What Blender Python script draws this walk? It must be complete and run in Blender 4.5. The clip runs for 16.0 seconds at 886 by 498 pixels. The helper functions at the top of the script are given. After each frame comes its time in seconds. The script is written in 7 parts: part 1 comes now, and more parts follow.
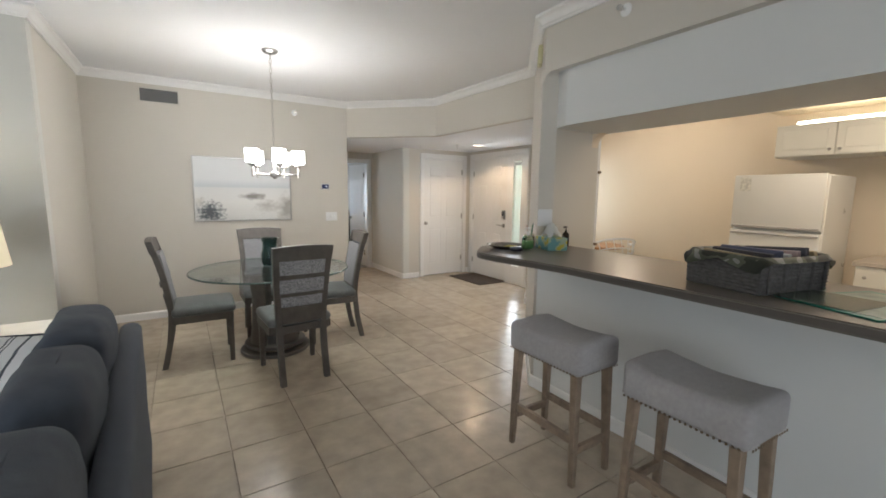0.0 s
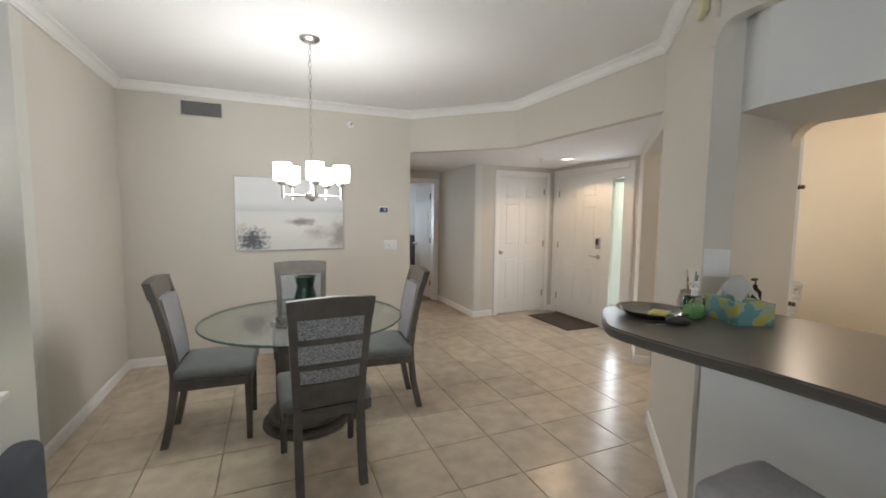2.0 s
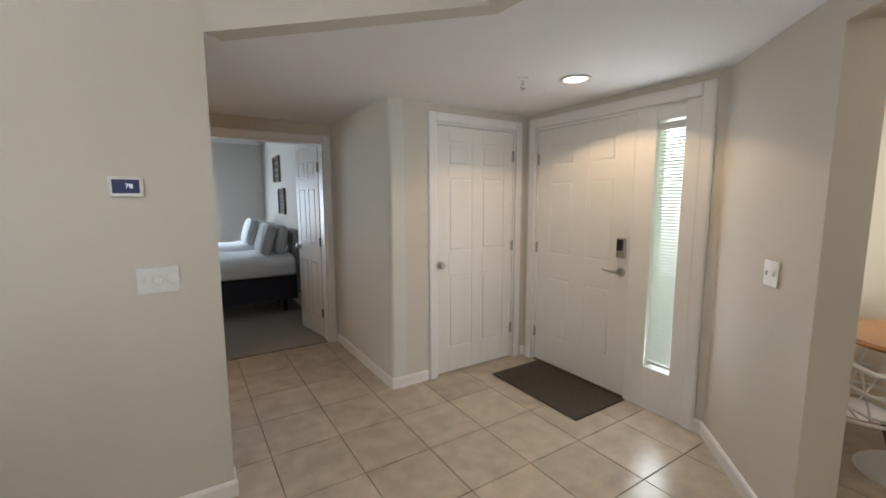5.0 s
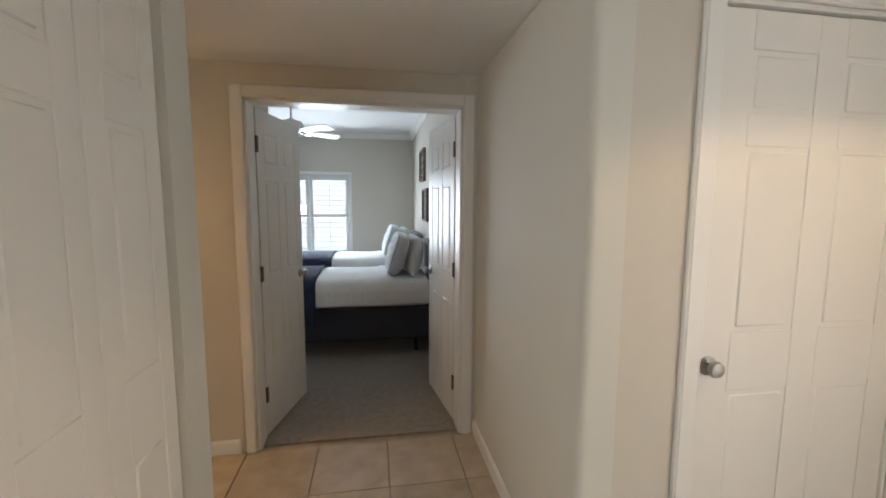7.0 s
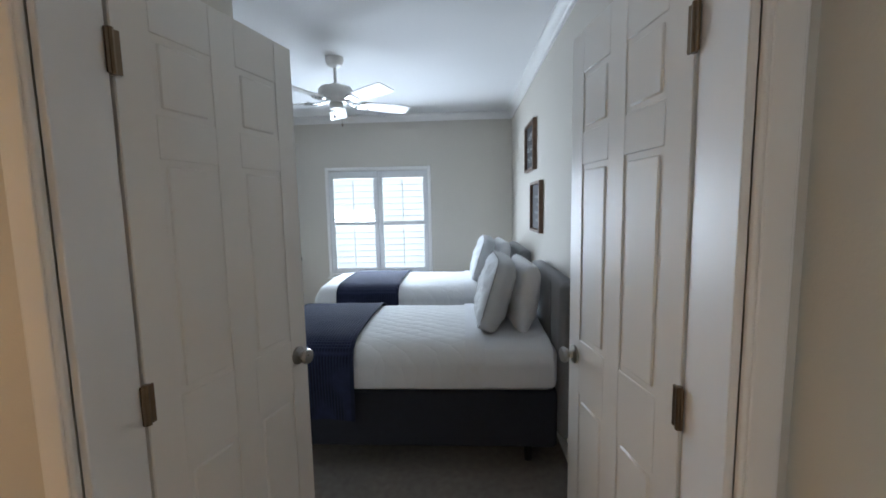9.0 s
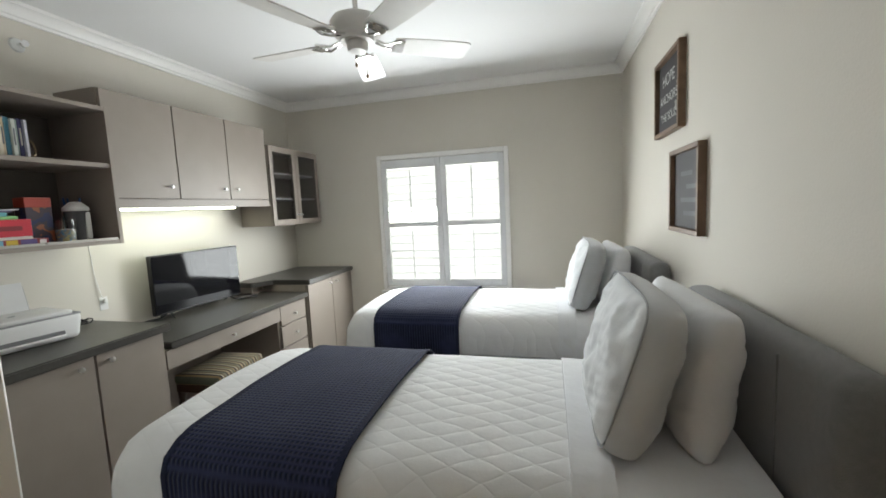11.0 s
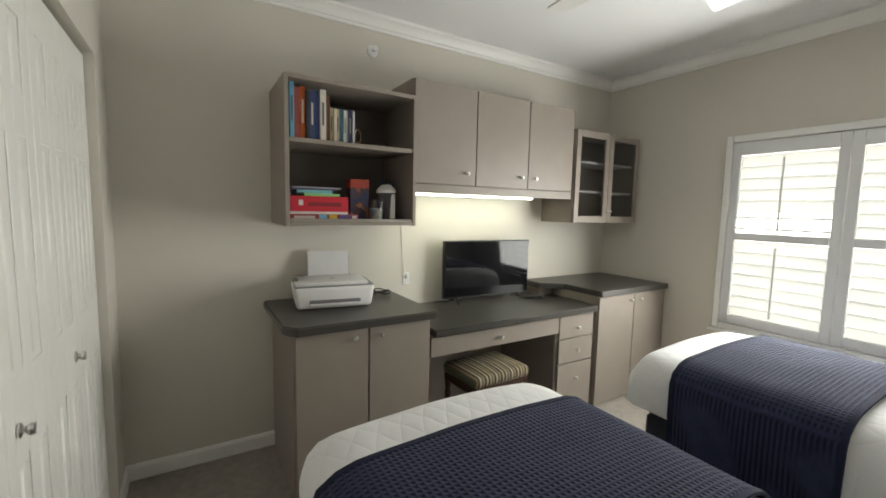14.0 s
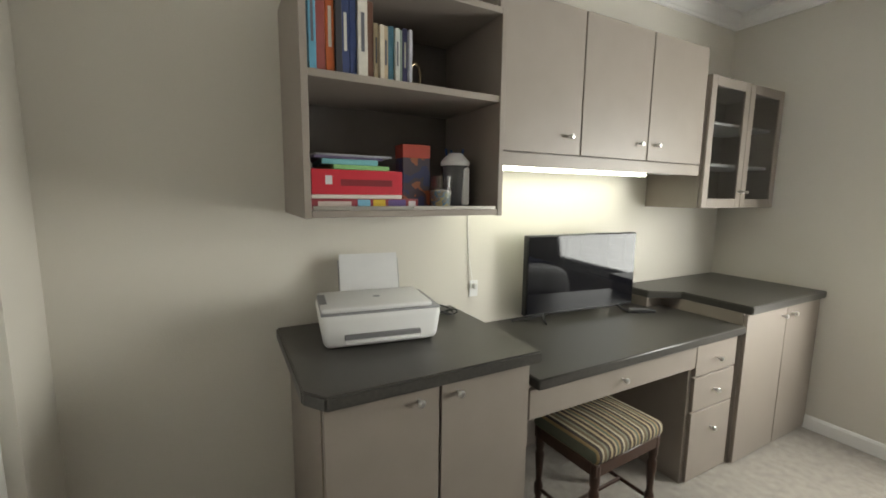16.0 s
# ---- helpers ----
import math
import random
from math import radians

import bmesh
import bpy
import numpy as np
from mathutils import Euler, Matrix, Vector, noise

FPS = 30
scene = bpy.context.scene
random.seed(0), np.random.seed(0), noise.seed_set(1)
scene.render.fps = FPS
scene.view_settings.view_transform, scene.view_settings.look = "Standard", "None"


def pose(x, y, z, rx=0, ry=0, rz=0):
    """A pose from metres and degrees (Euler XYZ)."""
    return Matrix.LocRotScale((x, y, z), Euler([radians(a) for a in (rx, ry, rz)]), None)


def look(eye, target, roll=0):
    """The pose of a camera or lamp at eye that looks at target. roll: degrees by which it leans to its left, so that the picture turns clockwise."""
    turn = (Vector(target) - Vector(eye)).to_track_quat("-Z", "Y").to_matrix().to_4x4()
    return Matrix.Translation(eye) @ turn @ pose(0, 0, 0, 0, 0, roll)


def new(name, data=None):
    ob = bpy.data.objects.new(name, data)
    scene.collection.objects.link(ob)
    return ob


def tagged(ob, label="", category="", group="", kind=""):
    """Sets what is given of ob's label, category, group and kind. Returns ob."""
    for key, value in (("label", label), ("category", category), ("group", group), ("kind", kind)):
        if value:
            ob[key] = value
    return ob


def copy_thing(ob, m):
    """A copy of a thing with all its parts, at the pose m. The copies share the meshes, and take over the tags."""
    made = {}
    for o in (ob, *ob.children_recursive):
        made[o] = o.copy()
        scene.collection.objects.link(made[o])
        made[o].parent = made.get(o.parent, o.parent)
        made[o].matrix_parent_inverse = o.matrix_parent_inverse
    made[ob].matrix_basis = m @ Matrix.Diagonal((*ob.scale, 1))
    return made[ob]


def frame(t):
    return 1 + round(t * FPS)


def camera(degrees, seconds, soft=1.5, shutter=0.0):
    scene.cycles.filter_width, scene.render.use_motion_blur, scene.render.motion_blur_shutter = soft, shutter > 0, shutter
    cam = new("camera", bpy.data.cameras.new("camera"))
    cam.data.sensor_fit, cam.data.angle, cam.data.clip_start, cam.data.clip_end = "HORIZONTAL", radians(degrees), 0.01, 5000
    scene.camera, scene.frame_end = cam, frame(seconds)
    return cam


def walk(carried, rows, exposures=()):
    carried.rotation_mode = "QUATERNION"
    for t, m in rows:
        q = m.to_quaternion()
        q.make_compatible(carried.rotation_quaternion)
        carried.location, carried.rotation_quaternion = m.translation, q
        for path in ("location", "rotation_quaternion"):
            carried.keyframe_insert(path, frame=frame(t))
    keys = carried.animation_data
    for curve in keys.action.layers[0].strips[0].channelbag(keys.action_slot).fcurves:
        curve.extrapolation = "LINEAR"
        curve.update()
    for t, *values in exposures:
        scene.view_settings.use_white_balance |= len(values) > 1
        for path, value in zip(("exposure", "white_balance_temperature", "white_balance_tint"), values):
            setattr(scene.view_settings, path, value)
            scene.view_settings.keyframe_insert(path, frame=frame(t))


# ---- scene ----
cam = camera(94.4, 16.0, 1.75)
PATH = [
    (0, (0.521, 0.372, 1.435), (1.586, 2.044, 1.17), 0.7),
    (0.5, (0.571, 0.508, 1.445), (1.374, 2.33, 1.257), 0.4),
    (1, (0.697, 0.712, 1.472), (1.316, 2.608, 1.325), 0.6),
    (1.5, (0.813, 1.0, 1.453), (1.478, 2.882, 1.322), 0.5),
    (2, (0.974, 1.324, 1.469), (1.747, 3.161, 1.303), 0.6),
    (2.5, (1.173, 1.702, 1.458), (1.998, 3.514, 1.272), 0.1),
    (3, (1.352, 2.151, 1.41), (2.302, 3.902, 1.228), -0.6),
    (3.2, (1.472, 2.307, 1.414), (2.493, 4.014, 1.209), -0.6),
    (5.5, (2.555, 4.179, 1.468), (3.618, 5.854, 1.216), -0.1),
    (6, (2.757, 4.58, 1.461), (3.54, 6.406, 1.226), 0.3),
    (6.5, (2.894, 4.996, 1.441), (3.433, 6.91, 1.219), 0.7),
    (7, (3.023, 5.422, 1.444), (3.357, 7.382, 1.226), 0.3),
    (7.5, (3.113, 5.889, 1.458), (3.205, 7.878, 1.27), -0.4),
    (8, (3.087, 6.323, 1.461), (3.058, 8.314, 1.282), -0.5),
    (8.5, (3.087, 6.732, 1.455), (3.011, 8.723, 1.277), -0.9),
    (8.7, (3.085, 6.897, 1.459), (2.997, 8.885, 1.251), -1.0),
    (10.8, (3.057, 8.177, 1.395), (2.643, 10.123, 1.191), -2.5),
    (11, (3.042, 8.269, 1.406), (2.539, 10.194, 1.203), -2.7),
    (11.5, (3.021, 8.465, 1.41), (2.269, 10.31, 1.232), -3.1),
    (12, (2.948, 8.596, 1.407), (1.963, 10.329, 1.239), -3.1),
    (12.5, (2.898, 8.748, 1.388), (1.642, 10.298, 1.25), -2.6),
    (13, (2.897, 8.857, 1.4), (1.382, 10.155, 1.263), -0.4),
    (13.5, (2.892, 8.895, 1.389), (1.25, 10.025, 1.226), 1.1),
    (14, (2.877, 8.906, 1.391), (1.176, 9.941, 1.197), 1.3),
    (14.5, (2.809, 8.916, 1.383), (1.075, 9.885, 1.156), 0.8),
    (15, (2.597, 8.936, 1.373), (0.858, 9.897, 1.142), 0.7),
    (15.5, (2.333, 8.985, 1.36), (0.594, 9.93, 1.072), 0.4),
    (16, (2.057, 9.072, 1.37), (0.309, 10.007, 1.104), 0.7),
]
walk(cam, [(t, look(eye, target, roll)) for t, eye, target, roll in PATH],
     [(0.0, 0.17, 6050, 10), (2.0, 0.10, 6050, 10), (3.0, 0.10, 6050, 10), (5.3, -0.1, 6050, 10), (6.2, -0.03, 6050, 10), (7.0, 0.2, 6400, 10), (8.0, 0.28, 6000, 10), (8.7, 0.24, 5850, 10), (10.8, 0.30, 7250, 10), (11.6, 0.24, 7250, 10), (13.2, 0.15, 7900, 10), (14.7, 0.16, 7900, 10), (16.0, 0.42, 7900, 10)])

# world: soft daylight sky
world = bpy.data.worlds.new("world")
scene.world = world
world.use_nodes = True
wn = world.node_tree
sky = wn.nodes.new("ShaderNodeTexSky")
sky.sky_type, sky.sun_disc = "NISHITA", False
sky.sun_elevation, sky.sun_rotation = radians(48), radians(200)
wn.links.new(sky.outputs[0], wn.nodes["Background"].inputs[0])
wn.nodes["Background"].inputs[1].default_value = 0.15


def lamp(name, kind, energy, color, m, size=0.1, size_y=None, spread=None):
    d = bpy.data.lights.new(name, kind)
    d.energy, d.color = energy, color
    if kind == "AREA":
        d.shape = "RECTANGLE" if size_y else "SQUARE"
        d.size = size
        if size_y:
            d.size_y = size_y
        if spread:
            d.spread = radians(spread)
    elif kind == "SUN":
        d.angle = radians(size)
    else:
        d.shadow_soft_size = size
    ob = new(name, d)
    ob.matrix_world = m
    return ob


DAY, WARM, WARM2 = (0.93, 0.97, 1.0), (1.0, 0.72, 0.42), (1.0, 0.8, 0.58)
sun = lamp("sun", "SUN", 2.5, (1.0, 0.96, 0.9), look((0, 0, 10), (2.2, 3.6, 6.0)), 0.5)
# area lamps for daylight at the windows and at assumed living room glass doors
lamp("living_daylight", "AREA", 58, DAY, look((-2.0, -3.9, 1.25), (-2.0, 0, 1.25)), 3.8, 2.3)
lamp("bedroom_daylight", "AREA", 53, (0.80, 0.90, 1.0), look((2.055, 11.94, 1.25), (2.055, 9.6, 0.87)), 1.18, 1.1)
lamp("nook_daylight", "AREA", 5, DAY, look((5.56, 4.635, 1.4), (5.56, 0, 1.2)), 0.68, 1.25)
lamp("sidelight_daylight", "AREA", 7, DAY, look((4.98, 5.245, 1.15), (0, 5.245, 1.0)), 0.16, 1.6)
# lamps of the place, with fills added where no fitting is known
lamp("foyer_downlight_lamp", "SPOT", 20.5, (1.0, 0.68, 0.40), look((4.43, 5.54, 2.145), (4.43, 5.54, 0)), 0.07).data.spot_size = radians(138)
# unseen source added for the warm glow that comes out of the alcove
alcove_lamp = lamp("alcove_glow_lamp", "SPOT", 31, (1.0, 0.56, 0.22), look((1.22, 7.24, 2.145), (1.22, 7.24, 0)), 0.07)
alcove_lamp.data.spot_size, alcove_lamp.data.spot_blend = radians(165), 1.0
# added fills without fittings, for the warm brightness of kitchen and nook
lamp("kitchen_fill_lamp", "AREA", 20, WARM2, look((4.4, 1.0, 2.36), (4.4, 1.0, 0)), 1.2, 0.5)
lamp("nook_fill_lamp", "POINT", 15, WARM2, pose(5.0, 3.3, 2.2), 0.12)

def mat(name, color, rough=0.6, metal=0.0, vary=0.06, scale=6.0, bump=0.0, bscale=60.0, spec=0.5, coat=0.0, sheen=0.0, rvary=0.08):
    """A principled material with uneven colour and gloss and a fine relief, in metres."""
    m = bpy.data.materials.new(name)
    m.use_nodes = True
    nt = m.node_tree
    b = nt.nodes["Principled BSDF"]
    b.inputs["Roughness"].default_value = rough
    b.inputs["Metallic"].default_value = metal
    b.inputs["Specular IOR Level"].default_value = spec
    b.inputs["Coat Weight"].default_value = coat
    b.inputs["Sheen Weight"].default_value = sheen
    tc = nt.nodes.new("ShaderNodeTexCoord")
    n1 = nt.nodes.new("ShaderNodeTexNoise")
    n1.inputs["Scale"].default_value = scale
    n1.inputs["Detail"].default_value = 6
    nt.links.new(tc.outputs["Object"], n1.inputs["Vector"])
    mr = nt.nodes.new("ShaderNodeMapRange")
    mr.inputs["To Min"].default_value = 1 - vary
    mr.inputs["To Max"].default_value = 1 + vary
    mr.inputs["From Min"].default_value, mr.inputs["From Max"].default_value = 0.25, 0.75
    nt.links.new(n1.outputs["Fac"], mr.inputs["Value"])
    mix = nt.nodes.new("ShaderNodeVectorMath")
    mix.operation = "SCALE"
    mix.inputs[0].default_value = color
    nt.links.new(mr.outputs["Result"], mix.inputs["Scale"])
    nt.links.new(mix.outputs[0], b.inputs["Base Color"])
    rr = nt.nodes.new("ShaderNodeMapRange")
    rr.inputs["To Min"].default_value = max(0.02, rough - rvary)
    rr.inputs["To Max"].default_value = min(1, rough + rvary)
    nt.links.new(n1.outputs["Fac"], rr.inputs["Value"])
    nt.links.new(rr.outputs["Result"], b.inputs["Roughness"])
    if bump:
        n2 = nt.nodes.new("ShaderNodeTexNoise")
        n2.inputs["Scale"].default_value = bscale
        n2.inputs["Detail"].default_value = 3
        nt.links.new(tc.outputs["Object"], n2.inputs["Vector"])
        bp = nt.nodes.new("ShaderNodeBump")
        bp.inputs["Strength"].default_value = bump
        bp.inputs["Distance"].default_value = 0.004
        nt.links.new(n2.outputs["Fac"], bp.inputs["Height"])
        nt.links.new(bp.outputs[0], b.inputs["Normal"])
    return m


def translucent(m, color, share):
    """Lets light through a thin sheet, besides what it throws back."""
    nt = m.node_tree
    tl_, mx_ = nt.nodes.new("ShaderNodeBsdfTranslucent"), nt.nodes.new("ShaderNodeMixShader")
    tl_.inputs["Color"].default_value = (*color, 1)
    mx_.inputs[0].default_value = share
    nt.links.new(nt.nodes["Principled BSDF"].outputs[0], mx_.inputs[1])
    nt.links.new(tl_.outputs[0], mx_.inputs[2])
    nt.links.new(mx_.outputs[0], nt.nodes["Material Output"].inputs["Surface"])
    return m


def glow(name, color, strength, base=(0.9, 0.9, 0.9)):
    m = bpy.data.materials.new(name)
    m.use_nodes = True
    b = m.node_tree.nodes["Principled BSDF"]
    b.inputs["Base Color"].default_value = (*base, 1)
    b.inputs["Emission Color"].default_value = (*color, 1)
    b.inputs["Emission Strength"].default_value = strength
    return m


def thin_glass(name, tint=(0.96, 0.98, 0.97), ior=1.45):
    """A flat pane: clear, with a mirror's gloss at a slant."""
    m = bpy.data.materials.new(name)
    m.use_nodes = True
    nt = m.node_tree
    tr, gl = nt.nodes.new("ShaderNodeBsdfTransparent"), nt.nodes.new("ShaderNodeBsdfGlossy")
    tr.inputs["Color"].default_value = (*tint, 1)
    gl.inputs["Roughness"].default_value = 0.02
    lw, mx = nt.nodes.new("ShaderNodeLayerWeight"), nt.nodes.new("ShaderNodeMixShader")
    lw.inputs["Blend"].default_value = 0.5
    pw, ma = nt.nodes.new("ShaderNodeMath"), nt.nodes.new("ShaderNodeMath")
    pw.operation, ma.operation = "POWER", "MULTIPLY_ADD"
    pw.inputs[1].default_value = 5
    f0 = ((ior - 1) / (ior + 1)) ** 2
    ma.inputs[1].default_value, ma.inputs[2].default_value = 1 - f0, f0
    nt.links.new(lw.outputs["Facing"], pw.inputs[0])
    nt.links.new(pw.outputs[0], ma.inputs[0])
    nt.links.new(ma.outputs[0], mx.inputs[0])
    nt.links.new(tr.outputs[0], mx.inputs[1])
    nt.links.new(gl.outputs[0], mx.inputs[2])
    nt.links.new(mx.outputs[0], nt.nodes["Material Output"].inputs["Surface"])
    return m


def glass(name, color=(1, 1, 1), rough=0.0, ior=1.45):
    m = bpy.data.materials.new(name)
    m.use_nodes = True
    b = m.node_tree.nodes["Principled BSDF"]
    b.inputs["Base Color"].default_value = (*color, 1)
    b.inputs["Transmission Weight"].default_value = 1
    b.inputs["Roughness"].default_value = rough
    b.inputs["IOR"].default_value = ior
    return m


WALL = mat("beige_wall_paint", (0.62, 0.585, 0.52), 0.75, vary=0.025, scale=1.3, bump=0.12, bscale=140)
HALLW = mat("grey_wall_paint", (0.645, 0.64, 0.59), 0.75, vary=0.025, scale=1.3, bump=0.12, bscale=140)
KITW = mat("cream_wall_paint", (0.73, 0.63, 0.49), 0.7, vary=0.03, scale=1.3, bump=0.12, bscale=140)
HEADW = mat("pale_grey_wall_paint", (0.7, 0.71, 0.7), 0.7, vary=0.02, scale=1.3, bump=0.1, bscale=140)
LIVW = mat("soft_grey_wall_paint", (0.64, 0.635, 0.59), 0.75, vary=0.025, scale=1.3, bump=0.12, bscale=140)
CEIL = mat("white_ceiling_paint", (0.82, 0.82, 0.82), 0.85, vary=0.02, scale=1.0, bump=0.2, bscale=90)
TRIM = mat("white_trim_paint", (0.82, 0.81, 0.79), 0.4, vary=0.02, scale=3)
DOORM = mat("white_door_paint", (0.8, 0.785, 0.75), 0.38, vary=0.02, scale=3, bump=0.05, bscale=200)
CARPET = mat("taupe_carpet", (0.30, 0.265, 0.225), 0.95, vary=0.22, scale=26, bump=1.0, bscale=420, sheen=0.3)
GROUT = mat("grey_grout", (0.43, 0.365, 0.295), 0.9, vary=0.15, scale=20, bump=0.3, bscale=200)
NICKEL = mat("brushed_nickel", (0.43, 0.41, 0.38), 0.3, 1.0, vary=0.05, scale=30)
SATIN = mat("satin_chrome", (0.72, 0.71, 0.69), 0.32, 1.0, vary=0.03, scale=30)
CHROME = mat("polished_chrome", (0.8, 0.8, 0.8), 0.1, 1.0, vary=0.02, scale=30)
BRONZE = mat("aged_bronze", (0.2, 0.15, 0.1), 0.35, 1.0, vary=0.1, scale=30)
TAUPE = mat("taupe_laminate", (0.268, 0.228, 0.197), 0.45, vary=0.05, scale=9, bump=0.04, bscale=150)
DARKTOP = mat("dark_grey_laminate_top", (0.056, 0.052, 0.047), 0.32, vary=0.18, scale=90, bump=0.05, bscale=200)
BARTOP = mat("grey_brown_laminate_bar", (0.135, 0.118, 0.10), 0.28, vary=0.03, scale=60, rvary=0.012)
DKIN = mat("shaded_taupe_interior", (0.12, 0.105, 0.095), 0.6, vary=0.08, scale=12)
GREYWOOD = mat("grey_washed_wood", (0.108, 0.095, 0.082), 0.5, vary=0.25, scale=14, bump=0.15, bscale=60)
STOOLWOOD = mat("weathered_oak", (0.25, 0.185, 0.13), 0.6, vary=0.28, scale=18, bump=0.2, bscale=80)
LINEN = mat("grey_linen", (0.36, 0.345, 0.345), 0.95, vary=0.1, scale=60, bump=0.5, bscale=500, sheen=0.3)
SEATLEA = mat("grey_leatherette", (0.16, 0.165, 0.165), 0.5, vary=0.12, scale=14, bump=0.15, bscale=160)
SOFA = mat("charcoal_blue_fabric", (0.056, 0.068, 0.09), 0.9, vary=0.16, scale=24, bump=0.6, bscale=380, sheen=0.12)
WHITEC = mat("white_cotton", (0.78, 0.79, 0.81), 0.85, vary=0.04, scale=8, bump=0.5, bscale=24, sheen=0.15)
NAVY = mat("navy_knit", (0.022, 0.027, 0.055), 0.95, vary=0.18, scale=40, bump=0.5, bscale=300, spec=0.15, sheen=0.04)
PILLG = mat("grey_sham_cotton", (0.60, 0.615, 0.63), 0.85, vary=0.06, scale=9, bump=0.7, bscale=22, sheen=0.2)
HEADB = mat("grey_upholstery", (0.20, 0.20, 0.20), 0.9, vary=0.1, scale=60, bump=0.5, bscale=420, sheen=0.3)
BEDBASE = mat("dark_navy_bed_base", (0.028, 0.031, 0.045), 0.85, vary=0.15, scale=30, bump=0.3, bscale=260)
WHITEP = mat("white_plastic", (0.75, 0.75, 0.74), 0.35, vary=0.02, scale=8)
BLINDW = translucent(mat("white_vinyl_blind", (0.78, 0.78, 0.77), 0.45, vary=0.02, scale=8), (0.9, 0.92, 0.92), 0.6)
WHITECER = mat("white_ceramic", (0.78, 0.77, 0.74), 0.35, vary=0.06, scale=12, bump=0.1, bscale=60)
APPL = mat("white_appliance_enamel", (0.8, 0.78, 0.72), 0.3, vary=0.02, scale=3)
CABW = mat("white_kitchen_cabinet", (0.8, 0.78, 0.7), 0.4, vary=0.02, scale=3)
BLACKP = mat("black_plastic", (0.015, 0.015, 0.017), 0.35, vary=0.1, scale=20)
SCREEN = mat("dark_glossy_screen", (0.006, 0.006, 0.008), 0.05, vary=0.05, scale=3, spec=0.3, rvary=0.01)
MATB = mat("brown_doormat", (0.062, 0.046, 0.034), 0.95, vary=0.25, scale=40, bump=1.0, bscale=260)
BROWNF = mat("brown_wood_frame", (0.16, 0.095, 0.058), 0.5, vary=0.25, scale=22, bump=0.15, bscale=90)
MAHOG = mat("dark_mahogany", (0.05, 0.022, 0.014), 0.35, vary=0.25, scale=20)
GRILLE = mat("grey_vent_metal", (0.5, 0.49, 0.47), 0.5, 0.2, vary=0.05)
VENTDK = mat("duct_shade", (0.05, 0.05, 0.05), 0.8)
SHADEON = glow("lit_white_glass_shade", (1.0, 0.97, 0.92), 9)
LAMPSH = glow("lit_cream_lampshade", (1.0, 0.8, 0.5), 0.36, (0.8, 0.72, 0.55))
DOWNL = glow("lit_downlight_lens", (1.0, 0.85, 0.6), 7)
STRIPL = glow("lit_strip_light", (0.9, 1.0, 0.92), 7)
GLASS = thin_glass("clear_glass")
TGLASS = thin_glass("tabletop_glass", (0.91, 0.95, 0.935), 1.75)
GGLASS = glass("green_glass", (0.16, 0.27, 0.25), 0.05)

def bx(bm, x0, y0, z0, x1, y1, z1, bev=0.0, m=None, seg=1):
    """A box between two corners, with bevelled edges, added to bm."""
    t = bmesh.new()
    bmesh.ops.create_cube(t, size=1)
    for v in t.verts:
        v.co = Vector(((x0 + x1) / 2 + v.co.x * (x1 - x0), (y0 + y1) / 2 + v.co.y * (y1 - y0), (z0 + z1) / 2 + v.co.z * (z1 - z0)))
    if bev:
        bmesh.ops.bevel(t, geom=t.edges[:], offset=bev, segments=seg, profile=0.5, affect="EDGES")
    return add(bm, t, m)


def add(bm, t, m=None):
    if m is not None:
        bmesh.ops.transform(t, matrix=m, verts=t.verts)
    me = bpy.data.meshes.new("tmp")
    t.to_mesh(me)
    t.free()
    bm.from_mesh(me)
    bpy.data.meshes.remove(me)
    return bm


def rod(bm, p, q, r0, r1=None, seg=12, bev=0.0):
    """A round bar from p to q, of radius r0 to r1."""
    p, q = Vector(p), Vector(q)
    t = bmesh.new()
    bmesh.ops.create_cone(t, cap_ends=True, segments=seg, radius1=r0, radius2=r0 if r1 is None else r1, depth=(q - p).length)
    if bev:
        bmesh.ops.bevel(t, geom=[e for e in t.edges if e.is_boundary or len(e.link_faces[0].verts) > 4 or len(e.link_faces[-1].verts) > 4], offset=bev, segments=2, affect="EDGES")
    return add(bm, t, Matrix.Translation((p + q) / 2) @ (q - p).to_track_quat("Z", "Y").to_matrix().to_4x4())


def lathe(bm, prof, seg=24, m=None):
    """Turns a profile of (radius, height) about z."""
    t = bmesh.new()
    rings = []
    for r, z in prof:
        rings.append([t.verts.new((r * math.cos(2 * math.pi * i / seg), r * math.sin(2 * math.pi * i / seg), z)) for i in range(seg)] if r > 1e-5 else [t.verts.new((0, 0, z))])
    for a, b in zip(rings, rings[1:]):
        for i in range(seg):
            j = (i + 1) % seg
            if len(a) == 1 and len(b) > 1:
                t.faces.new((a[0], b[j], b[i]))
            elif len(b) == 1 and len(a) > 1:
                t.faces.new((a[i], a[j], b[0]))
            elif len(a) > 1:
                t.faces.new((a[i], a[j], b[j], b[i]))
    bmesh.ops.recalc_face_normals(t, faces=t.faces)
    return add(bm, t, m)


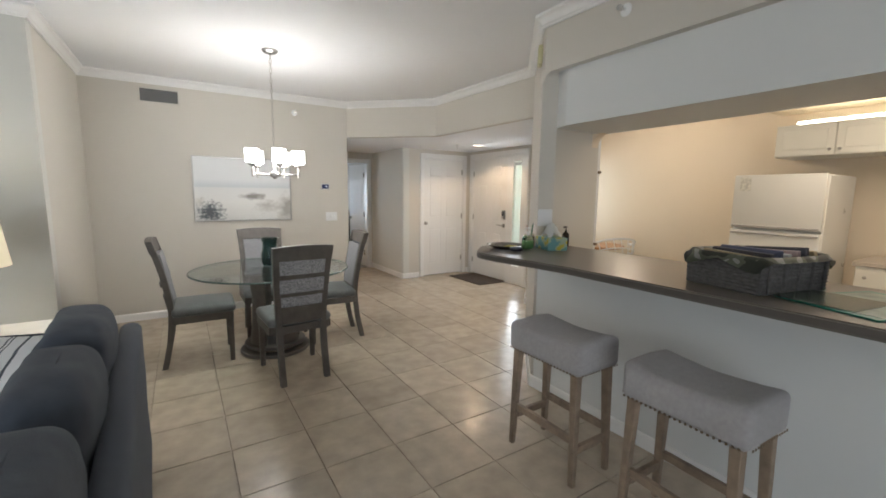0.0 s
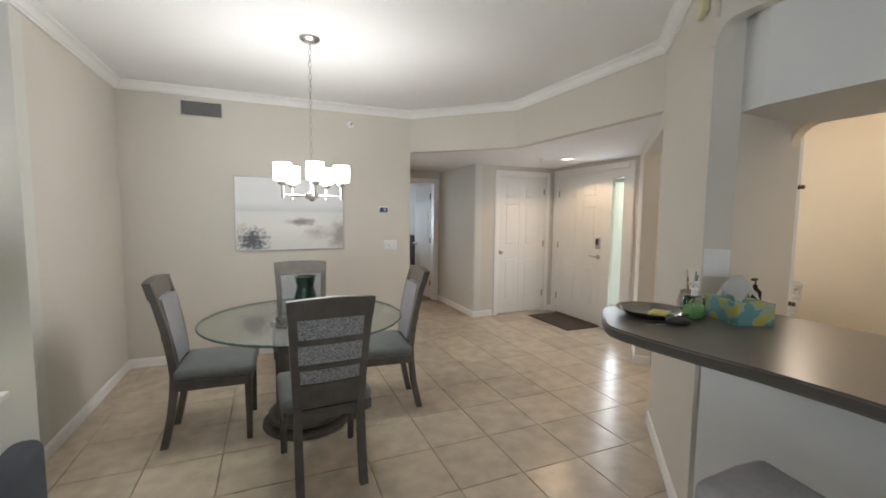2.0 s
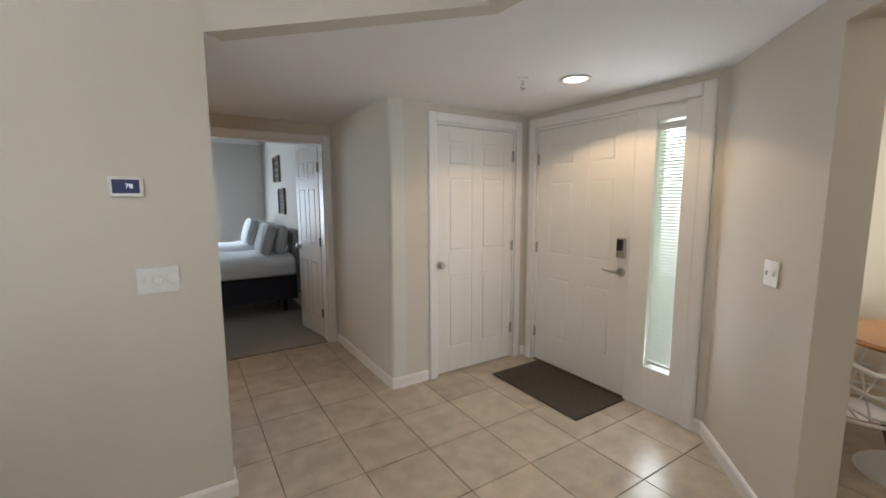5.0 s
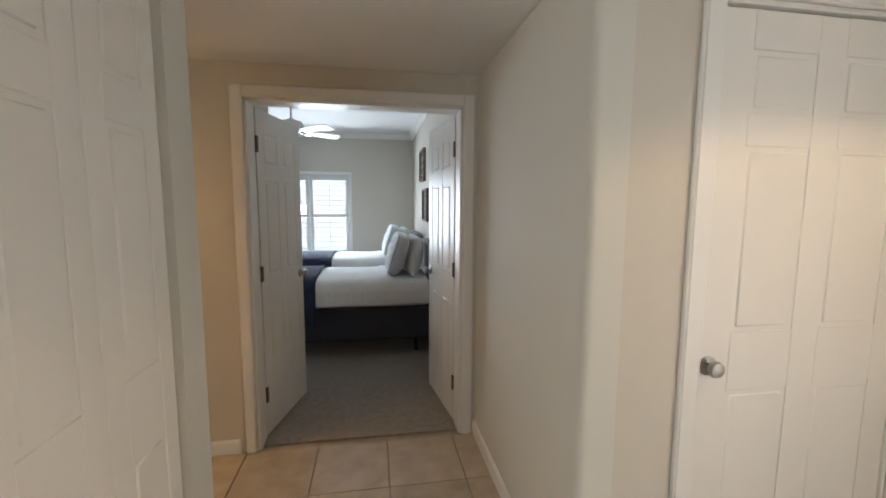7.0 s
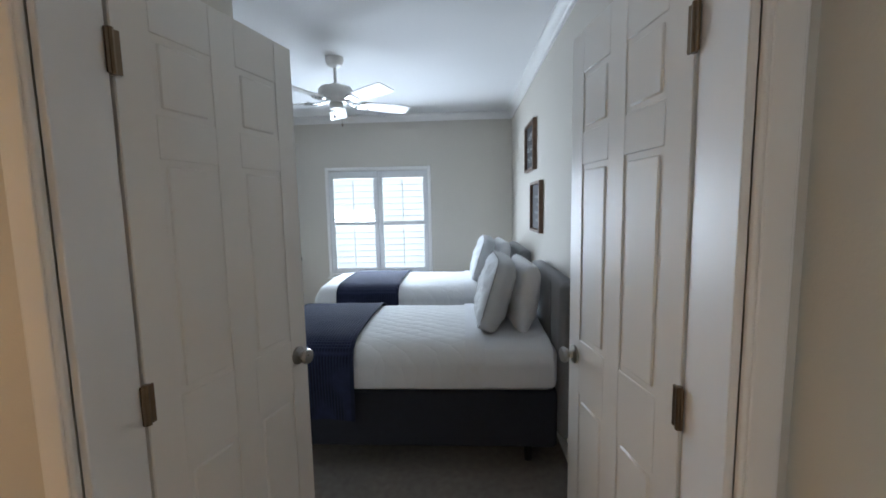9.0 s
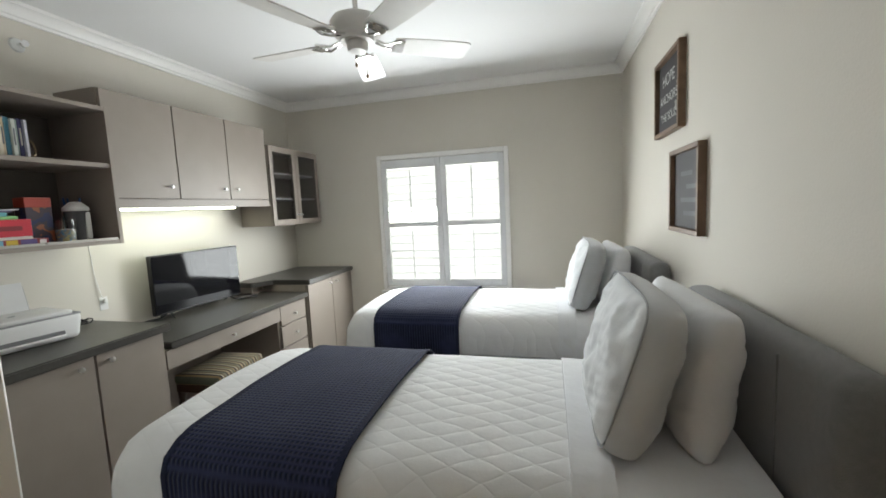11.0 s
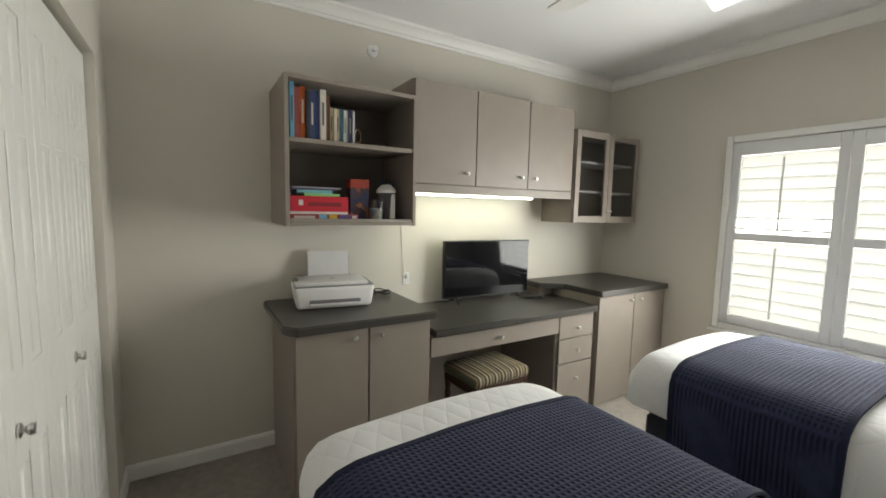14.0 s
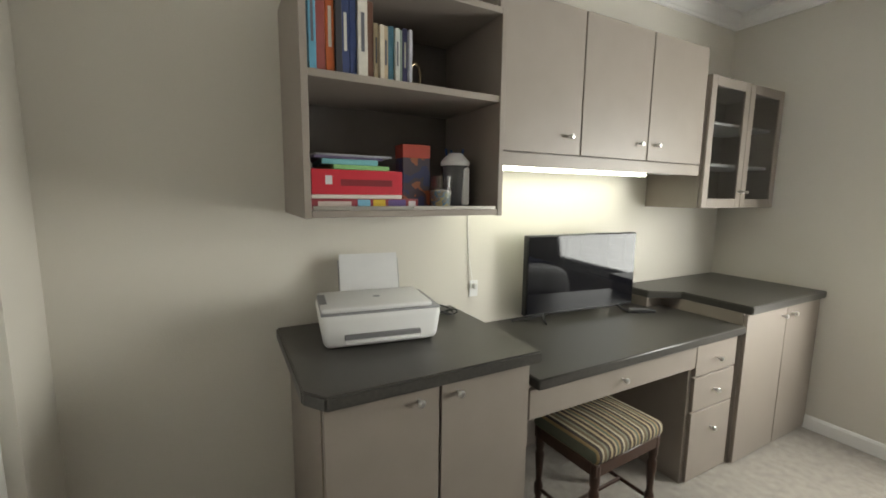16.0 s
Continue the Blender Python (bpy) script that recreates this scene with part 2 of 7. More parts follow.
def tube(bm, pts, r, seg=8, closed=False):
    """A bent round bar through points."""
    pts = [Vector(p) for p in pts]
    t = bmesh.new()
    rings, n = [], len(pts)
    up = Vector((0, 0, 1))
    for i, p in enumerate(pts):
        d = (pts[(i + 1) % n] - pts[i - 1]) if closed or 0 < i < n - 1 else (pts[1] - pts[0] if i == 0 else pts[-1] - pts[-2])
        d.normalize()
        s = d.cross(up if abs(d.z) < 0.95 else Vector((1, 0, 0))).normalized()
        u = s.cross(d)
        rr = r[i] if isinstance(r, (list, tuple)) else r
        rings.append([t.verts.new(p + rr * (math.cos(2 * math.pi * k / seg) * s + math.sin(2 * math.pi * k / seg) * u)) for k in range(seg)])
    for a, b in list(zip(rings, rings[1:])) + ([(rings[-1], rings[0])] if closed else []):
        for k in range(seg):
            t.faces.new((a[k], a[(k + 1) % seg], b[(k + 1) % seg], b[k]))
    if not closed:
        t.faces.new(rings[0]), t.faces.new(rings[-1])
    bmesh.ops.recalc_face_normals(t, faces=t.faces)
    return add(bm, t)


def prism(bm, poly, z0, z1, m=None, bev=0.0):
    """A flat outline raised from z0 to z1."""
    t = bmesh.new()
    lo = [t.verts.new((x, y, z0)) for x, y in poly]
    hi = [t.verts.new((x, y, z1)) for x, y in poly]
    t.faces.new(lo), t.faces.new(hi)
    for i in range(len(poly)):
        t.faces.new((lo[i], lo[(i + 1) % len(poly)], hi[(i + 1) % len(poly)], hi[i]))
    bmesh.ops.recalc_face_normals(t, faces=t.faces)
    if bev:
        bmesh.ops.bevel(t, geom=t.edges[:], offset=bev, segments=2, affect="EDGES")
    return add(bm, t, m)


def sweep(bm, path, prof, closed=False):
    """A moulding: a profile of (out, up) carried along a plan line of (x, y, z); out is to the line's right."""
    P = [Vector(p) for p in path]
    t = bmesh.new()
    rings = []
    for i, p in enumerate(P):
        a = (P[i] - P[i - 1]).normalized() if i or closed else None
        b = (P[(i + 1) % len(P)] - P[i]).normalized() if i < len(P) - 1 or closed else None
        na = Vector((a.y, -a.x, 0)) if a else None
        nb = Vector((b.y, -b.x, 0)) if b else None
        n = na if nb is None else nb if na is None else (na + nb) / (1 + na.dot(nb))
        rings.append([t.verts.new(p + n * o + Vector((0, 0, u))) for o, u in prof])
    k = len(prof)
    for a, b in list(zip(rings, rings[1:])) + ([(rings[-1], rings[0])] if closed else []):
        for j in range(k):
            t.faces.new((a[j], a[(j + 1) % k], b[(j + 1) % k], b[j]))
    if not closed:
        t.faces.new(rings[0]), t.faces.new(rings[-1])
    bmesh.ops.recalc_face_normals(t, faces=t.faces)
    return add(bm, t)


def mesh_of(name, bm, material, smooth=40):
    me = bpy.data.meshes.new(name)
    bm.to_mesh(me)
    bm.free()
    me.materials.append(material)
    if smooth:
        for f in me.polygons:
            f.use_smooth = True
        me.set_sharp_from_angle(angle=radians(smooth))
    return me


def part(name, bm, material, parent=None, label="", m=None, smooth=40):
    """One mesh object out of bm, under a thing or a part."""
    ob = new(name, mesh_of(name, bm, material, smooth))
    if parent is not None:
        ob.parent = parent
    if m is not None:
        ob.matrix_basis = m
    return tagged(ob, label)


def thing(name, label, category, m=None, group="", kind=""):
    """An empty at a thing's base, which carries its parts."""
    ob = new(name)
    ob.empty_display_size = 0.05
    if m is not None:
        ob.matrix_basis = m
    return tagged(ob, label, category, group, kind)


def solid(name, boxes, material, label, category="wall", kind="structure", bev=0.0):
    """A piece of the setting out of butted boxes."""
    bm = bmesh.new()
    for b in boxes:
        bx(bm, *b, bev=bev)
    return tagged(new(name, mesh_of(name, bm, material, 0)), label, category, kind=kind)


def B():
    return bmesh.new()

# ---- structure ----
HC, CC, BC = 2.64, 2.186, 2.53   # ceilings: living and dining, foyer and hall, bedroom
solid("floor_slab", [(-4.5, -4.2, -0.2, 7.0, 7.88, -0.012)], GROUT, "grey grout bed under the tiled floor", "floor")
solid("floor_bedroom", [(-0.3, 7.88, -0.2, 4.0, 12.6, 0.004)], CARPET, "taupe cut-pile carpet in the bedroom", "floor")
# dining and living walls
solid("wall_dining_north", [(-0.40, 5.915, 0, 2.48, 6.035, HC)], WALL, "beige painted wall behind the dining table")
solid("wall_dining_west", [(-0.40, 4.43, 0, -0.28, 5.915, HC)], WALL, "beige painted side wall of the dining area")
solid("wall_living_north", [(-4.2, 4.31, 0, -0.28, 4.43, HC)], LIVW, "pale grey painted living room wall behind the lamp")
solid("wall_living_west", [(-4.32, -4.1, 0, -4.2, 4.43, HC)], WALL, "beige painted living room wall")
solid("wall_living_south", [(-4.2, -4.1, 0, -4.0, -3.98, HC), (0.0, -4.1, 0, 2.66, -3.98, HC), (-4.0, -4.1, 2.45, 0.0, -3.98, HC)], WALL, "beige painted wall around the assumed glass doors")
solid("ceiling_living", [(-4.32, -4.1, HC, 6.2, 6.035, HC + 0.1)], CEIL, "white painted living and dining ceiling", "ceiling")
# foyer and hall
bm = B()
prism(bm, [(2.56, 5.99), (3.45, 5.10), (3.51, 3.44), (3.54, 3.30), (4.43, 4.21), (5.15, 4.95), (5.15, 6.7), (3.64, 6.7), (3.64, 8.0), (0.9, 8.0), (0.9, 6.0)], CC, CC + 0.12)
tagged(part("ceiling_foyer", bm, CEIL, smooth=0), "lower white foyer and hall ceiling", "ceiling", kind="structure")
bm = B()
prism(bm, [(2.48, 5.915), (3.37, 5.06), (3.44, 3.36), (3.51, 3.44), (3.45, 5.10), (2.56, 5.99)], CC - 0.002, HC)
tagged(part("wall_soffit_fascia", bm, WALL, smooth=0), "beige painted fascia above the lower foyer ceiling", "wall", kind="structure")
solid("wall_hall_west", [(2.36, 6.035, 0, 2.48, 6.06, CC), (2.36, 6.67, 0, 2.48, 6.82, CC), (2.36, 6.06, 2.05, 2.48, 6.67, CC)], HALLW, "grey painted hall wall with folding closet doors")
solid("wall_hall_closet", [(1.02, 6.70, 0, 2.36, 6.82, CC), (1.2, 6.035, 0, 1.3, 6.70, CC)], HALLW, "grey painted wall of the hall alcove")
solid("wall_alcove_west", [(0.9, 6.70, 0, 1.02, 7.83, CC)], HALLW, "grey painted end wall of the hall alcove")
bm = B()
prism(bm, [(3.76, 7.83), (3.64, 7.83)] + [(3.67 - 0.03 * math.cos(radians(a)), 6.56 - 0.03 * math.sin(radians(a))) for a in range(0, 91, 15)] + [(3.76, 6.53)], 0, CC)
tagged(part("wall_hall_east", bm, HALLW, smooth=30), "grey painted hall side wall with a rounded corner", "wall", kind="structure")
solid("wall_bedroom_south", [(0.9, 7.83, 0, 2.33, 7.97, BC), (3.56, 7.83, 0, 3.78, 7.97, BC), (2.33, 7.83, 2.011, 3.56, 7.97, BC)], WALL, "painted wall with the double doors to the bedroom")
solid("wall_closet_front", [(3.76, 6.53, 0, 4.03, 6.65, CC), (4.86, 6.53, 0, 5.11, 6.65, CC), (4.03, 6.53, 2.05, 4.86, 6.65, CC)], WALL, "beige painted wall with the closet door")
solid("wall_entry", [(4.99, 6.42, 0, 5.11, 6.53, CC), (4.99, 4.93, 0, 5.11, 5.06, CC), (4.99, 5.06, 2.06, 5.11, 6.42, CC)], WALL, "beige painted wall with the front door")
# the diagonal wall: stub beside the door, opening to the nook, pier at the bar
bm = B()
prism(bm, [(4.99, 4.93), (4.33, 4.29), (4.43, 4.19), (5.11, 4.85), (5.11, 4.93)], 0, CC)
prism(bm, [(4.33, 4.29), (3.44, 3.36), (3.54, 3.26), (4.43, 4.19)], 2.07, CC)
tagged(part("wall_nook_stub", bm, WALL, smooth=0), "beige painted diagonal wall beside the nook opening", "wall", kind="structure")
bm = B()
prism(bm, [(3.44, 3.36), (2.69, 2.515), (2.785, 2.455), (3.31, 2.50), (3.31, 3.03)], 0, HC)
tagged(part("wall_bar_pier", bm, WALL, smooth=0), "beige painted pier at the end of the bar", "wall", kind="structure")
solid("wall_bar_half", [(2.691, -3.98, 0, 2.83, 2.49, 1.03)], HEADW, "pale painted half wall under the bar")
solid("wall_bar_beam", [(2.69, -3.98, 2.27, 2.744, 2.50, HC)], WALL, "beige painted beam over the bar")
bm = B()
prism(bm, [(2.80, 2.456), (2.785, 2.455), (2.744, 2.345), (2.744, -3.98), (3.3, -3.98), (3.3, 2.499)], 1.905, HC)
tagged(part("wall_bar_header", bm, HEADW, smooth=0), "pale painted dropped header over the pass-through", "wall", kind="structure")


def arch_fillet(name, x0, x1, y0, y1, z, r, material, label):
    """Fills the corner between a post, whose face runs from (x0, y0) to (x1, y1), and a beam's underside at z."""
    t = B()
    ends = []
    for x, y in ((x0, y0), (x1, y1)):
        ends.append([t.verts.new((x, y + 0.02, z + 0.02)), t.verts.new((x, y + 0.02, z - r))] + [t.verts.new((x, y - r + r * math.cos(radians(a)), z - r + r * math.sin(radians(a)))) for a in range(0, 91, 10)] + [t.verts.new((x, y - r, z + 0.02))])
    n = len(ends[0])
    for i in range(n):
        t.faces.new((ends[0][i], ends[0][(i + 1) % n], ends[1][(i + 1) % n], ends[1][i]))
    t.faces.new(ends[0]), t.faces.new(ends[1])
    bmesh.ops.recalc_face_normals(t, faces=t.faces)
    tagged(part(name, t, material, smooth=30), label, "wall", kind="structure")


arch_fillet("trim_beam_arch", 2.691, 2.743, 2.514, 2.481, 2.271, 0.09, WALL, "rounded painted corner under the beam")
arch_fillet("trim_pass_arch", 3.22, 3.299, 2.492, 2.499, 1.906, 0.10, KITW, "rounded painted corner of the pass-through")
# kitchen and nook
solid("wall_kitchen_east", [(6.0, -4.1, 0, 6.12, 4.77, HC)], KITW, "cream painted kitchen wall")
solid("wall_kitchen_south", [(2.83, -4.1, 0, 6.0, -3.98, HC)], KITW, "cream painted kitchen end wall")
solid("wall_nook_north", [(4.95, 4.65, 0, 5.2, 4.77, HC), (5.92, 4.65, 0, 6.0, 4.77, HC), (5.2, 4.65, 0, 5.92, 4.77, 0.8), (5.2, 4.65, 2.0, 5.92, 4.77, HC)], KITW, "cream painted nook wall with a window")
# bedroom
XW, XE, YN, YC = 0.43, 3.66, 12.10, 8.58
solid("wall_bedroom_west", [(XW - 0.12, YC - 0.1, 0, XW, YN + 0.12, BC)], WALL, "beige painted bedroom wall behind the desk")
solid("wall_bedroom_east", [(XE, 7.97, 0, XE + 0.12, YN + 0.12, BC)], WALL, "beige painted bedroom wall behind the beds")
solid("wall_bedroom_north", [(XW, YN, 0, 1.44, YN + 0.12, BC), (2.67, YN, 0, XE, YN + 0.12, BC), (1.44, YN, 0, 2.67, YN + 0.12, 0.66), (1.44, YN, 1.84, 2.67, YN + 0.12, BC)], WALL, "beige painted bedroom wall with the shuttered window")
solid("wall_bedroom_closet", [(XW, YC - 0.1, 0, 0.70, YC, BC), (2.05, YC - 0.1, 0, 2.3, YC, BC), (0.70, YC - 0.1, 1.975, 2.05, YC, BC), (2.2, 7.97, 0, 2.3, YC - 0.1, BC)], WALL, "beige painted bedroom closet wall")
solid("ceiling_bedroom", [(XW - 0.12, 7.83, BC, XE + 0.12, YN + 0.12, BC + 0.1)], CEIL, "white painted bedroom ceiling", "ceiling")
solid("ground", [(-60, -60, -0.6, 60, 60, -0.45)], mat("lawn", (0.07, 0.13, 0.03), 0.9, vary=0.3, scale=3), "grass outside the windows", "ground")

CROWN = [(0.0, 0.0), (0.014, 0.0), (0.016, 0.014), (0.024, 0.02), (0.032, 0.038), (0.05, 0.056), (0.066, 0.062), (0.068, 0.0785), (0.0, 0.0785)]


def crown(name, path, z):
    bm = B()
    sweep(bm, [(x, y, z) for x, y in path], CROWN)
    tagged(part(name, bm, TRIM, smooth=25), "white painted crown moulding", "moulding", kind="structure")


crown("trim_crown_dining", [(-4.2, 4.31), (-0.28, 4.31), (-0.28, 5.915), (2.48, 5.915), (3.37, 5.06), (3.44, 3.36), (2.69, 2.515), (2.69, -3.98)], HC - 0.08)
crown("trim_crown_bedroom", [(3.66, 7.97), (2.3, 7.97), (2.3, YC), (XW, YC), (XW, YN), (XE, YN), (XE, 7.97)], BC - 0.08)
BASE = [(0.0, 0.0), (0.014, 0.0), (0.014, 0.07), (0.008, 0.082), (0.0, 0.085)]


def baseboard(paths):
    for p in paths:
        bm = B()
        sweep(bm, [(x, y, 0) for x, y in p], BASE)
        tagged(part("baseboard", bm, TRIM, smooth=25), "white painted baseboard", "baseboard", kind="structure")


baseboard([[(-4.2, 4.31), (-0.28, 4.31), (-0.28, 5.915), (2.48, 5.915), (2.48, 6.035)], [(1.02, 7.83), (2.25, 7.83)], [(3.64, 7.83), (3.64, 6.56), (3.649, 6.539), (3.67, 6.53), (3.95, 6.53)],
           [(4.94, 6.53), (4.99, 6.53), (4.99, 6.49)], [(4.99, 4.99), (4.99, 4.93), (4.33, 4.29), (4.43, 4.19)], [(3.54, 3.26), (3.44, 3.36), (2.69, 2.515), (2.69, -3.98)],
           [(2.3, 7.97), (2.3, YC), (2.08, YC)], [(0.67, YC), (XW, YC), (XW, 9.3)], [(1.03, YN), (XE, YN), (XE, 7.97), (3.64, 7.97)]])

# ---- doors, windows and fixed fittings ----
def panel_door(name, label, w, h, m, material, th=0.04, cols=2, rows=((0.21, 0.82), (1.02, 1.61), (1.71, 1.895)), kind="structure", hinges=0, knob_at=None, parent=None, stile=0.105, both=True):
    """A moulded panel door, its lower hinge corner at the pose's origin, width along +x, faces at y = 0 and th."""
    if parent is None:
        root = thing(name, label, "door", m, kind=kind)
    else:
        root = part(name, B(), material, parent, m=m)
    bm = B()
    bx(bm, 0, 0.006, 0, w, th - 0.006, h, 0)
    gap = (w - stile * (cols + 1)) / cols
    xs = [0] + [stile + i * (gap + stile) for i in range(cols)]
    # stiles and rails stand proud of the sunk field on both faces
    for y0, y1 in ((0.002, 0.0065), (th - 0.0065, th - 0.002)):
        for i in range(cols + 1):
            x0 = i * (gap + stile)
            bx(bm, x0, y0, 0, x0 + stile, y1, h, 0.002)
        zs = [0] + [z for r in rows for z in r] + [h]
        for i in range(0, len(zs), 2):
            for c in range(cols):
                x0 = stile + c * (gap + stile)
                bx(bm, x0 - 0.001, y0, zs[i], x0 + gap + 0.001, y1, zs[i + 1], 0.002)
    if parent is None:
        part("slab", bm, material, root)
        body = root
    else:
        bm.to_mesh(root.data)
        bm.free()
        body = root
    for z0, z1 in rows:
        for c in range(cols):
            x0 = stile + c * (gap + stile)
            pb = B()
            bx(pb, x0 + 0.016, 0.0015, z0 + 0.016, x0 + gap - 0.016, th - 0.0015, z1 - 0.016, 0.0044)
            part("raised_panel", pb, material, body)
    return root


def knob(parent, x, z, y, side, material=NICKEL, r=0.027):
    bm = B()
    lathe(bm, [(0, 0), (r * 1.15, 0), (r * 1.15, r * 0.22), (r * 0.45, r * 0.44), (r * 0.42, r * 0.74), (r * 0.8, r), (r, r * 1.37), (r * 0.86, r * 1.74), (0, r * 1.9)], 20, pose(x, y, z, 90 if side < 0 else -90))
    return part("door_knob", bm, material, parent, "round satin nickel knob")


def hinge(parent, x, y, z, material=BRONZE, w=0.03):
    bm = B()
    bx(bm, x - w, y - 0.003, z - 0.045, x + w, y + 0.003, z + 0.045, 0.001)
    rod(bm, (x, y - 0.005, z - 0.047), (x, y - 0.005, z + 0.047), 0.006, seg=8)
    return part("hinge", bm, material, parent, "dull metal hinge")


def casing(name, x0, x1, h, m, w=0.07, th=0.016, material=TRIM):
    """A door's casing on a wall face: opening from x0 to x1, face towards -y of the pose."""
    root = thing(name, "white painted door casing", "trim", m, kind="structure")
    for n, b in (("casing_leg", (x0 - w, -th, 0, x0, 0, h + w)), ("casing_leg", (x1, -th, 0, x1 + w, 0, h + w)), ("casing_head", (x0, -th, h, x1, 0, h + w))):
        bm = B()
        bx(bm, *b, bev=0.004)
        bx(bm, b[0] + 0.008, -th - 0.004, b[2] + (0.008 if "head" in n else 0), b[3] - 0.008, -th + 0.001, b[5] - 0.008, bev=0.003)
        part(n, bm, material, root)
    return root


def jamb(name, x0, x1, h, depth, m, material=TRIM):
    root = thing(name, "white painted door jamb", "trim", m, kind="structure")
    for b in ((x0 - 0.001, 0, 0, x0 + 0.016, depth, h), (x1 - 0.016, 0, 0, x1 + 0.001, depth, h), (x0, 0.0, h - 0.016, x1, depth, h + 0.001)):
        bm = B()
        bx(bm, *b, bev=0.002)
        part("jamb_board", bm, material, root)


# closet door in the foyer
closet_m = pose(0, 6.53, 0)
casing("trim_closet_casing", 4.035, 4.855, 2.05, closet_m)
jamb("trim_closet_jamb", 4.035, 4.855, 2.05, 0.12, closet_m)
d1 = panel_door("door_1", "closed white six-panel closet door", 0.783, 2.01, pose(4.054, 6.536, 0.016), DOORM)
knob(d1, 0.024, 0.915, 0.0, -1)
for z in (0.27, 1.03, 1.81):
    hinge(d1, 0.783, -0.002, z, NICKEL, 0.018)
solid("wall_closet_back", [(3.7, 7.2, 0, 5.2, 7.25, CC)], WALL, "plain back of the closet")

# front door, sidelight and their frame, in the wall at x = 4.99
entry_m = Matrix.Translation((4.99, 6.42, 0)) @ pose(0, 0, 0, 0, 0, -90)
d2 = panel_door("door_2", "closed white six-panel front door with keypad lock", 0.90, 2.02, Matrix.Translation((4.996, 6.385, 0.016)) @ pose(0, 0, 0, 0, 0, -90), DOORM, 0.045, rows=((0.25, 0.775), (0.98, 1.585), (1.72, 1.90)), stile=0.145)
casing("trim_entry_casing", 0.015, 1.36, 2.06, entry_m, 0.08)
em = thing("trim_entry_frame", "white painted frame between the front door and its sidelight", "trim", entry_m, kind="structure")
for b in ((0.0, 0, 0, 0.033, 0.12, 2.06), (0.94, 0, 0, 1.085, 0.12, 2.06), (1.265, 0, 0, 1.36, 0.12, 2.06), (0.033, 0, 2.038, 0.94, 0.12, 2.06), (1.085, 0, 0, 1.265, 0.12, 0.30), (1.085, 0, 1.96, 1.265, 0.12, 2.06)):
    bm = B()
    bx(bm, *b, bev=0.002)
    part("frame_board", bm, TRIM, em)
bm = B()
bx(bm, 0.033, 0.0, 0, 0.94, 0.11, 0.014, 0.003)
part("threshold", bm, BRONZE, em)
lk = part("keypad_lock", bx(B(), 0.805, -0.028, 1.02, 0.875, 0.0, 1.165, 0.008), NICKEL, d2, "dark keypad deadbolt")
part("keypad", bx(B(), 0.815, -0.0305, 1.075, 0.865, -0.0285, 1.155, 0.0), BLACKP, lk)
lv = B()
lathe(lv, [(0, 0), (0.032, 0), (0.032, 0.008), (0.012, 0.014), (0.011, 0.045), (0, 0.047)], 18, pose(0.84, 0, 0.915, 90))
tube(lv, [(0.84, -0.042, 0.915), (0.80, -0.05, 0.917), (0.75, -0.05, 0.921), (0.715, -0.046, 0.926)], [0.011, 0.009, 0.0075, 0.006])
part("lever_handle", lv, NICKEL, d2, "satin nickel lever handle")
for z in (0.25, 1.02, 1.78):
    hinge(d2, 0.0, -0.002, z, NICKEL, 0.012)
sl = thing("window_1", "narrow sidelight with white blinds beside the front door", "window", entry_m, kind="structure")
gp = part("pane", bx(B(), 1.085, 0.075, 0.30, 1.265, 0.08, 1.96), GLASS, sl)
gp.visible_shadow = False
bx0 = B()
bx(bx0, 1.09, 0.012, 1.90, 1.26, 0.045, 1.945, 0.004)
part("blind_headrail", bx0, WHITEP, sl)
slat = mesh_of("blind_slat", bx(B(), -0.082, -0.0125, -0.0008, 0.082, 0.0125, 0.0008), BLINDW, 0)
for i in range(74):
    s = new("blind_slat", slat)
    s.parent = sl
    s.matrix_basis = pose(1.175, 0.03, 0.36 + i * 0.0209, 40, 0, 0)
part("blind_bottom_rail", bx(B(), 1.093, 0.018, 0.325, 1.257, 0.042, 0.343, 0.003), WHITEP, sl)
tagged(part("door_mat", bx(B(), 4.45, 5.45, 0.002, 4.975, 6.32, 0.014, 0.004), MATB), "dark brown ribbed doormat on the tiled floor", "doormat")

# folding closet doors in the hall
bf = thing("door_3", "white folding closet door in the hall", "door", Matrix.Translation((2.462, 6.061, 0.012)) @ pose(0, 0, 0, 0, 0, 90), kind="structure")
for i in range(2):
    panel_door("leaf", "", 0.296, 2.02, pose(0.002 + i * 0.299, 0, 0), DOORM, 0.03, cols=1, rows=((0.21, 0.82), (1.02, 1.61), (1.71, 1.895)), parent=bf, stile=0.07)

# double doors of the bedroom
bd_m = pose(0, 7.83, 0)
casing("trim_bedroom_casing", 2.345, 3.55, 2.006, bd_m, 0.066)
casing("trim_bedroom_casing_inside", -3.55, -2.345, 2.006, Matrix.Translation((0, 7.97, 0)) @ pose(0, 0, 0, 0, 0, 180), 0.08)
jamb("trim_bedroom_jamb", 2.345, 3.55, 2.006, 0.14, bd_m)
dl = panel_door("door_4", "open white panelled leaf of the bedroom double doors", 0.585, 1.971, Matrix.Translation((2.368, 7.975, 0.014)) @ pose(0, 0, 0, 0, 0, 76), DOORM, 0.036, rows=((0.21, 0.80), (0.99, 1.56), (1.66, 1.84)), stile=0.085)
knob(dl, 0.53, 0.93, 0.0, -1)
knob(dl, 0.53, 0.93, 0.036, 1)
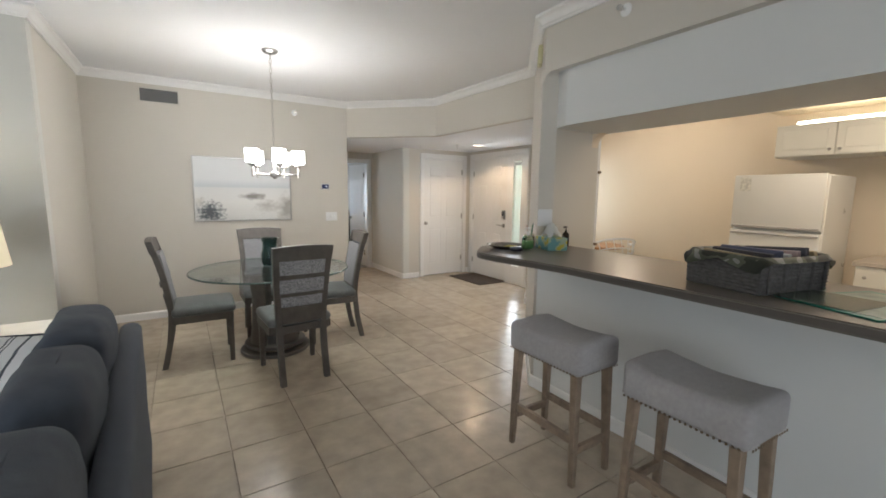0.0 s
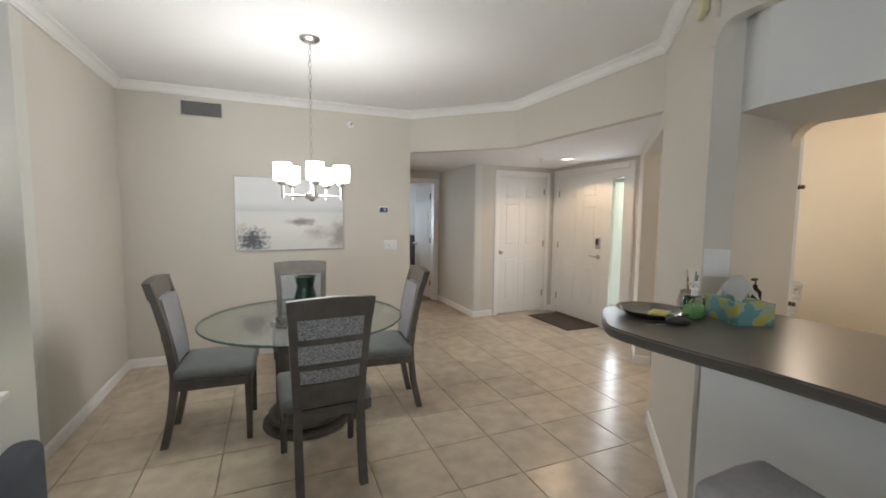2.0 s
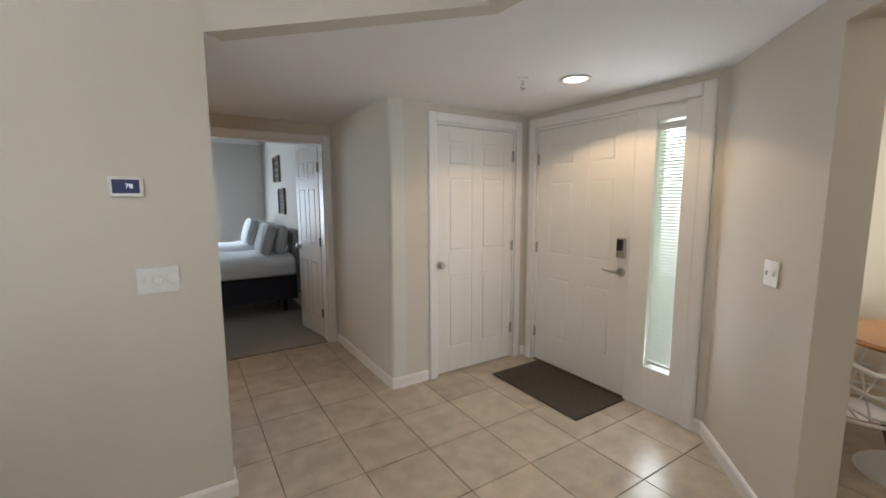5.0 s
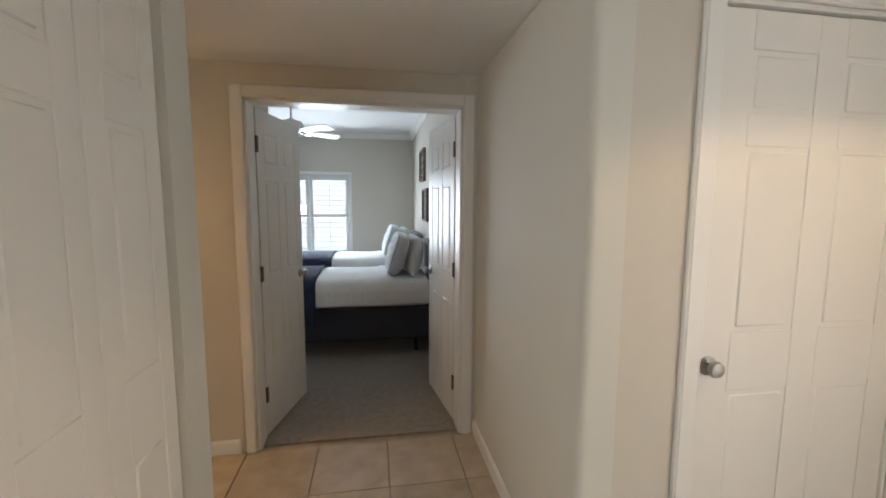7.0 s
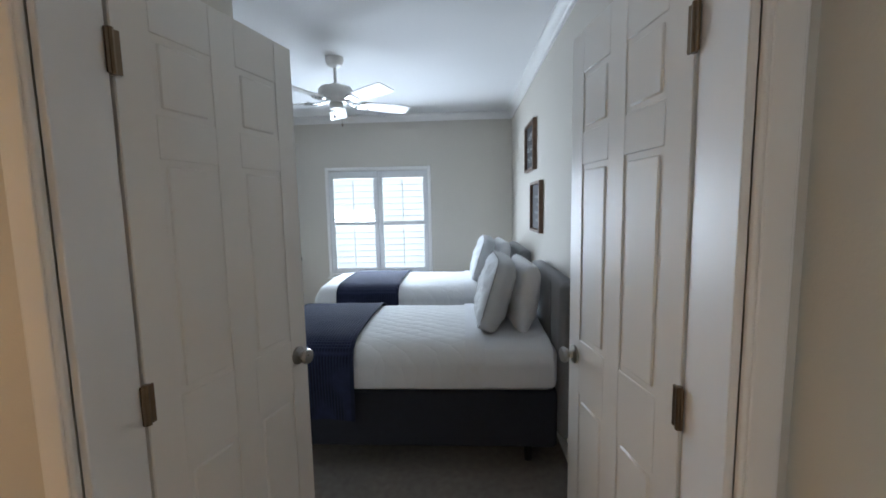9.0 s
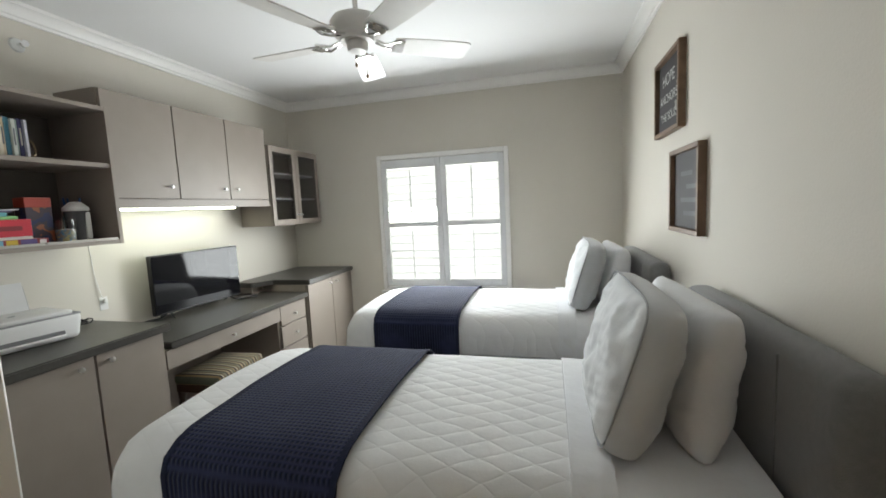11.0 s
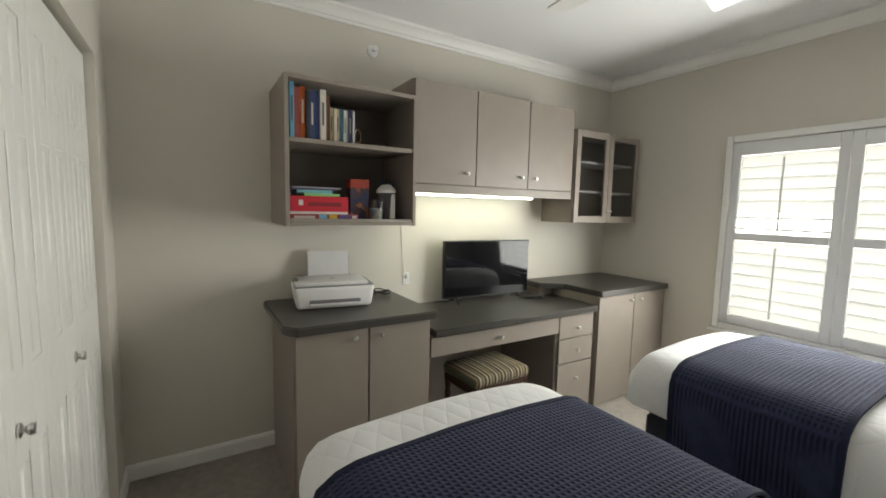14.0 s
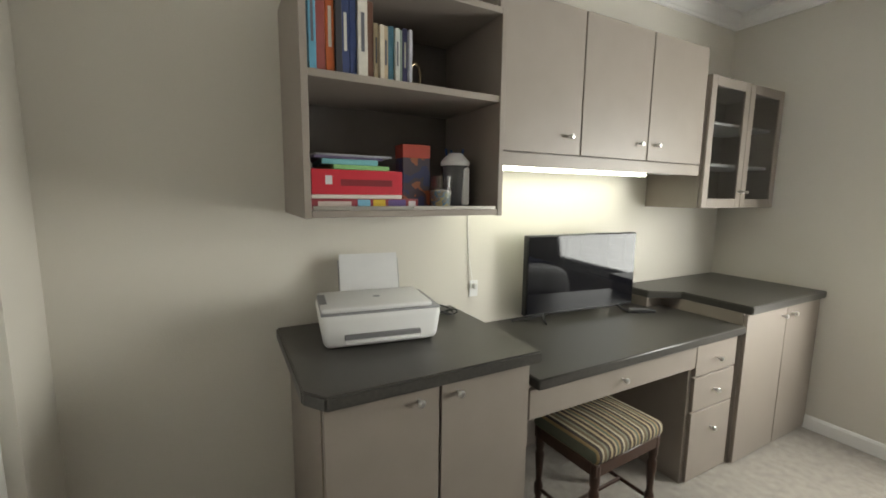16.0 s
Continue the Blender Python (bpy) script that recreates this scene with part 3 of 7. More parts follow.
dr = panel_door("door_5", "open white panelled leaf of the bedroom double doors", 0.585, 1.971, Matrix.Translation((3.527, 7.975, 0.014)) @ pose(0, 0, 0, 0, 0, 98) @ pose(0, -0.036, 0), DOORM, 0.036, rows=((0.21, 0.80), (0.99, 1.56), (1.66, 1.84)), stile=0.085)
knob(dr, 0.53, 0.93, 0.036, 1)
knob(dr, 0.53, 0.93, 0.0, -1)
for z in (0.26, 1.01, 1.768):
    for root, y in ((dl, -0.002), (dr, 0.038)):
        bm = B()
        bx(bm, -0.016, y - 0.003, z - 0.045, 0.014, y + 0.003, z + 0.045, 0.001)
        rod(bm, (-0.004, y, z - 0.047), (-0.004, y, z + 0.047), 0.007, seg=8)
        part("hinge", bm, BRONZE, root, "dull bronze hinge")

# bedroom closet with four folding leaves
cb = thing("door_6", "white folding bedroom closet doors, closed", "door", Matrix.Translation((2.045, YC - 0.03, 0.014)) @ pose(0, 0, 0, 0, 0, 180), kind="structure")
for i in range(4):
    panel_door("leaf", "", 0.329, 1.945, Matrix.Translation((0.004 + i * 0.334, -0.006, 0)), DOORM, 0.032, cols=2, rows=((0.20, 0.78), (0.98, 1.53), (1.63, 1.82)), parent=cb, stile=0.055)
for x in (0.405, 0.927):
    knob(cb, x, 0.86, -0.006, -1, SATIN, 0.015)
bm = B()
for b in ((0.67, YC, 0, 0.70, YC + 0.006, 2.005), (2.05, YC, 0, 2.08, YC + 0.006, 2.005), (0.70, YC, 1.975, 2.05, YC + 0.006, 2.005)):
    bx(bm, *b)
tagged(part("trim_bedroom_closet_edge", bm, WALL, smooth=0), "painted edge around the bedroom closet doors", "trim", kind="structure")

# bedroom window with plantation shutters
wn1 = thing("window_2", "bright bedroom window with white plantation shutters", "window", kind="structure")
for b in ((1.415, YN - 0.03, 0.60, 1.455, YN + 0.03, 1.93), (2.655, YN - 0.03, 0.60, 2.695, YN + 0.03, 1.93), (1.455, YN - 0.03, 1.885, 2.655, YN + 0.03, 1.93), (1.455, YN - 0.03, 0.60, 2.655, YN + 0.03, 0.64)):
    part("window_frame", bx(B(), *b, bev=0.004), TRIM, wn1)
SHADEW = mat("white_shutter_paint", (0.72, 0.73, 0.74), 0.45, vary=0.02, scale=3)
LOUVRE = translucent(mat("white_vinyl_louvre", (0.75, 0.76, 0.77), 0.5, vary=0.02, scale=3), (0.85, 0.86, 0.87), 0.58)
for sx in (1.457, 2.057):
    sh = thing("shutter", "", "")
    sh.parent = wn1
    for b in ((sx, 0.645, sx + 0.05, 1.88), (sx + 0.546, 0.645, sx + 0.596, 1.88), (sx + 0.05, 0.645, sx + 0.546, 0.705), (sx + 0.05, 1.795, sx + 0.546, 1.88), (sx + 0.05, 1.225, sx + 0.546, 1.275)):
        part("rail", bx(B(), b[0], YN - 0.022, b[1], b[2], YN + 0.008, b[3], bev=0.003), SHADEW, sh)
    lv = mesh_of("louvre", bx(B(), 0.002, -0.040, -0.005, 0.494, 0.040, 0.005, 0.004), LOUVRE)
    for k in range(7):
        for z0 in (0.735, 1.305):
            o = new("louvre", lv)
            o.parent = sh
            o.matrix_basis = pose(sx + 0.05, YN - 0.004, z0 + k * 0.0745, -4 if sx < 1.5 and z0 > 1.3 and k < 2 else -75)
    for z0, z1 in ((0.73, 1.19), (1.30, 1.76)):
        bm = B()
        rod(bm, (sx + 0.298, YN - 0.045, z0), (sx + 0.298, YN - 0.045, z1), 0.006, seg=6)
        part("tilt_rod", bm, SHADEW, sh)
gp = part("pane", bx(B(), 1.44, YN + 0.09, 0.66, 2.67, YN + 0.095, 1.84), GLASS, wn1)
gp.visible_shadow = False
part("window_sill", bx(B(), 1.40, YN - 0.055, 0.575, 2.71, YN + 0.01, 0.60, bev=0.004), TRIM, wn1)
SKYB = glow("bright_overcast_outdoors", (0.93, 0.97, 1.0), 2.2)
SKYN = glow("bright_daylight_outdoors", (0.93, 0.97, 1.0), 3.3)
tagged(part("backdrop_bedroom_window", bx(B(), -1.2, 13.6, -0.4, 5.4, 13.62, 4.0), SKYN, smooth=0), "bright hazy daylight outside the bedroom window", "backdrop", kind="structure")

# nook window with blinds
wn2 = thing("window_3", "nook window with white blinds and greenery outside", "window", kind="structure")
for b in ((5.16, 4.64, 0.77, 5.21, 4.70, 2.03), (5.91, 4.64, 0.77, 5.96, 4.70, 2.03), (5.21, 4.64, 1.98, 5.91, 4.70, 2.03), (5.21, 4.64, 0.77, 5.91, 4.70, 0.82), (5.21, 4.68, 1.39, 5.91, 4.72, 1.43)):
    part("window_frame", bx(B(), *b, bev=0.003), TRIM, wn2)
gp = part("pane", bx(B(), 5.2, 4.735, 0.8, 5.92, 4.74, 2.0), GLASS, wn2)
gp.visible_shadow = False
slat = mesh_of("blind_slat", bx(B(), -0.345, -0.0125, -0.001, 0.345, 0.0125, 0.001), WHITEP, 0)
for i in range(50):
    s = new("blind_slat", slat)
    s.parent = wn2
    s.matrix_basis = pose(5.56, 4.665, 0.85 + i * 0.0226, 16)


def leafy(name, strength, dark=(0.10, 0.22, 0.04), light=(0.85, 0.95, 0.75)):
    m = bpy.data.materials.new(name)
    m.use_nodes = True
    nt = m.node_tree
    b = nt.nodes["Principled BSDF"]
    tc, n = nt.nodes.new("ShaderNodeTexCoord"), nt.nodes.new("ShaderNodeTexNoise")
    n.inputs["Scale"].default_value, n.inputs["Detail"].default_value = 2.4, 8
    nt.links.new(tc.outputs["Object"], n.inputs["Vector"])
    r = nt.nodes.new("ShaderNodeValToRGB")
    r.color_ramp.elements[0].position, r.color_ramp.elements[0].color = 0.35, (*dark, 1)
    r.color_ramp.elements[1].position, r.color_ramp.elements[1].color = 0.62, (*light, 1)
    nt.links.new(n.outputs["Fac"], r.inputs["Fac"])
    nt.links.new(r.outputs["Color"], b.inputs["Emission Color"])
    b.inputs["Base Color"].default_value = (0.1, 0.2, 0.05, 1)
    b.inputs["Emission Strength"].default_value = strength
    return m


LEAFY, LEAFY2 = leafy("sunlit_garden", 1.0, (0.22, 0.36, 0.12), (0.9, 0.95, 0.78)), leafy("sunlit_front_garden", 6.0, (0.68, 0.72, 0.64), (1.0, 1.0, 1.0))
tagged(part("backdrop_garden_nook", bx(B(), 5.03, 5.03, -0.05, 7.38, 5.05, 3.0), LEAFY, smooth=0), "sunlit garden outside the nook window", "backdrop", kind="structure")
tagged(part("backdrop_garden_entry", bx(B(), 7.4, 2.6, -0.4, 7.42, 6.8, 3.2), LEAFY2, smooth=0), "sunlit garden outside the front door", "backdrop", kind="structure")
tagged(part("backdrop_living_doors", bx(B(), -5.5, -5.6, -0.4, 3.2, -5.58, 4.0), SKYB, smooth=0), "bright sheet added as daylight outside the assumed living room doors", "backdrop", kind="structure")
# unseen wall and ceiling, added to close off the sky outside the entry
tagged(part("wall_porch", bx(B(), 5.3, 6.8, -0.4, 7.4, 6.9, 3.0), WALL, smooth=0), "unseen plain wall added outside the front door", "wall", kind="structure")
tagged(part("ceiling_porch", bx(B(), 5.11, 2.6, 2.6, 7.4, 6.9, 2.7), CEIL, smooth=0), "unseen ceiling added outside the front door", "ceiling", kind="structure")
# unseen doors, added as an opening for the daylight from behind
lamp_glass = thing("window_4", "assumed glazed living room doors, unseen behind the walk", "window", kind="structure")
for x in (-4.0, -2.7, -1.37, -0.05):
    part("door_frame", bx(B(), x, -4.06, 0, x + 0.05, -4.0, 2.45, bev=0.003), TRIM, lamp_glass)


# ---- small fixed fittings ----
def vent(name, w, h, m, label, slats):
    root = thing(name, label, "vent", m)
    # no duct is built: a near-black sheet paints the shade behind the slats
    part("backing", bx(B(), 0.015, -0.004, 0.015, w - 0.015, -0.0005, h - 0.015), VENTDK, root)
    fr = B()
    for b in ((0, 0, w, 0.018), (0, h - 0.018, w, h), (0, 0.018, 0.018, h - 0.018), (w - 0.018, 0.018, w, h - 0.018)):
        bx(fr, b[0], -0.012, b[1], b[2], 0, b[3], 0.002)
    part("frame", fr, WALL if "small" in label else TRIM, root)
    me = mesh_of("slat", bx(B(), -0.0015, -0.009, 0.018, 0.0015, -0.0045, h - 0.018), GRILLE, 0)
    for i in range(slats):
        o = new("slat", me)
        o.parent = root
        o.matrix_basis = pose(0.025 + (w - 0.05) * i / (slats - 1), 0, 0)
    return root


vent("air_vent", 0.375, 0.165, pose(0.205, 5.915, 2.365), "small grey louvred air vent high on the beige wall", 24)
vent("return_vent", 0.46, 0.20, pose(-1.27, 4.31, 2.335), "white framed louvred air vent high on the grey wall", 26)


def plate(name, label, w, h, m, kind_="toggle", n=1):
    root = thing(name, label, "switch", m)
    part("cover_plate", bx(B(), 0, -0.006, 0, w, 0, h, 0.003), WHITEP, root)
    for i in range(n):
        x = w * (i + 0.5) / n
        bm = B()
        if kind_ == "dial" and i:
            lathe(bm, [(0, 0), (0.021, 0), (0.020, 0.012), (0.017, 0.017), (0, 0.018)], 20, pose(x, -0.006, h / 2, 90))
            part("dimmer_knob", bm, WHITEP, root)
        else:
            bx(bm, x - 0.005, -0.014, h / 2 - 0.010, x + 0.005, -0.005, h / 2 + 0.012, 0.002)
            part("toggle", bm, WHITEP, root)
    return root


plate("light_switch", "white three-gang plate with toggle and two dimmer knobs", 0.155, 0.115, pose(2.165, 5.915, 1.06), "dial", 3)
plate("light_switch", "white double toggle switch plate on the diagonal wall", 0.115, 0.115, Matrix.Translation((4.55, 4.505, 1.07)) @ pose(0, 0, 0, 0, 0, 180 + 44.1) @ pose(-0.0575, 0, 0), "toggle", 2)
plate("wall_plate", "plain white double plate above the bar counter", 0.104, 0.12, Matrix.Translation((2.6925, 2.5125, 1.215)) @ pose(0, 0, 0, 0, 0, -32.3), "toggle", 0)
th = thing("thermostat", "white thermostat with a dark display on the beige wall", "thermostat", pose(2.105, 5.915, 1.475))
part("body", bx(B(), 0, -0.02, 0, 0.115, 0, 0.082, 0.006), WHITEP, th)
dp = part("display", bx(B(), 0.012, -0.0225, 0.014, 0.103, -0.0205, 0.07, 0.001), mat("blue_grey_display", (0.05, 0.06, 0.14), 0.2), th, "dark blue display")
tx = bpy.data.curves.new("digits", "FONT")
tx.body, tx.size = "78", 0.026
to = new("digits", tx)
to.parent, to.matrix_basis = dp, pose(0.055, -0.0228, 0.035, 90)
tx.materials.append(glow("lit_digits", (0.7, 0.8, 1.0), 0.8))
cbx = thing("door_chime", "small cream box high on the pier corner", "chime", Matrix.Translation((2.80, 2.64, 2.37)) @ pose(0, 0, 0, 0, 0, 228.4))
part("body", bx(B(), -0.055, -0.03, 0, 0.055, 0, 0.13, 0.006), mat("cream_plastic", (0.62, 0.6, 0.36), 0.5), cbx)


def downlight(m, label):
    root = thing("recessed_light", label, "ceiling light", m)
    lathe_b = lathe(B(), [(0.068, 0.0), (0.095, -0.002), (0.098, -0.008), (0.09, -0.011), (0.07, -0.006), (0.068, 0.0)], 32)
    part("trim_ring", lathe_b, TRIM, root)
    part("lens", lathe(B(), [(0, -0.003), (0.069, -0.0025), (0.069, 0.0), (0, 0.0)], 32), DOWNL, root)


downlight(pose(4.43, 5.54, CC), "lit round recessed light in the foyer ceiling")
# this fitting is assumed; only its glow reaches the hall
downlight(pose(1.22, 7.24, CC), "unseen lit recessed light added in the hall alcove ceiling")


def sprinkler(m, label):
    root = thing("sprinkler_head", label, "sprinkler", m)
    part("escutcheon", lathe(B(), [(0, 0), (0.036, 0), (0.03, 0.008), (0.012, 0.012), (0, 0.012)], 20), WHITEP, root)
    bm = B()
    rod(bm, (0, 0, 0.01), (0, 0, 0.035), 0.009, seg=10)
    tube(bm, [(0.008, 0, 0.034), (0.016, 0, 0.045), (0.004, 0, 0.06)], 0.002, 6)
    tube(bm, [(-0.008, 0, 0.034), (-0.016, 0, 0.045), (-0.004, 0, 0.06)], 0.002, 6)
    part("head", bm, CHROME, root)
    part("deflector", lathe(B(), [(0, 0.06), (0.017, 0.06), (0.017, 0.062), (0, 0.062)], 14), CHROME, root)


sprinkler(Matrix.Translation((4.15, 5.70, CC)) @ pose(0, 0, 0, 180), "white pendent sprinkler in the foyer ceiling")
sprinkler(Matrix.Translation((1.80, 5.915, 2.43)) @ pose(0, 0, 0, 90), "small white sidewall sprinkler on the beige wall")
sprinkler(Matrix.Translation((2.69, 1.9, 2.47)) @ pose(0, 0, 0, 0, -90), "white sidewall sprinkler on the beam over the bar")
sprinkler(Matrix.Translation((XW, 9.86, 2.33)) @ pose(0, 0, 0, 0, 90), "white sidewall sprinkler above the bookshelf")

# ---- dining area ----
def dining_chair(m, group):
    """Front towards +y; the base is centred under the seat."""
    def splay(z):
        return 0.87 + 0.27 * max(0.0, z - 0.46)

    ch = thing("dining_chair", "grey-washed wooden dining chair with grey padded seat", "chair", m, group)
    # seat frame and cushion
    fr = B()
    for b in ((-0.235, 0.20, 0.235, 0.225), (-0.215, -0.215, 0.215, -0.19), (-0.235, -0.2, -0.21, 0.2), (0.21, -0.2, 0.235, 0.2)):
        bx(fr, b[0], b[1], 0.375, b[2], b[3], 0.435, 0.004)
    part("seat_frame", fr, GREYWOOD, ch)
    t = B()
    bx(t, -0.24, -0.215, 0.43, 0.24, 0.245, 0.50, 0.03, seg=3)
    bmesh.ops.subdivide_edges(t, edges=[e for e in t.edges if e.calc_length() > 0.3], cuts=5, use_grid_fill=True)
    for v in t.verts:
        if v.co.z > 0.49:
            v.co.z += 0.025 * max(0, 1 - (v.co.x / 0.24) ** 2) * max(0, 1 - (v.co.y / 0.24) ** 2)
    part("seat", t, SEATLEA, ch, "grey padded leatherette seat")
    for x in (-0.205, 0.205):
        lg = B()
        bx(lg, x - 0.022, 0.18, 0, x + 0.022, 0.224, 0.43, 0.004)
        for v in lg.verts:
            if v.co.z < 0.1:
                v.co.x, v.co.y = x + (v.co.x - x) * 0.8, 0.202 + (v.co.y - 0.202) * 0.8
        part("leg", lg, GREYWOOD, ch)
        # rear leg, swept back at the foot, carrying on as the stile
        st = B()
        pts = [(-0.285, 0.0), (-0.262, 0.1), (-0.238, 0.22), (-0.222, 0.36), (-0.216, 0.46), (-0.226, 0.58), (-0.25, 0.74), (-0.285, 0.9), (-0.325, 1.03)]
        xs = 0.19
        for (y0, z0), (y1, z1) in zip(pts, pts[1:]):
            w = 0.021
            q = [st.verts.new((math.copysign(xs * splay(z), x) + a, y + b, z)) for y, z in ((y0, z0), (y1, z1)) for a, b in ((-w, -w), (w, -w), (w, w), (-w, w))]
            for i in range(4):
                st.faces.new((q[i], q[(i + 1) % 4], q[4 + (i + 1) % 4], q[4 + i]))
            if z0 == 0:
                st.faces.new(q[3::-1])
            if z1 > 1.02:
                st.faces.new(q[4:])
        bmesh.ops.remove_doubles(st, verts=st.verts, dist=1e-4)
        bmesh.ops.recalc_face_normals(st, faces=st.faces)
        part("rear_leg", st, GREYWOOD, ch)

    def back_y(z):
        return -0.216 - 0.05 * ((z - 0.46) / 0.28) if z < 0.74 else -0.25 - 0.075 * (z - 0.74) / 0.29

    def slab(name, z0, z1, d0, d1, material, label="", half=0.172, n=8, bow=0.012):
        bm = B()
        rows = []
        for z in (z0, z1):
            for d in (d0, d1):
                rows.append([bm.verts.new((half * splay(z) * (2 * i / n - 1), back_y(z) + d - bow * (1 - (2 * i / n - 1) ** 2), z + (0.012 * (1 - (2 * i / n - 1) ** 2) if z1 > 1.0 and z == z1 else 0))) for i in range(n + 1)])
        a, b, c, d = rows
        for i in range(n):
            for u, v in ((a, b), (b, d), (d, c), (c, a)):
                bm.faces.new((u[i], u[i + 1], v[i + 1], v[i]))
        for i in (0, n):
            bm.faces.new((a[i], b[i], d[i], c[i]))
        bmesh.ops.recalc_face_normals(bm, faces=bm.faces)
        part(name, bm, material, ch, label)
    slab("top_rail", 0.946, 1.045, -0.022, 0.022, GREYWOOD, half=0.212)
    slab("back_rail", 0.804, 0.838, -0.022, 0.0, GREYWOOD)
    slab("back_rail", 0.672, 0.698, -0.022, 0.0, GREYWOOD)
    slab("back_panel", 0.46, 0.59, -0.022, 0.0, GREYWOOD)
    slab("back_fabric", 0.575, 0.96, -0.006, 0.004, CRACKLE, "silver and charcoal crackle-patterned fabric")
    slab("backrest", 0.52, 0.935, 0.006, 0.038, BACKUP, "pale grey padded backrest", half=0.165)
    return ch


def crackle():
    m = bpy.data.materials.new("silver_crackle_fabric")
    m.use_nodes = True
    nt = m.node_tree
    b = nt.nodes["Principled BSDF"]
    tc, mp, n = nt.nodes.new("ShaderNodeTexCoord"), nt.nodes.new("ShaderNodeMapping"), nt.nodes.new("ShaderNodeTexNoise")
    mp.inputs["Scale"].default_value = (95, 95, 190)
    n.inputs["Scale"].default_value, n.inputs["Detail"].default_value = 1.0, 3
    nt.links.new(tc.outputs["Object"], mp.inputs["Vector"])
    nt.links.new(mp.outputs[0], n.inputs["Vector"])
    r = nt.nodes.new("ShaderNodeValToRGB")
    r.color_ramp.elements[0].position, r.color_ramp.elements[0].color = 0.36, (0.15, 0.15, 0.155, 1)
    r.color_ramp.elements[1].position, r.color_ramp.elements[1].color = 0.62, (0.46, 0.46, 0.475, 1)
    nt.links.new(n.outputs["Fac"], r.inputs["Fac"])
    nt.links.new(r.outputs[0], b.inputs["Base Color"])
    b.inputs["Roughness"].default_value = 0.6
    return m


CRACKLE = crackle()
BACKUP = mat("pale_grey_back_fabric", (0.27, 0.27, 0.28), 0.7, vary=0.1, scale=30, bump=0.3, bscale=300)
TC = (1.19, 4.30)
dining_chair(pose(1.235, 3.735, 0, 0, 0, 3), "chairs round the dining table")
dining_chair(pose(0.625, 4.40, 0, 0, 0, -92), "chairs round the dining table")
dining_chair(pose(1.725, 4.39, 0, 0, 0, 86), "chairs round the dining table")
dining_chair(pose(1.21, 4.79, 0, 0, 0, 180), "chairs round the dining table")

tb = thing("dining_table", "round glass-topped dining table on a grey wooden pedestal", "table", pose(*TC, 0))
part("glass_top", lathe(B(), [(0, 0.742), (0.66, 0.742), (0.66, 0.755), (0, 0.755)], 96), TGLASS, tb, "clear greenish glass top with a bevelled rim")
part("glass_rim", lathe(B(), [(0.6605, 0.7415), (0.665, 0.7435), (0.6675, 0.7485), (0.665, 0.7535), (0.6605, 0.7555), (0.6605, 0.7415)], 96), mat("green_glass_edge", (0.10, 0.15, 0.135), 0.12, vary=0.1, scale=8), tb, "polished dark green glass rim")
for k in range(4):
    a = k * math.pi / 2 + 0.5
    pl = B()
    n = 6
    rows = []
    for z, r0 in ((0.09, 0.215), (0.3, 0.19), (0.5, 0.185), (0.66, 0.2), (0.728, 0.24)):
        for rr in (r0, r0 - 0.028):
            rows.append([pl.verts.new((rr * math.cos(a + 0.52 * (2 * i / n - 1)), rr * math.sin(a + 0.52 * (2 * i / n - 1)), z)) for i in range(n + 1)])
    for j in range(0, 8, 2):
        o0, i0, o1, i1 = rows[j], rows[j + 1], rows[j + 2], rows[j + 3]
        for i in range(n):
            pl.faces.new((o0[i], o0[i + 1], o1[i + 1], o1[i])), pl.faces.new((i0[i], i1[i], i1[i + 1], i0[i + 1]))
        for i in (0, n):
            pl.faces.new((o0[i], o1[i], i1[i], i0[i]))
    for o, i_ in ((rows[0], rows[1]), (rows[8], rows[9])):
        for i in range(n):
            pl.faces.new((o[i], i_[i], i_[i + 1], o[i + 1]))
    bmesh.ops.recalc_face_normals(pl, faces=pl.faces)
    part("pedestal_panel", pl, GREYWOOD, tb)
for z, r in ((0.0, 0.29), (0.058, 0.255)):
    part("base_ring", lathe(B(), [(r - 0.09, z), (r, z), (r + 0.008, z + 0.01), (r + 0.004, z + 0.03), (r - 0.08, z + 0.034), (r - 0.09, z)], 40), GREYWOOD, tb)
part("base_plinth", lathe(B(), [(0.0, 0.03), (0.18, 0.03), (0.18, 0.092), (0, 0.092)], 32), mat("near_black_wood", (0.03, 0.028, 0.027), 0.5), tb)
for k in range(4):
    a = k * math.pi / 2 + 0.5
    lp = B()
    bx(lp, -0.03, -0.03, 0.725, 0.03, 0.03, 0.741, 0.004, m=pose(0.215 * math.cos(a), 0.215 * math.sin(a), 0, 0, 0, math.degrees(a)))
    part("glass_pad", lp, BLACKP, tb)
vs = thing("glass_vase", "dark green glass vase on the dining table", "vase", pose(1.20, 4.46, 0.7555) @ Matrix.Scale(1.28, 4))
part("body", lathe(B(), [(0, 0), (0.05, 0), (0.062, 0.03), (0.064, 0.08), (0.052, 0.12), (0.047, 0.145), (0.058, 0.19), (0.063, 0.2), (0.058, 0.2), (0.043, 0.145), (0.048, 0.118), (0.06, 0.08), (0.057, 0.03), (0.045, 0.008), (0, 0.006)], 28), GGLASS, vs)

# chandelier
cd = thing("chandelier", "lit five-light brushed nickel chandelier with white glass shades", "chandelier", pose(1.243, 4.307, 0))
part("canopy", lathe(B(), [(0, HC), (0.065, HC), (0.065, HC - 0.012), (0.05, HC - 0.026), (0.015, HC - 0.034), (0, HC - 0.034)], 28), NICKEL, cd)
lk = B()
n = 20
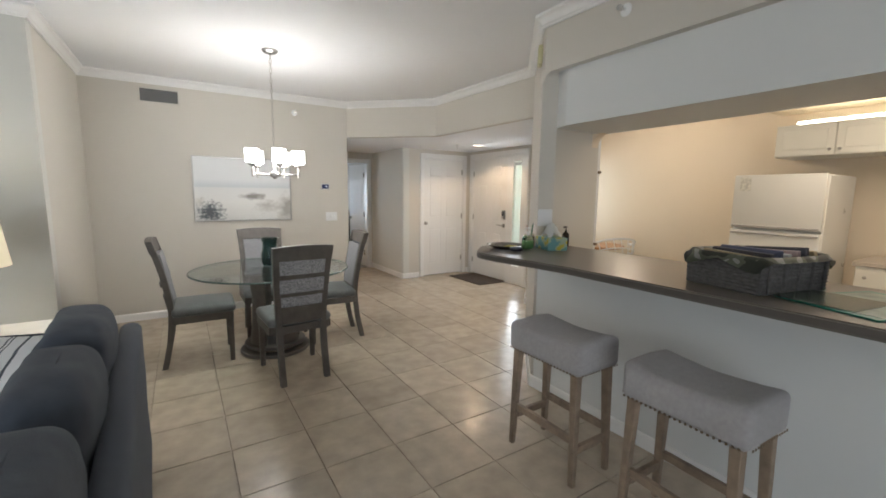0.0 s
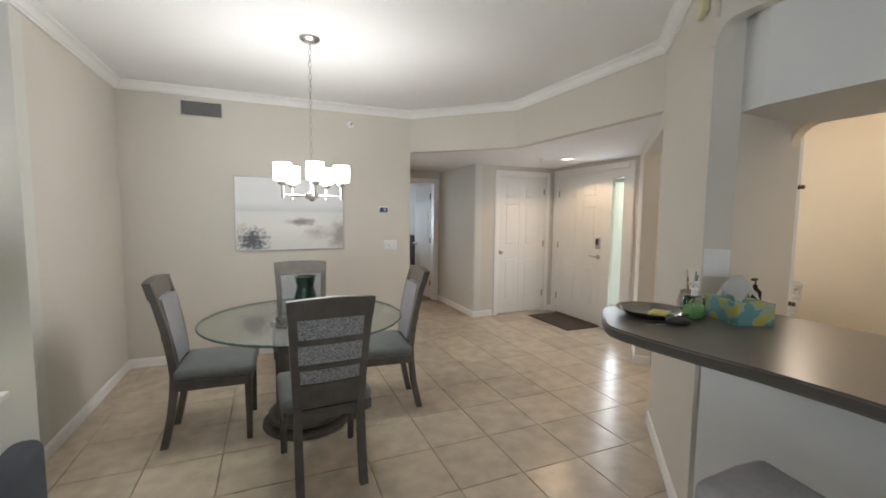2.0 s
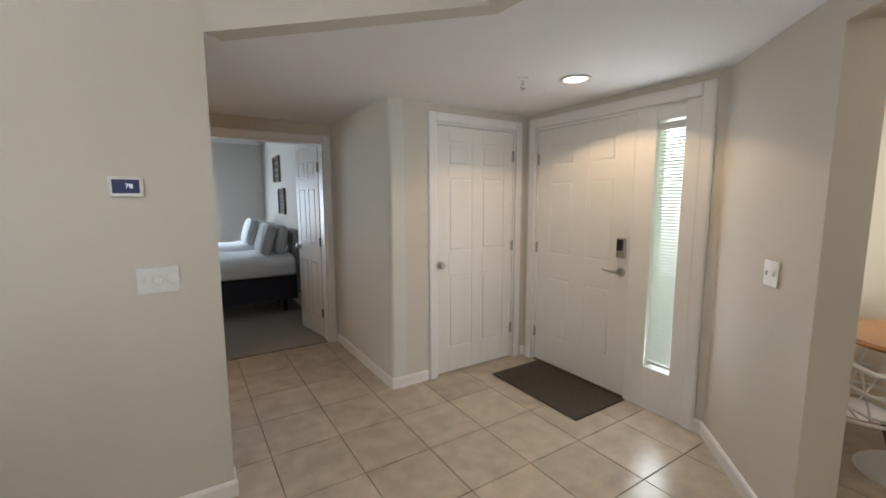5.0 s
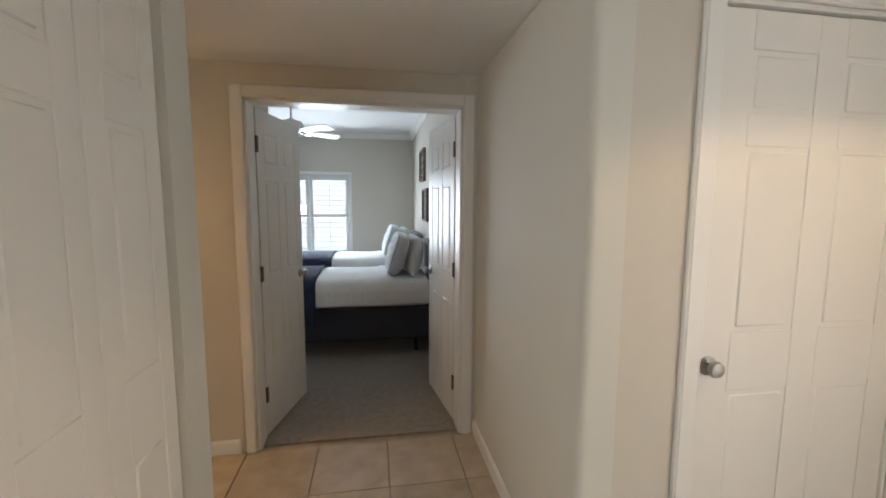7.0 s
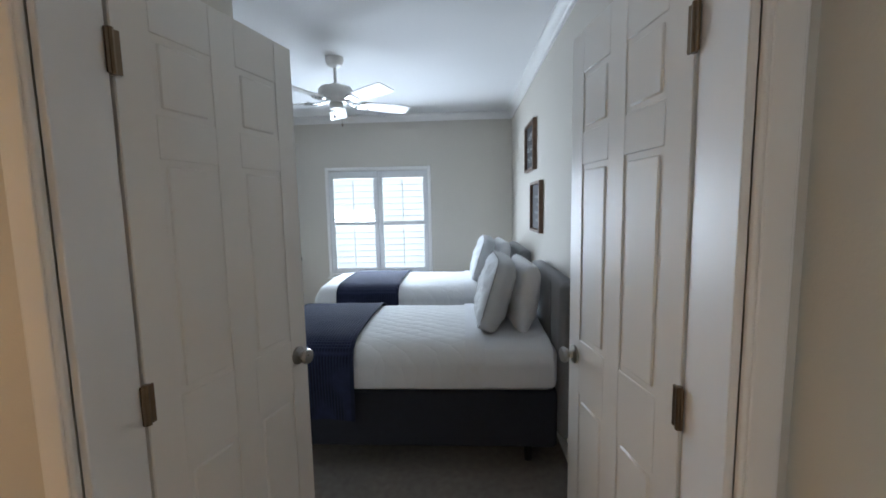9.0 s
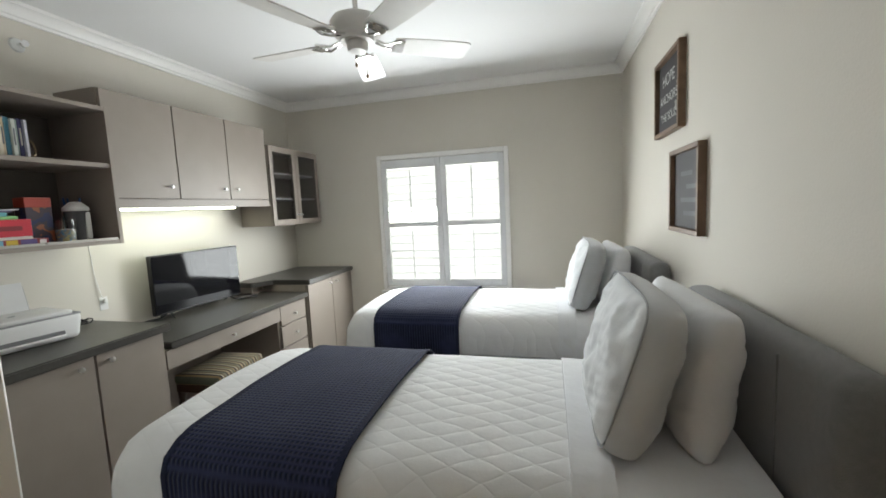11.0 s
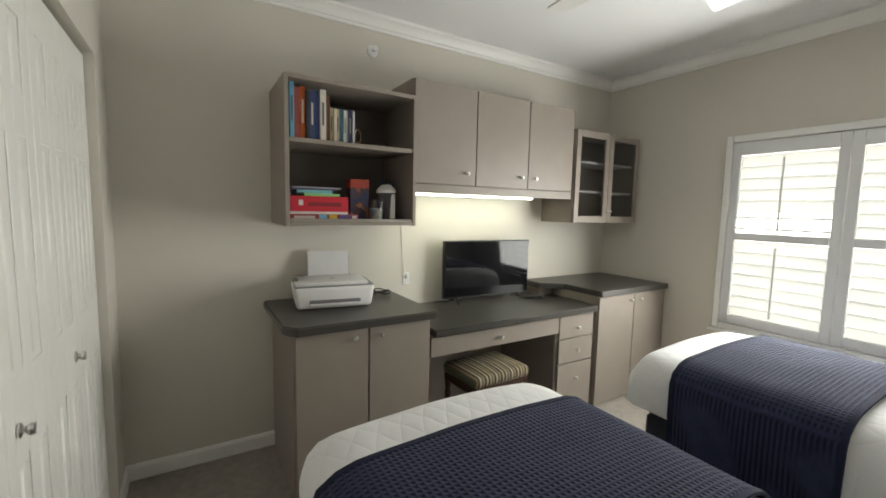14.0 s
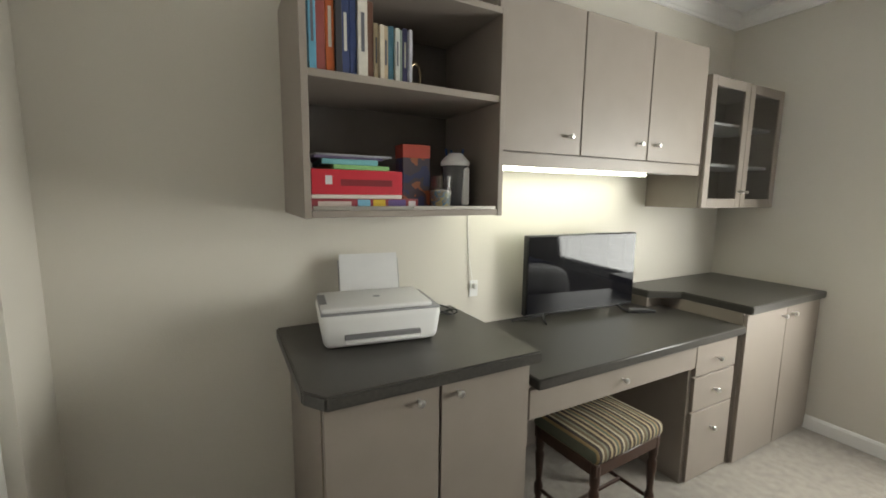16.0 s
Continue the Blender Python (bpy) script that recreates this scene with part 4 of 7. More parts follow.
for i in range(n):
    z = 1.795 + (HC - 0.03 - 1.795) * (i + 0.5) / n
    l2 = (HC - 0.03 - 1.795) / n * 0.62
    tube(lk, [Vector((0.009 * math.cos(q), 0, l2 * math.sin(q))) @ Matrix.Rotation(radians(90 * (i % 2) + 20), 3, "Z") + Vector((0, 0, z)) for q in [2 * math.pi * k / 10 for k in range(10)]], 0.0022, 5, True)
part("chain", lk, NICKEL, cd)
part("centre_post", lathe(B(), [(0, 1.55), (0.014, 1.553), (0.02, 1.565), (0.045, 1.573), (0.05, 1.59), (0.045, 1.607), (0.016, 1.615), (0.010, 1.625), (0.009, 1.765), (0.016, 1.775), (0.012, 1.795), (0, 1.8)], 20), NICKEL, cd)
for k in range(5):
    a = 2 * math.pi * k / 5 + 0.96
    c, s = math.cos(a), math.sin(a)
    ar = B()
    rod(ar, (0.04 * c, 0.04 * s, 1.59), (0.20 * c, 0.20 * s, 1.59), 0.006, seg=8)
    rod(ar, (0.20 * c, 0.20 * s, 1.565), (0.20 * c, 0.20 * s, 1.655), 0.009, seg=10)
    lathe(ar, [(0, 1.65), (0.02, 1.653), (0.032, 1.665), (0.032, 1.68), (0, 1.681)], 18, pose(0.20 * c, 0.20 * s, 0))
    part("arm", ar, NICKEL, cd)
    part("shade", lathe(B(), [(0.03, 1.682), (0.052, 1.687), (0.056, 1.695), (0.056, 1.797), (0.052, 1.797), (0.052, 1.697), (0.03, 1.687)], 28, pose(0.20 * c, 0.20 * s, 0)), SHADEON, cd, "lit white glass shade")
lamp("chandelier_lamp", "POINT", 36, (1.0, 0.93, 0.84), pose(1.243, 4.307, 1.70), 0.25)

# painting
def seascape():
    m = bpy.data.materials.new("painted_seascape")
    m.use_nodes = True
    nt = m.node_tree
    b = nt.nodes["Principled BSDF"]
    b.inputs["Roughness"].default_value = 0.7
    tc, sp = nt.nodes.new("ShaderNodeTexCoord"), nt.nodes.new("ShaderNodeSeparateXYZ")
    nt.links.new(tc.outputs["Generated"], sp.inputs[0])
    rz = nt.nodes.new("ShaderNodeValToRGB")
    e = rz.color_ramp.elements
    e[0].position, e[0].color = 0.0, (0.62, 0.61, 0.58, 1)
    e[1].position, e[1].color = 1.0, (0.78, 0.79, 0.79, 1)
    for p, c in ((0.3, (0.74, 0.73, 0.7, 1)), (0.52, (0.72, 0.72, 0.71, 1)), (0.545, (0.60, 0.63, 0.64, 1)), (0.6, (0.68, 0.7, 0.71, 1)), (0.66, (0.76, 0.77, 0.77, 1))):
        q = e.new(p)
        q.color = c
    nt.links.new(sp.outputs["Z"], rz.inputs["Fac"])

    def spot(cx, cz, rx, rz_, scale, lo, hi):
        mp = nt.nodes.new("ShaderNodeMapping")
        mp.inputs["Location"].default_value = (-cx / rx, 0, -cz / rz_)
        mp.inputs["Scale"].default_value = (1 / rx, 0, 1 / rz_)
        nt.links.new(tc.outputs["Generated"], mp.inputs["Vector"])
        ln = nt.nodes.new("ShaderNodeVectorMath")
        ln.operation = "LENGTH"
        nt.links.new(mp.outputs[0], ln.inputs[0])
        nz = nt.nodes.new("ShaderNodeTexNoise")
        nz.inputs["Scale"].default_value, nz.inputs["Detail"].default_value = scale, 6
        nt.links.new(tc.outputs["Generated"], nz.inputs["Vector"])
        ma = nt.nodes.new("ShaderNodeMath")
        ma.operation = "MULTIPLY_ADD"
        nt.links.new(nz.outputs["Fac"], ma.inputs[0])
        ma.inputs[1].default_value = 1.6
        nt.links.new(ln.outputs["Value"], ma.inputs[2])
        mr = nt.nodes.new("ShaderNodeMapRange")
        mr.inputs["From Min"].default_value, mr.inputs["From Max"].default_value = lo, hi
        mr.inputs["To Min"].default_value, mr.inputs["To Max"].default_value = 1, 0
        nt.links.new(ma.outputs[0], mr.inputs["Value"])
        return mr.outputs[0]
    col = rz.outputs["Color"]
    for args, c in (((0.14, 0.12, 0.2, 0.27, 26, 1.05, 1.6), (0.09, 0.10, 0.11, 1)), ((0.58, 0.38, 0.2, 0.10, 11, 0.95, 1.55), (0.28, 0.26, 0.24, 1)), ((0.97, 0.2, 0.17, 0.28, 8, 0.95, 1.7), (0.36, 0.34, 0.31, 1)), ((0.74, 0.22, 0.22, 0.18, 14, 0.8, 1.5), (0.48, 0.46, 0.43, 1)), ((0.05, 0.3, 0.08, 0.12, 9, 0.8, 1.6), (0.55, 0.53, 0.48, 1))):
        mx = nt.nodes.new("ShaderNodeMix")
        mx.data_type = "RGBA"
        nt.links.new(spot(*args), mx.inputs[0])
        nt.links.new(col, mx.inputs[6])
        mx.inputs[7].default_value = c
        col = mx.outputs[2]
    nt.links.new(col, b.inputs["Base Color"])
    return m


pt = thing("painting", "pale beach-dune painting in a thin silver frame", "painting", pose(0.645, 5.915, 1.085))
part("canvas", bx(B(), 0.012, -0.028, 0.012, 1.062, -0.004, 0.74), seascape(), pt, smooth=0)
fr = B()
for b in ((0, 0, 1.074, 0.013), (0, 0.739, 1.074, 0.752), (0, 0.013, 0.013, 0.739), (1.061, 0.013, 1.074, 0.739)):
    bx(fr, b[0], -0.036, b[1], b[2], 0, b[3], 0.002)
part("frame", fr, mat("silver_leaf_frame", (0.5, 0.49, 0.47), 0.35, 0.8), pt)

# ---- living room ----
def cushion(bm, sx, sy, sz, m, p=2.6, n=26):
    """A stuffed cushion: a soft super-ellipsoid of the given full sizes."""
    t = bmesh.new()
    rows = []
    for i in range(n + 1):
        v = -math.pi / 2 + math.pi * i / n
        row = []
        for j in range(2 * n):
            u = 2 * math.pi * j / (2 * n)
            e = lambda c: math.copysign(abs(c) ** (2 / p), c)
            row.append(t.verts.new((sx / 2 * e(math.cos(v)) * e(math.cos(u)), sy / 2 * e(math.cos(v)) * e(math.sin(u)), sz / 2 * e(math.sin(v)))))
        rows.append(row)
    for a, b in zip(rows, rows[1:]):
        for j in range(2 * n):
            t.faces.new((a[j], a[(j + 1) % (2 * n)], b[(j + 1) % (2 * n)], b[j]))
    bmesh.ops.remove_doubles(t, verts=t.verts, dist=1e-5)
    for v in t.verts:
        q = v.co * 7 + Vector((sx * 31, sy * 17, 0))
        v.co += Vector((noise.noise(q), noise.noise(q + Vector((9, 0, 0))), noise.noise(q + Vector((0, 9, 0))))) * min(0.013, 0.2 * sz)
        v.co *= 1 - 0.045 * max(0.0, 0.35 - abs(noise.noise(Vector((q.x * 0.4, q.y * 0.7 + q.z * 0.35, q.z * 0.9)))) * 2)
    bmesh.ops.recalc_face_normals(t, faces=t.faces)
    return add(bm, t, m)


def rounding(u, v, corner):
    return 1 - corner * (u * v) ** 4


def pillow(bm, w, h, th, m, n=16, pinch=0.10, full=0.45, corner=0.0, creases=1.0):
    """A sewn pillow lying in the xz plane, thick along y, with pinched corners."""
    t = bmesh.new()
    sides = []
    for s in (1, -1):
        g = []
        for i in range(n + 1):
            row = []
            for j in range(n + 1):
                u, v = 2 * i / n - 1, 2 * j / n - 1
                k = (1 - u ** 2) ** full * (1 - v ** 2) ** full if abs(u) < 1 and abs(v) < 1 else 0
                x = u * w / 2 * (1 - pinch * (1 - abs(v) ** 2) * abs(u) ** 3 * 0.6)
                z = v * h / 2 * (1 - pinch * (1 - abs(u) ** 2) * abs(v) ** 3 * 0.6)
                wr = (0.012 * noise.noise(Vector((u * 3 + w * 7, v * 3, s))) + 0.005 * noise.noise(Vector((u * 9 + w * 7, v * 5, s))) + 0.007 * (creases - 1) * (1 - abs(noise.noise(Vector((u * 1.8 + v * 1.3, v * 5 - u * 3, s * 3 + w * 5)))) * 3)) * min(1, 2 * k) * (1 - max(abs(u), abs(v)) ** 4)
                q = rounding(u, v, corner)
                row.append(t.verts.new((x * q, s * (th / 2 * k) + wr, z * q)))
            g.append(row)
        sides.append(g)
        for i in range(n):
            for j in range(n):
                t.faces.new((g[i][j], g[i + 1][j], g[i + 1][j + 1], g[i][j + 1]))
    bmesh.ops.remove_doubles(t, verts=t.verts, dist=1e-5)
    bmesh.ops.recalc_face_normals(t, faces=t.faces)
    return add(bm, t, m)


def softbox(bm, x0, y0, z0, x1, y1, z1, r, m=None, amp=0.006):
    t = bmesh.new()
    bx(t, x0, y0, z0, x1, y1, z1, r, seg=4)
    bmesh.ops.subdivide_edges(t, edges=[e for e in t.edges if e.calc_length() > 0.18], cuts=4, use_grid_fill=True)
    for v in t.verts:
        q = v.co * 5
        v.co += Vector((noise.noise(q), noise.noise(q + Vector((7, 0, 0))), noise.noise(q + Vector((0, 7, 0))))) * amp
    return add(bm, t, m)


# sofa: its back runs along y with the outer face towards +x
sf = thing("sofa", "charcoal blue fabric sofa with loose back cushions", "sofa", pose(0.365, 1.90, 0, 0, 0, 3))
part("frame", softbox(B(), -0.95, -0.95, 0.08, -0.08, 1.00, 0.40, 0.03), SOFA, sf)
part("back_frame", softbox(B(), -0.09, -0.97, 0.06, 0.0, 1.05, 0.77, 0.035), SOFA, sf)
part("armrest", softbox(B(), -0.95, 0.80, 0.06, -0.08, 1.03, 0.60, 0.07), SOFA, sf)
part("armrest", softbox(B(), -0.95, -0.97, 0.06, -0.20, -0.74, 0.60, 0.07), SOFA, sf)
for i, y in enumerate((-0.36, 0.40)):
    part("seat_cushion", softbox(B(), -0.97, y - 0.37, 0.38, -0.20, y + 0.37, 0.54, 0.06), SOFA, sf)
for y0, y1 in ((-0.86, -0.29), (-0.29, 0.28), (0.28, 0.86)):
    bc = B()
    cushion(bc, 0.23, y1 - y0, 0.53, Matrix.Translation((-0.205, (y0 + y1) / 2, 0.70)) @ pose(0, 0, 0, 0, 8, 0), 3.6)
    c = part("back_cushion", bc, SOFA, sf, "plump charcoal back cushion", smooth=80)
    pp = B()
    tube(pp, [Matrix.Translation((-0.205, (y0 + y1) / 2, 0.70)) @ pose(0, 0, 0, 0, 8, 0) @ Vector((0, (y1 - y0) / 2 * 0.985 * math.copysign(abs(math.cos(q)) ** 0.62, math.cos(q)), 0.26 * 0.99 * math.copysign(abs(math.sin(q)) ** 0.62, math.sin(q)))) for q in [2 * math.pi * k / 40 for k in range(40)]], 0.005, 6, True)
    part("piping", pp, SOFA, c)
for x in (-0.88, -0.06):
    for y in (-0.88, 0.86):
        part("foot", bx(B(), x - 0.03, y - 0.03, 0, x + 0.03, y + 0.03, 0.085, 0.004), MAHOG, sf)


def stripes(name, axis, stops, period, rough=0.85, bump=0.3, base=None):
    """Woven stripes across one object axis: (position in the period, colour) steps."""
    m = bpy.data.materials.new(name)
    m.use_nodes = True
    nt = m.node_tree
    b = nt.nodes["Principled BSDF"]
    b.inputs["Roughness"].default_value = rough
    tc, sp = nt.nodes.new("ShaderNodeTexCoord"), nt.nodes.new("ShaderNodeSeparateXYZ")
    nt.links.new(tc.outputs["Object"], sp.inputs[0])
    d = nt.nodes.new("ShaderNodeMath")
    d.operation = "DIVIDE"
    d.inputs[1].default_value = period
    nt.links.new(sp.outputs[axis], d.inputs[0])
    f = nt.nodes.new("ShaderNodeMath")
    f.operation = "FRACT"
    nt.links.new(d.outputs[0], f.inputs[0])
    r = nt.nodes.new("ShaderNodeValToRGB")
    r.color_ramp.interpolation = "CONSTANT"
    e = r.color_ramp.elements
    e[0].position, e[0].color = stops[0][0], (*stops[0][1], 1)
    e[1].position, e[1].color = stops[1][0], (*stops[1][1], 1)
    for p, c in stops[2:]:
        e.new(p).color = (*c, 1)
    nt.links.new(f.outputs[0], r.inputs["Fac"])
    nt.links.new(r.outputs[0], b.inputs["Base Color"])
    n = nt.nodes.new("ShaderNodeTexNoise")
    n.inputs["Scale"].default_value = 350
    nt.links.new(tc.outputs["Object"], n.inputs["Vector"])
    bp = nt.nodes.new("ShaderNodeBump")
    bp.inputs["Strength"].default_value, bp.inputs["Distance"].default_value = bump, 0.003
    nt.links.new(n.outputs["Fac"], bp.inputs["Height"])
    nt.links.new(bp.outputs[0], b.inputs["Normal"])
    return m


W_, K_ = (0.78, 0.78, 0.78), (0.10, 0.11, 0.13)
STRIPE = stripes("white_charcoal_stripe", "X", [(0.0, K_), (0.14, W_), (0.40, K_), (0.43, W_), (0.47, K_), (0.5, W_), (0.72, K_), (0.78, W_)], 0.165)
sp_ = thing("throw_pillow", "white throw pillow with charcoal stripes on the sofa", "pillow", Matrix.Translation((-0.16, 2.40, 0.725)) @ pose(0, 0, 0, 0, 0, -14) @ pose(0, 0, 0, -58, 0, 0))
part("cover", pillow(B(), 0.50, 0.50, 0.16, None), STRIPE, sp_, smooth=80)
pp = B()
tube(pp, [Vector((0.25 * (1 - 0.06 * abs(math.sin(2 * q))) * math.copysign(abs(math.cos(q)) ** 0.35, math.cos(q)), 0, 0.25 * math.copysign(abs(math.sin(q)) ** 0.35, math.sin(q)))) for q in [2 * math.pi * k / 48 for k in range(48)]], 0.005, 6, True)
part("piping", pp, SOFA, sp_, "charcoal piping")

# second sofa along the grey wall
s2 = thing("loveseat", "charcoal blue fabric loveseat against the grey wall", "sofa", pose(-1.75, 3.78, 0))
part("frame", softbox(B(), -0.85, -0.45, 0.08, 0.80, 0.30, 0.42, 0.03), SOFA, s2)
part("armrest", softbox(B(), 0.62, -0.48, 0.06, 0.88, 0.40, 0.63, 0.09), SOFA, s2)
part("armrest", softbox(B(), -1.05, -0.48, 0.06, -0.80, 0.40, 0.63, 0.09), SOFA, s2)
part("back_frame", softbox(B(), -1.0, 0.22, 0.06, 0.80, 0.45, 0.80, 0.06), SOFA, s2)
for x0 in (-0.79, -0.09):
    part("seat_cushion", softbox(B(), x0, -0.50, 0.40, x0 + 0.69, 0.20, 0.54, 0.06), SOFA, s2)
    part("back_cushion", cushion(B(), 0.72, 0.26, 0.46, Matrix.Translation((x0 + 0.36, 0.16, 0.70)) @ pose(0, 0, 0, -10), 3.2), SOFA, s2, smooth=80)

for x in (-0.95, 0.76):
    for y in (-0.38, 0.34):
        part("foot", bx(B(), x - 0.03, y - 0.03, 0, x + 0.03, y + 0.03, 0.075, 0.004), MAHOG, s2)

# side table and lamp
stb = thing("side_table", "white painted square side table", "table", pose(-0.50, 3.62, 0))
part("tabletop", bx(B(), -0.29, -0.29, 0.565, 0.29, 0.29, 0.60, 0.005), WHITECER, stb)
part("apron", bx(B(), -0.25, -0.25, 0.49, 0.25, 0.25, 0.566, 0.003), WHITECER, stb)
for x in (-0.235, 0.235):
    for y in (-0.235, 0.235):
        part("leg", bx(B(), x - 0.022, y - 0.022, 0, x + 0.022, y + 0.022, 0.5, 0.003), WHITECER, stb)
tl = thing("table_lamp", "lit table lamp with turned white base and cream drum shade", "lamp", pose(-0.51, 3.62, 0.601))
bm = lathe(B(), [(0, 0.05), (0.055, 0.05), (0.05, 0.06), (0.042, 0.085), (0.075, 0.12), (0.092, 0.155), (0.088, 0.185), (0.097, 0.19), (0.097, 0.2), (0.07, 0.207), (0.052, 0.24), (0.046, 0.29), (0.052, 0.335), (0.064, 0.34), (0.064, 0.352), (0.055, 0.357), (0.06, 0.372), (0.082, 0.395), (0.084, 0.41), (0.05, 0.416), (0, 0.416)], 32)
bx(bm, -0.095, -0.095, 0, 0.095, 0.095, 0.052, 0.006)
part("base", bm, WHITECER, tl, "turned white baluster base")
part("shade", lathe(B(), [(0.196, 0.405), (0.163, 0.68), (0.160, 0.68), (0.193, 0.405)], 48), LAMPSH, tl, "lit cream drum shade")
part("shade_top_ring", lathe(B(), [(0.0, 0.678), (0.012, 0.68), (0.012, 0.695), (0.016, 0.70), (0.012, 0.715), (0.0, 0.718)], 12), WHITECER, tl)
lamp("table_lamp_bulb", "POINT", 11, (1.0, 0.94, 0.84), pose(-0.51, 3.62, 1.16), 0.05)

# ---- bar ----
FRONT_EDGE = [(2.62, 2.55), (2.52, 2.615), (2.44, 2.67), (2.37, 2.70), (2.32, 2.69), (2.275, 2.65), (2.185, 2.555), (2.133, 2.49), (2.11, 2.45), (2.103, 2.39), (2.108, 2.28), (2.13, 2.14), (2.162, 1.98), (2.18, 1.80), (2.185, -3.9)]
bar = thing("bar_countertop", "grey-brown laminate bar countertop with a rounded tip", "countertop")
part("slab", prism(B(), [(2.92, -3.9), (2.92, 2.44), (2.785, 2.452), (2.687, 2.513)] + FRONT_EDGE, 1.0305, 1.07, bev=0.006), BARTOP, bar, smooth=30)
# same laminate as the slab, its upright face's shade put into the colour
part("edge_band", sweep(B(), [(x, y, 1.038) for x, y in FRONT_EDGE], [(0.0, 0.0), (0.0012, 0.001), (0.0012, 0.023), (0.0, 0.024)]), mat("shaded_laminate_edge", (0.10, 0.088, 0.076), 0.35, vary=0.05, scale=40), bar, "laminate edge band, coloured darker as its shaded face", smooth=30)

STW = STOOLWOOD


def bar_stool(m):
    st = thing("bar_stool", "backless bar stool with grey linen saddle seat and studs", "stool", m, "stools at the bar")
    t = bmesh.new()
    bx(t, -0.16, -0.247, 0.572, 0.16, 0.247, 0.725, 0.034, seg=4)
    bmesh.ops.subdivide_edges(t, edges=[e for e in t.edges if e.calc_length() > 0.15], cuts=7, use_grid_fill=True)
    for v in t.verts:
        if v.co.z > 0.63:
            v.co.z += 0.022 * ((v.co.y / 0.247) ** 2) - 0.010 + 0.012 * (1 - (v.co.x / 0.16) ** 2) + 0.005 * noise.noise(v.co * 9)
    part("seat", t, LINEN, st, "padded grey linen seat", smooth=60)
    bm = B()
    pts = [(x, s * 0.246) for s in (-1, 1) for x in [-0.13 + 0.02 * i for i in range(14)]] + [(s * 0.161, y) for s in (-1, 1) for y in [-0.22 + 0.02 * i for i in range(23)]]
    for x, y in pts:
        lathe(bm, [(0, 0.0), (0.006, 0.001), (0.0045, 0.004), (0, 0.0055)], 6, Matrix.Translation((x, y, 0.588)) @ (pose(0, 0, 0, 90 if y < 0 else -90) if abs(y) > 0.23 else pose(0, 0, 0, 0, 90 if x > 0 else -90)))
    part("nailhead_trim", bm, BRONZE, st, "dark nailhead studs")["kind"] = "stuff"
    for x in (-0.118, 0.118):
        for y in (-0.20, 0.20):
            lg = B()
            bx(lg, x - 0.021, y - 0.021, 0, x + 0.021, y + 0.021, 0.58, 0.003)
            for v in lg.verts:
                k = 1 - v.co.z / 0.58
                v.co.x += math.copysign(0.012, x) * k + (x - v.co.x) * 0.35 * k ** 2
                v.co.y += math.copysign(0.018, y) * k + (y - v.co.y) * 0.35 * k ** 2
            part("leg", lg, STW, st)
    for y in (-0.207, 0.207):
        part("stretcher", bx(B(), -0.11, y - 0.012, 0.16, 0.11, y + 0.012, 0.2, 0.003), STW, st)
    for x in (-0.124, 0.124):
        part("stretcher", bx(B(), x - 0.012, -0.19, 0.215, x + 0.012, 0.19, 0.255, 0.003), STW, st)
    return st


bs = bar_stool(pose(2.205, 1.815, 0))
copy_thing(bs, pose(2.235, 1.13, 0, 0, 0, -2))

# things on the bar
TOPZ = 1.0705
tr = thing("serving_tray", "polished silver round tray on the bar", "tray", pose(2.405, 2.515, TOPZ) @ Matrix.Diagonal((0.9, 0.9, 1.25, 1)))
part("dish", lathe(B(), [(0, 0.0), (0.10, 0.0), (0.115, 0.008), (0.14, 0.016), (0.15, 0.018), (0.152, 0.021), (0.14, 0.02), (0.112, 0.012), (0.098, 0.004), (0, 0.004)], 48), mat("worn_silver", (0.33, 0.32, 0.30), 0.17, 1.0, vary=0.12, scale=14), tr)
nt_ = thing("sticky_notes", "pad of pale yellow sticky notes on the tray", "notepad", pose(2.43, 2.50, TOPZ + 0.0055, 0, 0, 24))
part("pad", bx(B(), -0.04, -0.032, 0, 0.04, 0.032, 0.009, 0.001), mat("yellow_paper", (0.72, 0.66, 0.22), 0.8), nt_)
part("green_note", bx(B(), -0.02, -0.045, 0, 0.03, -0.0325, 0.004), mat("green_paper", (0.15, 0.45, 0.3), 0.8), nt_)
jr = thing("pencil_jar", "cream patterned ceramic jar holding pencils", "jar", pose(2.605, 2.50, TOPZ) @ Matrix.Scale(0.92, 4))
part("body", lathe(B(), [(0, 0), (0.036, 0), (0.048, 0.02), (0.052, 0.045), (0.047, 0.075), (0.038, 0.09), (0.042, 0.098), (0.038, 0.098), (0.034, 0.09), (0.043, 0.072), (0.047, 0.045), (0.034, 0.008), (0, 0.008)], 24), mat("mottled_cream_ceramic", (0.42, 0.36, 0.28), 0.5, vary=0.5, scale=45), jr)
for i, (dx, dy, c) in enumerate(((-0.03, -0.012, (0.45, 0.22, 0.07)), (0.005, -0.018, (0.04, 0.2, 0.08)), (0.035, 0.008, (0.25, 0.27, 0.28)), (0.015, 0.025, (0.6, 0.6, 0.58)))):
    pb = B()
    rod(pb, (dx * 0.3, dy * 0.3, 0.012), (dx * 1.5, dy * 1.5, 0.165 + 0.008 * i), 0.0042, seg=6)
    part("pencil", pb, mat("pencil_paint", c, 0.4), jr)
gb = thing("sanitizer_bottle", "clear bottle of green hand sanitizer with a pump", "bottle", pose(2.50, 2.405, TOPZ) @ Matrix.Scale(1.0, 4))
part("bottle", bx(B(), -0.04, -0.026, 0.0, 0.04, 0.026, 0.095, 0.016, seg=3), glass("bottle_plastic", (0.8, 0.95, 0.8)), gb)
